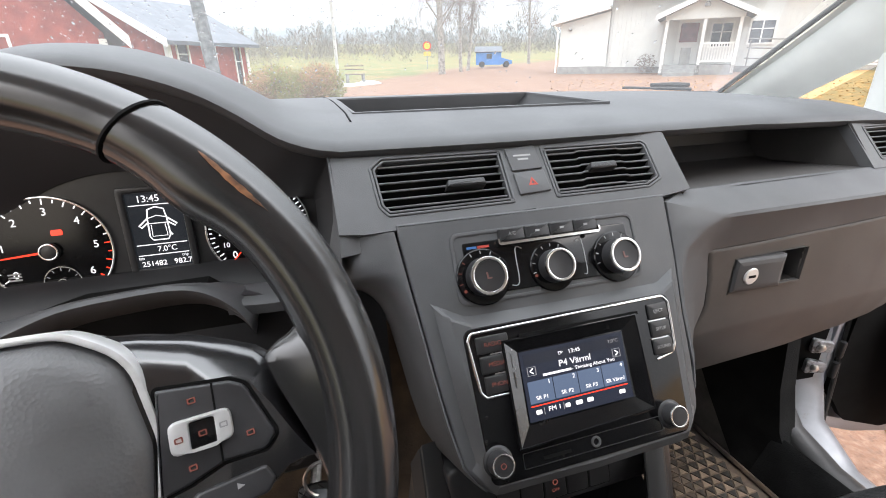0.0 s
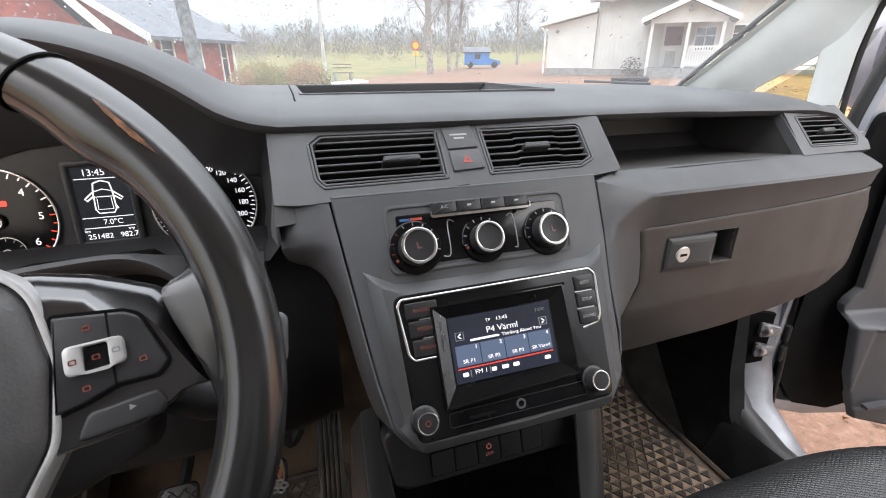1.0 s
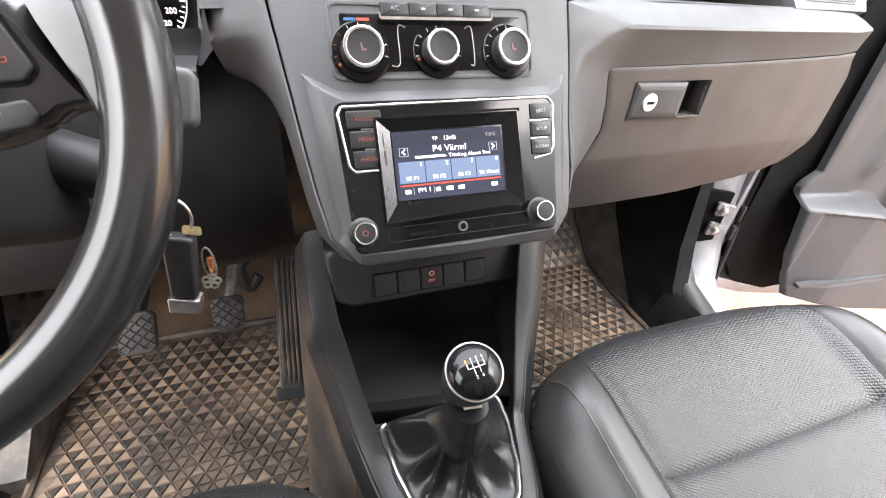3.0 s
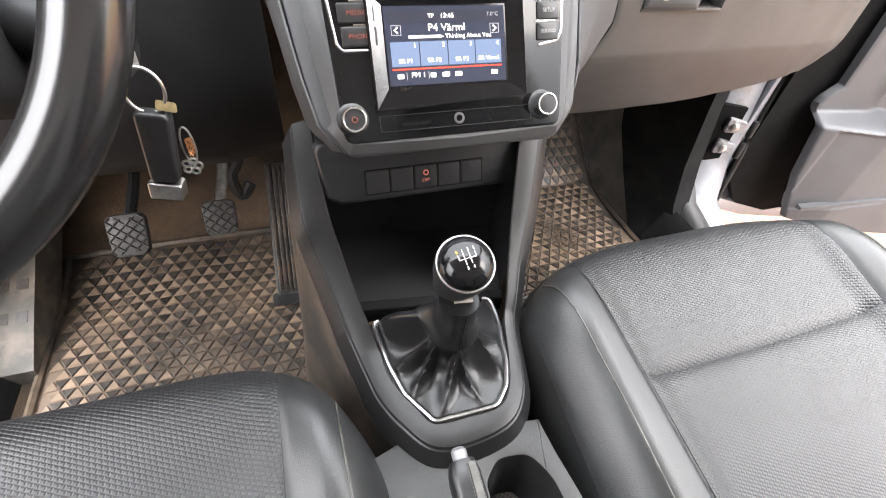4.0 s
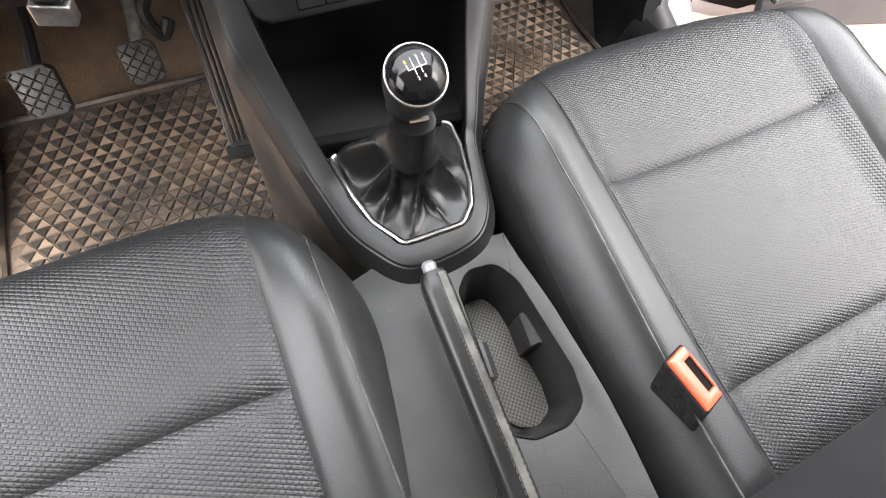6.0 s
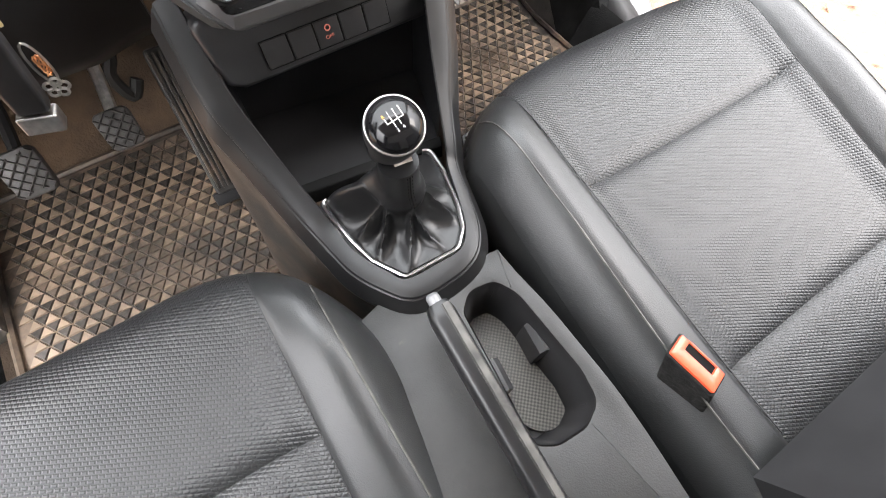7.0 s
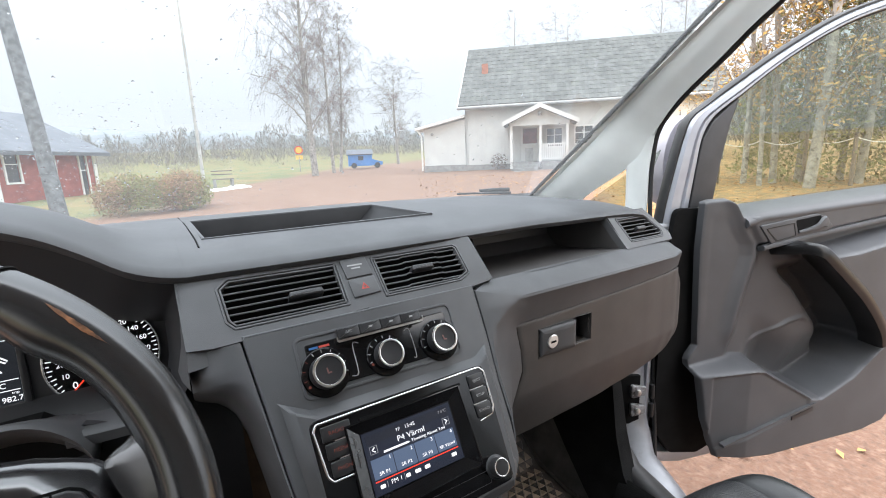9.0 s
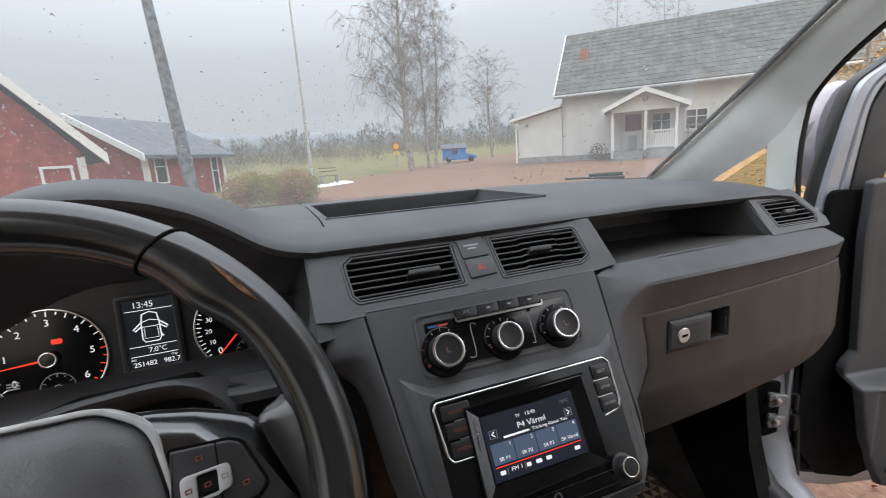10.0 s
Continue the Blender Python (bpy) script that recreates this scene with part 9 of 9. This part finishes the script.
# ---- red houses ----


def red_house(name, corner, along, back, length, depth, eave, ridge, label, wins):
    """Gable front running along one way from its right corner, long side running back."""
    u, v = Vector((*along, 0)).normalized(), Vector((*back, 0)).normalized()
    m = Matrix(((u.x, v.x, 0, corner.x), (u.y, v.y, 0, corner.y), (0, 0, 1, corner.z), (0, 0, 0, 1)))  # x along the gable (away from the corner), y along the side
    h = thing(name, corner, label, "house", "red houses")
    b = bmesh.new()
    gh = depth / 2
    for y in (0.0, length - 0.2):
        loft(b, [[m @ Vector((x, yy, z)) for x, z in ((0, -1), (depth, -1), (depth, eave - 0.16), (gh, ridge - 0.10), (0, eave - 0.16))] for yy in (y, y + 0.2)])
    side = [w for w in wins if w[4] == "side"]
    ms = m @ Matrix(((0, 1, 0, 0), (1, 0, 0, 0), (0, 0, 1, 0), (0, 0, 0, 1)))
    wall_panel(b, 0, length, -1, eave - 0.16, 0.0, [w[:4] for w in side], ms)
    wall_panel(b, 0, length, -1, eave - 0.16, depth - 0.15, [], ms)
    part("wall", b, REDBRICK, h, "red painted walls", smooth=False)
    for sg in (0, 1):
        b = bmesh.new()
        x0 = -0.5 if not sg else depth + 0.5
        loft(b, [[m @ Vector((x, y, z)) for x, z in ((x0, eave - 0.30), (gh, ridge + 0.12), (gh, ridge - 0.04), (x0, eave - 0.46))] for y in (-0.45, length + 0.45)])
        part("roof", b, SLATE, h, "dark grey roof", smooth=False)
        b = bmesh.new()
        loft(b, [[m @ Vector((x, y, z)) for x, z in ((x0, eave - 0.24), (gh, ridge + 0.17), (gh, ridge - 0.13), (x0, eave - 0.56))] for y in (-0.53, -0.45)])
        part("verge_board", b, TRIM, h, smooth=False)
    b = bmesh.new()
    box(b, -0.03, -0.03, -1, 0.16, 0.16, eave - 0.3, m)
    box(b, depth - 0.16, -0.03, -1, depth + 0.03, 0.16, eave - 0.3, m)
    box(b, -0.05, length - 0.16, -1, 0.15, length + 0.03, eave - 0.3, m)
    part("corner_board", b, TRIM, h, smooth=False)
    for w in side:
        window(h, ms, *w[:4], cols_=1)
    for w in wins:
        if w[4] == "gable":
            window(h, m, *w[:4], y=-0.02, cols_=1)
    return h


red_house("red_house", at(-11.47, 24), (-4.4, 2.8), (2.8, 4.4), 5.2, 6.4, 2.3, 3.85, "low red house with white trim and a dark roof", [(0.5, 1.1, 0.8, 1.9, "side"), (2.2, 2.8, 0.8, 1.9, "side"), (4.2, 4.6, 0.0, 1.9, "side")])
red_house("red_house", at(-16.46, 17), (-math.cos(radians(18)), -math.sin(radians(18))), (-0.42, 0.91), 6.5, 8.0, 2.14, 6.8, "red gabled house with white verge boards", [(0.36, 0.96, 0.45, 1.55, "gable"), (2.1, 2.9, 0.25, 1.85, "gable"), (1.2, 2.0, 0.9, 1.9, "side")])

# ---- poles, sign, hedge, small yard things ----
fp = thing("flagpole", at(5.35, 22), "tall white painted wooden flagpole", "flagpole")
bm = bmesh.new()
b0 = at(5.35, 22)
tube(bm, [b0, b0 + Vector((-0.02, 0, 3)), b0 + Vector((-0.05, 0, 9.5))], [0.075, 0.065, 0.03], 12)
part("pole", bm, material("weathered_white_pole", (0.48, 0.49, 0.47), 0.6, mottle=0.15, mottle_size=0.3), fp)
bm = bmesh.new()
lathe(bm, [(0.22, -0.1), (0.20, 0.25), (0.12, 0.30)], Matrix.Translation(b0), 12)
part("foot", bm, PLINTH, fp)
bm = bmesh.new()
l0 = at(-7.3, 9.5)
tube(bm, [l0, l0 + Vector((-0.10, 0, 2)), l0 + Vector((-0.30, 0.0, 5.2)), l0 + Vector((-0.35, 0, 7.5))], [0.12, 0.105, 0.07, 0.055], 12)
solid("lamp_post", bm, material("galvanised_steel", (0.17, 0.19, 0.20), 0.6, 0.3, mottle=0.35, mottle_size=0.10, stain=(0.30, 0.32, 0.33), stain_size=0.06, stain_cut=0.6), "grey galvanised lamp post, slightly leaning", "lamp post")
sg = thing("road_sign", at(15.75, 40), "round yellow road sign with a red edge on a post", "road sign")
s0 = at(15.75, 40)
SGN = frame_of(s0 + Vector((0, 0, 1.75)), (math.cos(radians(15)), -math.sin(radians(15)), 0), (0, 0, 1))
bm = bmesh.new()
tube(bm, [s0, s0 + Vector((0, 0.05, 2.1))], 0.035, 6)
part("post", bm, PLINTH, sg)
bm = bmesh.new()
plate(bm, circle(0, 0, 0.33, 28), -0.02, 0.0, SGN)
disc = part("disc", bm, material("yellow_sign_face", (0.80, 0.50, 0.04), 0.5), sg, "yellow face", smooth=False)
bm = bmesh.new()
ring_plate(bm, circle(0, 0, 0.34, 28), circle(0, 0, 0.25, 28), -0.01, 0.01, SGN)
part("red_ring", bm, material("red_sign_edge", (0.65, 0.06, 0.03), 0.5), disc, smooth=False)
bm = bmesh.new()
plate(bm, rect(-0.28, -0.75, 0.28, -0.42), -0.02, 0.0, SGN)
part("lower_plate", bm, material("yellow_plate", (0.75, 0.50, 0.10), 0.5), sg, smooth=False)

# blue hut on wheels with a pick-up nose
bl = thing("blue_truck", at(23.2, 38), "small blue truck with a hut-like back", "truck")
BLUE = material("bright_blue_paint", (0.045, 0.22, 0.60), 0.4, mottle=0.1, mottle_size=0.3)
t0 = at(23.0, 38)
BT = Matrix.Translation(t0 + Vector((0, 0, 0.10))) @ Matrix.Rotation(radians(-22), 4, "Z")
bm = bmesh.new()
box(bm, -1.05, -0.7, 0.12, 0.85, 0.7, 1.05, BT, 0.02)
part("body", bm, BLUE, bl, "bright blue body")
bm = bmesh.new()
loft(bm, [[BT @ Vector((x, y, z)) for y, z in ((-0.85, 1.03), (0, 1.42), (0.85, 1.03), (0.8, 0.98), (-0.8, 0.98))] for x in (-1.15, 0.92)])
part("roof", bm, SLATE, bl, "dark pitched roof", smooth=False)
bm = bmesh.new()
loft(bm, [[BT @ Vector((x, y, z)) for x, z in ((0.85, 0.15), (1.65, 0.15), (1.68, 0.40), (1.25, 0.50), (0.85, 0.62))] for y in (-0.62, 0.62)])
part("nose", bm, BLUE, bl, sharp=30)
for x in (-0.6, 1.25):
    for y in (-0.66, 0.66):
        bm = bmesh.new()
        lathe(bm, [(0.20, -0.08), (0.22, -0.06), (0.22, 0.06), (0.20, 0.08)], BT @ Matrix.Translation((x, y, 0.15)) @ Matrix.Rotation(radians(90), 4, "X"), 18)
        part("wheel", bm, RUBBER, bl)
bm = bmesh.new()
box(bm, -0.25, -0.72, 0.55, 0.15, -0.70, 0.88, BT)
part("window", bm, PANE, bl, smooth=False)

# hedge in autumn colours
rnd = random.Random(21)
bm, bg = bmesh.new(), bmesh.new()
for k in range(26):
    a = -3.2 + 7.6 * rnd.random()
    c = at(a, 14 + 1.6 * rnd.random(), 0.42 + 0.25 * rnd.random())
    leaf_cloud(bm if rnd.random() < 0.6 else bg, c, 0.52, 0.47, 0.50, 800, 0.026, rnd)
tagged(solid("hedge", bm, HEDGE, "round reddish-brown hedge at the edge of the grass", "hedge", smooth=False), kind="stuff")
bm = bg
for k in range(8):
    c = at(2.2 + 2.6 * rnd.random(), 14.6 + 1.2 * rnd.random(), 0.25 + 0.3 * rnd.random())
    leaf_cloud(bm, c, 0.40, 0.40, 0.36, 300, 0.045, rnd)
tagged(solid("hedge_end", bm, GREENLEAF, "yellow-green end of the hedge", "hedge", smooth=False), kind="stuff")
bench = thing("garden_bench", at(7.3, 24), "weathered wooden bench near the flagpole", "bench")
w0 = at(7.3, 24)
for dz, dy in ((0.40, -0.1), (0.40, 0.1), (0.62, 0.22), (0.78, 0.24)):
    bm = bmesh.new()
    box(bm, w0.x - 0.45, w0.y + dy - 0.08, w0.z + dz, w0.x + 0.45, w0.y + dy + 0.06, w0.z + dz + 0.05)
    part("plank", bm, TWIG, bench, smooth=False)
for dx in (-0.38, 0.38):
    bm = bmesh.new()
    box(bm, w0.x + dx - 0.05, w0.y - 0.2, w0.z - 0.05, w0.x + dx + 0.05, w0.y + 0.26, w0.z + 0.42)
    part("leg", bm, PLINTH, bench, smooth=False)
bm = bmesh.new()
for a, d, r in ((5.9, 22.1, 0.5), (6.9, 22.4, 0.6), (8.1, 22.8, 0.5), (9.2, 23.2, 0.35), (8.6, 24.2, 0.4)):
    c = at(a, d, 0.01)
    loft(bm, [[c + Vector((r * s * 1.2 * math.cos(t) * (0.8 + 0.3 * math.sin(3 * t + a)), r * s * 0.7 * math.sin(t), z)) for t in [2 * math.pi * j / 14 for j in range(14)]] for s, z in ((1, -0.02), (0.9, 0.06), (0.5, 0.09))])
tagged(solid("pale_slabs", bm, TRIM, "pale flat stones on the grass by the flagpole", "stones", sharp=60), kind="stuff")

# ---- woods ----
rnd = random.Random(8)


def far_clump(bm, c, w, h, n, rng):
    """An uneven crown of small faces over a stem."""
    for _ in range(n):
        t = rng.random()
        r = w * (0.35 + 0.65 * math.sin(math.pi * min(1, 0.15 + t))) * math.sqrt(rng.random())
        a = rng.uniform(0, 2 * math.pi)
        q = c + Vector((r * math.cos(a), r * math.sin(a), h * (0.15 + 0.85 * t)))
        s = h * rng.uniform(0.02, 0.06)
        d = Vector((rng.gauss(0, 0.45), rng.gauss(0, 0.45), 1.0)).normalized()
        e = Vector((d.y, -d.x, 0)) if abs(d.z) < 0.5 else d.cross(Vector((math.cos(a * 3), math.sin(a * 3), 0))).normalized()
        v = [bm.verts.new(q + d * s * 1.7), bm.verts.new(q + e * s * 0.16), bm.verts.new(q - d * s * 1.7), bm.verts.new(q - e * s * 0.16)]
        bm.faces.new(v)


bm = bmesh.new()
bf = bmesh.new()
for k in range(620):
    a = rnd.uniform(-40, 95)
    d = rnd.uniform(95, 230)
    h = rnd.uniform(4.0, 8.5)
    far_clump(bm, at(a, d), h * 0.5, h, 190, rnd)
for k in range(330):
    a = rnd.uniform(-40, 95)
    d = rnd.uniform(170, 330)
    h = rnd.uniform(7, 13)
    far_clump(bf, at(a, d), h * 0.26, h, 150, rnd)
for k in range(46):
    a = rnd.uniform(-16, 34)
    d = rnd.uniform(60, 95)
    h = rnd.uniform(1.4, 3.6)
    far_clump(bm, at(a, d), h * 0.5, h, 200, rnd)
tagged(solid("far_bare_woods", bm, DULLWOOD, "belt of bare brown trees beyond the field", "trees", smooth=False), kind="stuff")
tagged(solid("far_conifers", bf, FIR, "conifers on the far slope, haze put into their colour", "trees", smooth=False), kind="stuff")
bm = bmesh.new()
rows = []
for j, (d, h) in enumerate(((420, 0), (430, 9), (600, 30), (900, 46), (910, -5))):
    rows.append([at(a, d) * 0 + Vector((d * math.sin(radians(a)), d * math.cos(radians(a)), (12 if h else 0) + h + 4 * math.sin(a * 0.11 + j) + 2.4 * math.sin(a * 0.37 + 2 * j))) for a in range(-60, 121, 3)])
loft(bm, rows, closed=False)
# blue-grey base colour paints in the ridge's haze
solid("far_ridge", bm, material("haze_toned_far_wood", (0.25, 0.27, 0.285), 1.0, mottle=0.08, mottle_size=25), "wooded ridge on the horizon, haze put into its colour", "hill", kind="structure", sharp=180)

# trees with yellow leaves beside the yard
rnd = random.Random(31)
for az, d, h, r, lean in ((66.0, 14, 9, 0.13, (0.3, 0)), (67.4, 13.5, 9, 0.10, (-0.2, 0.3)), (68.4, 14, 10, 0.15, (-0.2, 0.3)), (70.4, 14.5, 11, 0.20, (0.5, 0)), (71.6, 13, 10, 0.21, (0.4, 0)), (73.6, 15, 11, 0.14, (0, 0)), (75.2, 14, 11, 0.16, (0, 0)), (79, 14, 10, 0.2, (0, 0)), (63.5, 18, 10, 0.15, (0, 0)), (84, 15, 10, 0.2, (0, 0))):
    p = at(az, d)
    t = thing("autumn_birch", p, "birch still holding sparse yellow leaves, rising from fallen leaves", "tree", "autumn birches")
    tb, wb, ends = branchy(p, h, 1.9, random.Random(int(az * 7)), r * 0.55, droop=0.5, lean=lean, limbs=18, twigs=8, depth2=4, start=0.12)
    part("trunk", tb, BARK, t, "white and black birch trunk", sharp=80)
    tagged(part("twig_crown", wb, TWIG, t, sharp=80), kind="stuff")
    lb = bmesh.new()
    for e in ends:
        if rnd.random() < 0.75:
            leaf_cloud(lb, e, 0.30, 0.30, 0.34, 16, 0.055, rnd)
    tagged(part("leaves", lb, LEAFY, t, "sparse yellow leaves", smooth=False), kind="stuff")
for az, d, h, w in ((67.0, 16.0, 3.2, 0.8), (69.2, 15.0, 4.6, 0.9), (71.0, 15.5, 5.0, 1.1), (73.2, 14, 5.6, 1.2), (75.4, 15, 5.0, 1.3), (77.5, 15, 4.5, 1.2)):
    bm = bmesh.new()
    c = at(az, d)
    for k in range(16):
        t = k / 15
        leaf_cloud(bm, c + Vector((rnd.gauss(0, 0.2) * w, rnd.gauss(0, 0.2) * w, 0.3 + h * t)), w * (0.75 - 0.5 * t), w * (0.75 - 0.5 * t), h * 0.07, 130, 0.06, rnd)
    tagged(solid("green_bush", bm, GREENLEAF, "tall faded green bush among the birches", "bush", smooth=False), kind="stuff")
bm = bmesh.new()
for k in range(60):
    a = rnd.uniform(60, 100)
    far_clump(bm, at(a, rnd.uniform(26, 46)), 1.5, rnd.uniform(3.5, 6.5), 220, rnd)
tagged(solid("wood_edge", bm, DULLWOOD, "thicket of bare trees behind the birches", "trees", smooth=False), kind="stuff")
fence = thing("rope_fence", at(68, 14), "low post fence with a white rope", "fence")
fpts = [at(64 + 3.6 * k, 14.2 - 0.25 * k, 0.0) for k in range(6)]
for p in fpts:
    bm = bmesh.new()
    tube(bm, [p, p + Vector((0, 0, 1.15))], 0.04, 6)
    part("post", bm, TWIG, fence)
bm = bmesh.new()
path = []
for a, b in zip(fpts, fpts[1:]):
    path += [a.lerp(b, k / 6) + Vector((0, 0, 1.05 - 0.12 * math.sin(math.pi * k / 6))) for k in range(6)]
tube(bm, path, 0.012, 4)
part("rope", bm, TRIM, fence, "white rope")
rails = thing("white_railing", HM @ Vector((6, -4, 0)), "white ramp railing beside the house", "railing")
for z in (0.35, 0.75, 1.1):
    bm = bmesh.new()
    tube(bm, [HM @ Vector((1.9, -0.9, z + 0.2)), HM @ Vector((8.0, -1.2, z - 0.1))], 0.03, 5)
    part("rail", bm, PLINTH, rails)
for k in range(5):
    bm = bmesh.new()
    tube(bm, [HM @ Vector((2.0 + k * 1.5, -0.92 - k * 0.07, -0.4)), HM @ Vector((2.0 + k * 1.5, -0.92 - k * 0.07, 1.25 - k * 0.07))], 0.03, 5)
    part("post", bm, PLINTH, rails)
# fallen leaves near the car
rnd = random.Random(77)
bm = bmesh.new()
for k in range(9000):
    near = rnd.random() < 0.012
    a = rnd.uniform(48, 110)
    d = rnd.uniform(1.2, 6) if near else 5 + 16 * rnd.random() ** 0.8
    if not near and rnd.random() < 0.2:
        a = rnd.uniform(30, 52)
    c = at(a, d, 0.008 + 0.01 * rnd.random())
    u = Vector((rnd.gauss(0, 1), rnd.gauss(0, 1), rnd.gauss(0, 0.25))).normalized()
    w = Vector((-u.y, u.x, rnd.gauss(0, 0.3))).normalized()
    s = rnd.uniform(0.014, 0.03) if near else rnd.uniform(0.025, 0.045)
    v = [bm.verts.new(c + u * s), bm.verts.new(c + w * s * 0.6 + Vector((0, 0, 0.006))), bm.verts.new(c - u * s), bm.verts.new(c - w * s * 0.6 + Vector((0, 0, 0.004)))]
    bm.faces.new(v)
tagged(solid("fallen_leaves", bm, material("fallen_leaf", (0.42, 0.20, 0.06), 0.7, island=0.45), "scattered fallen yellow leaves on the gravel", "leaves", smooth=False), kind="stuff")
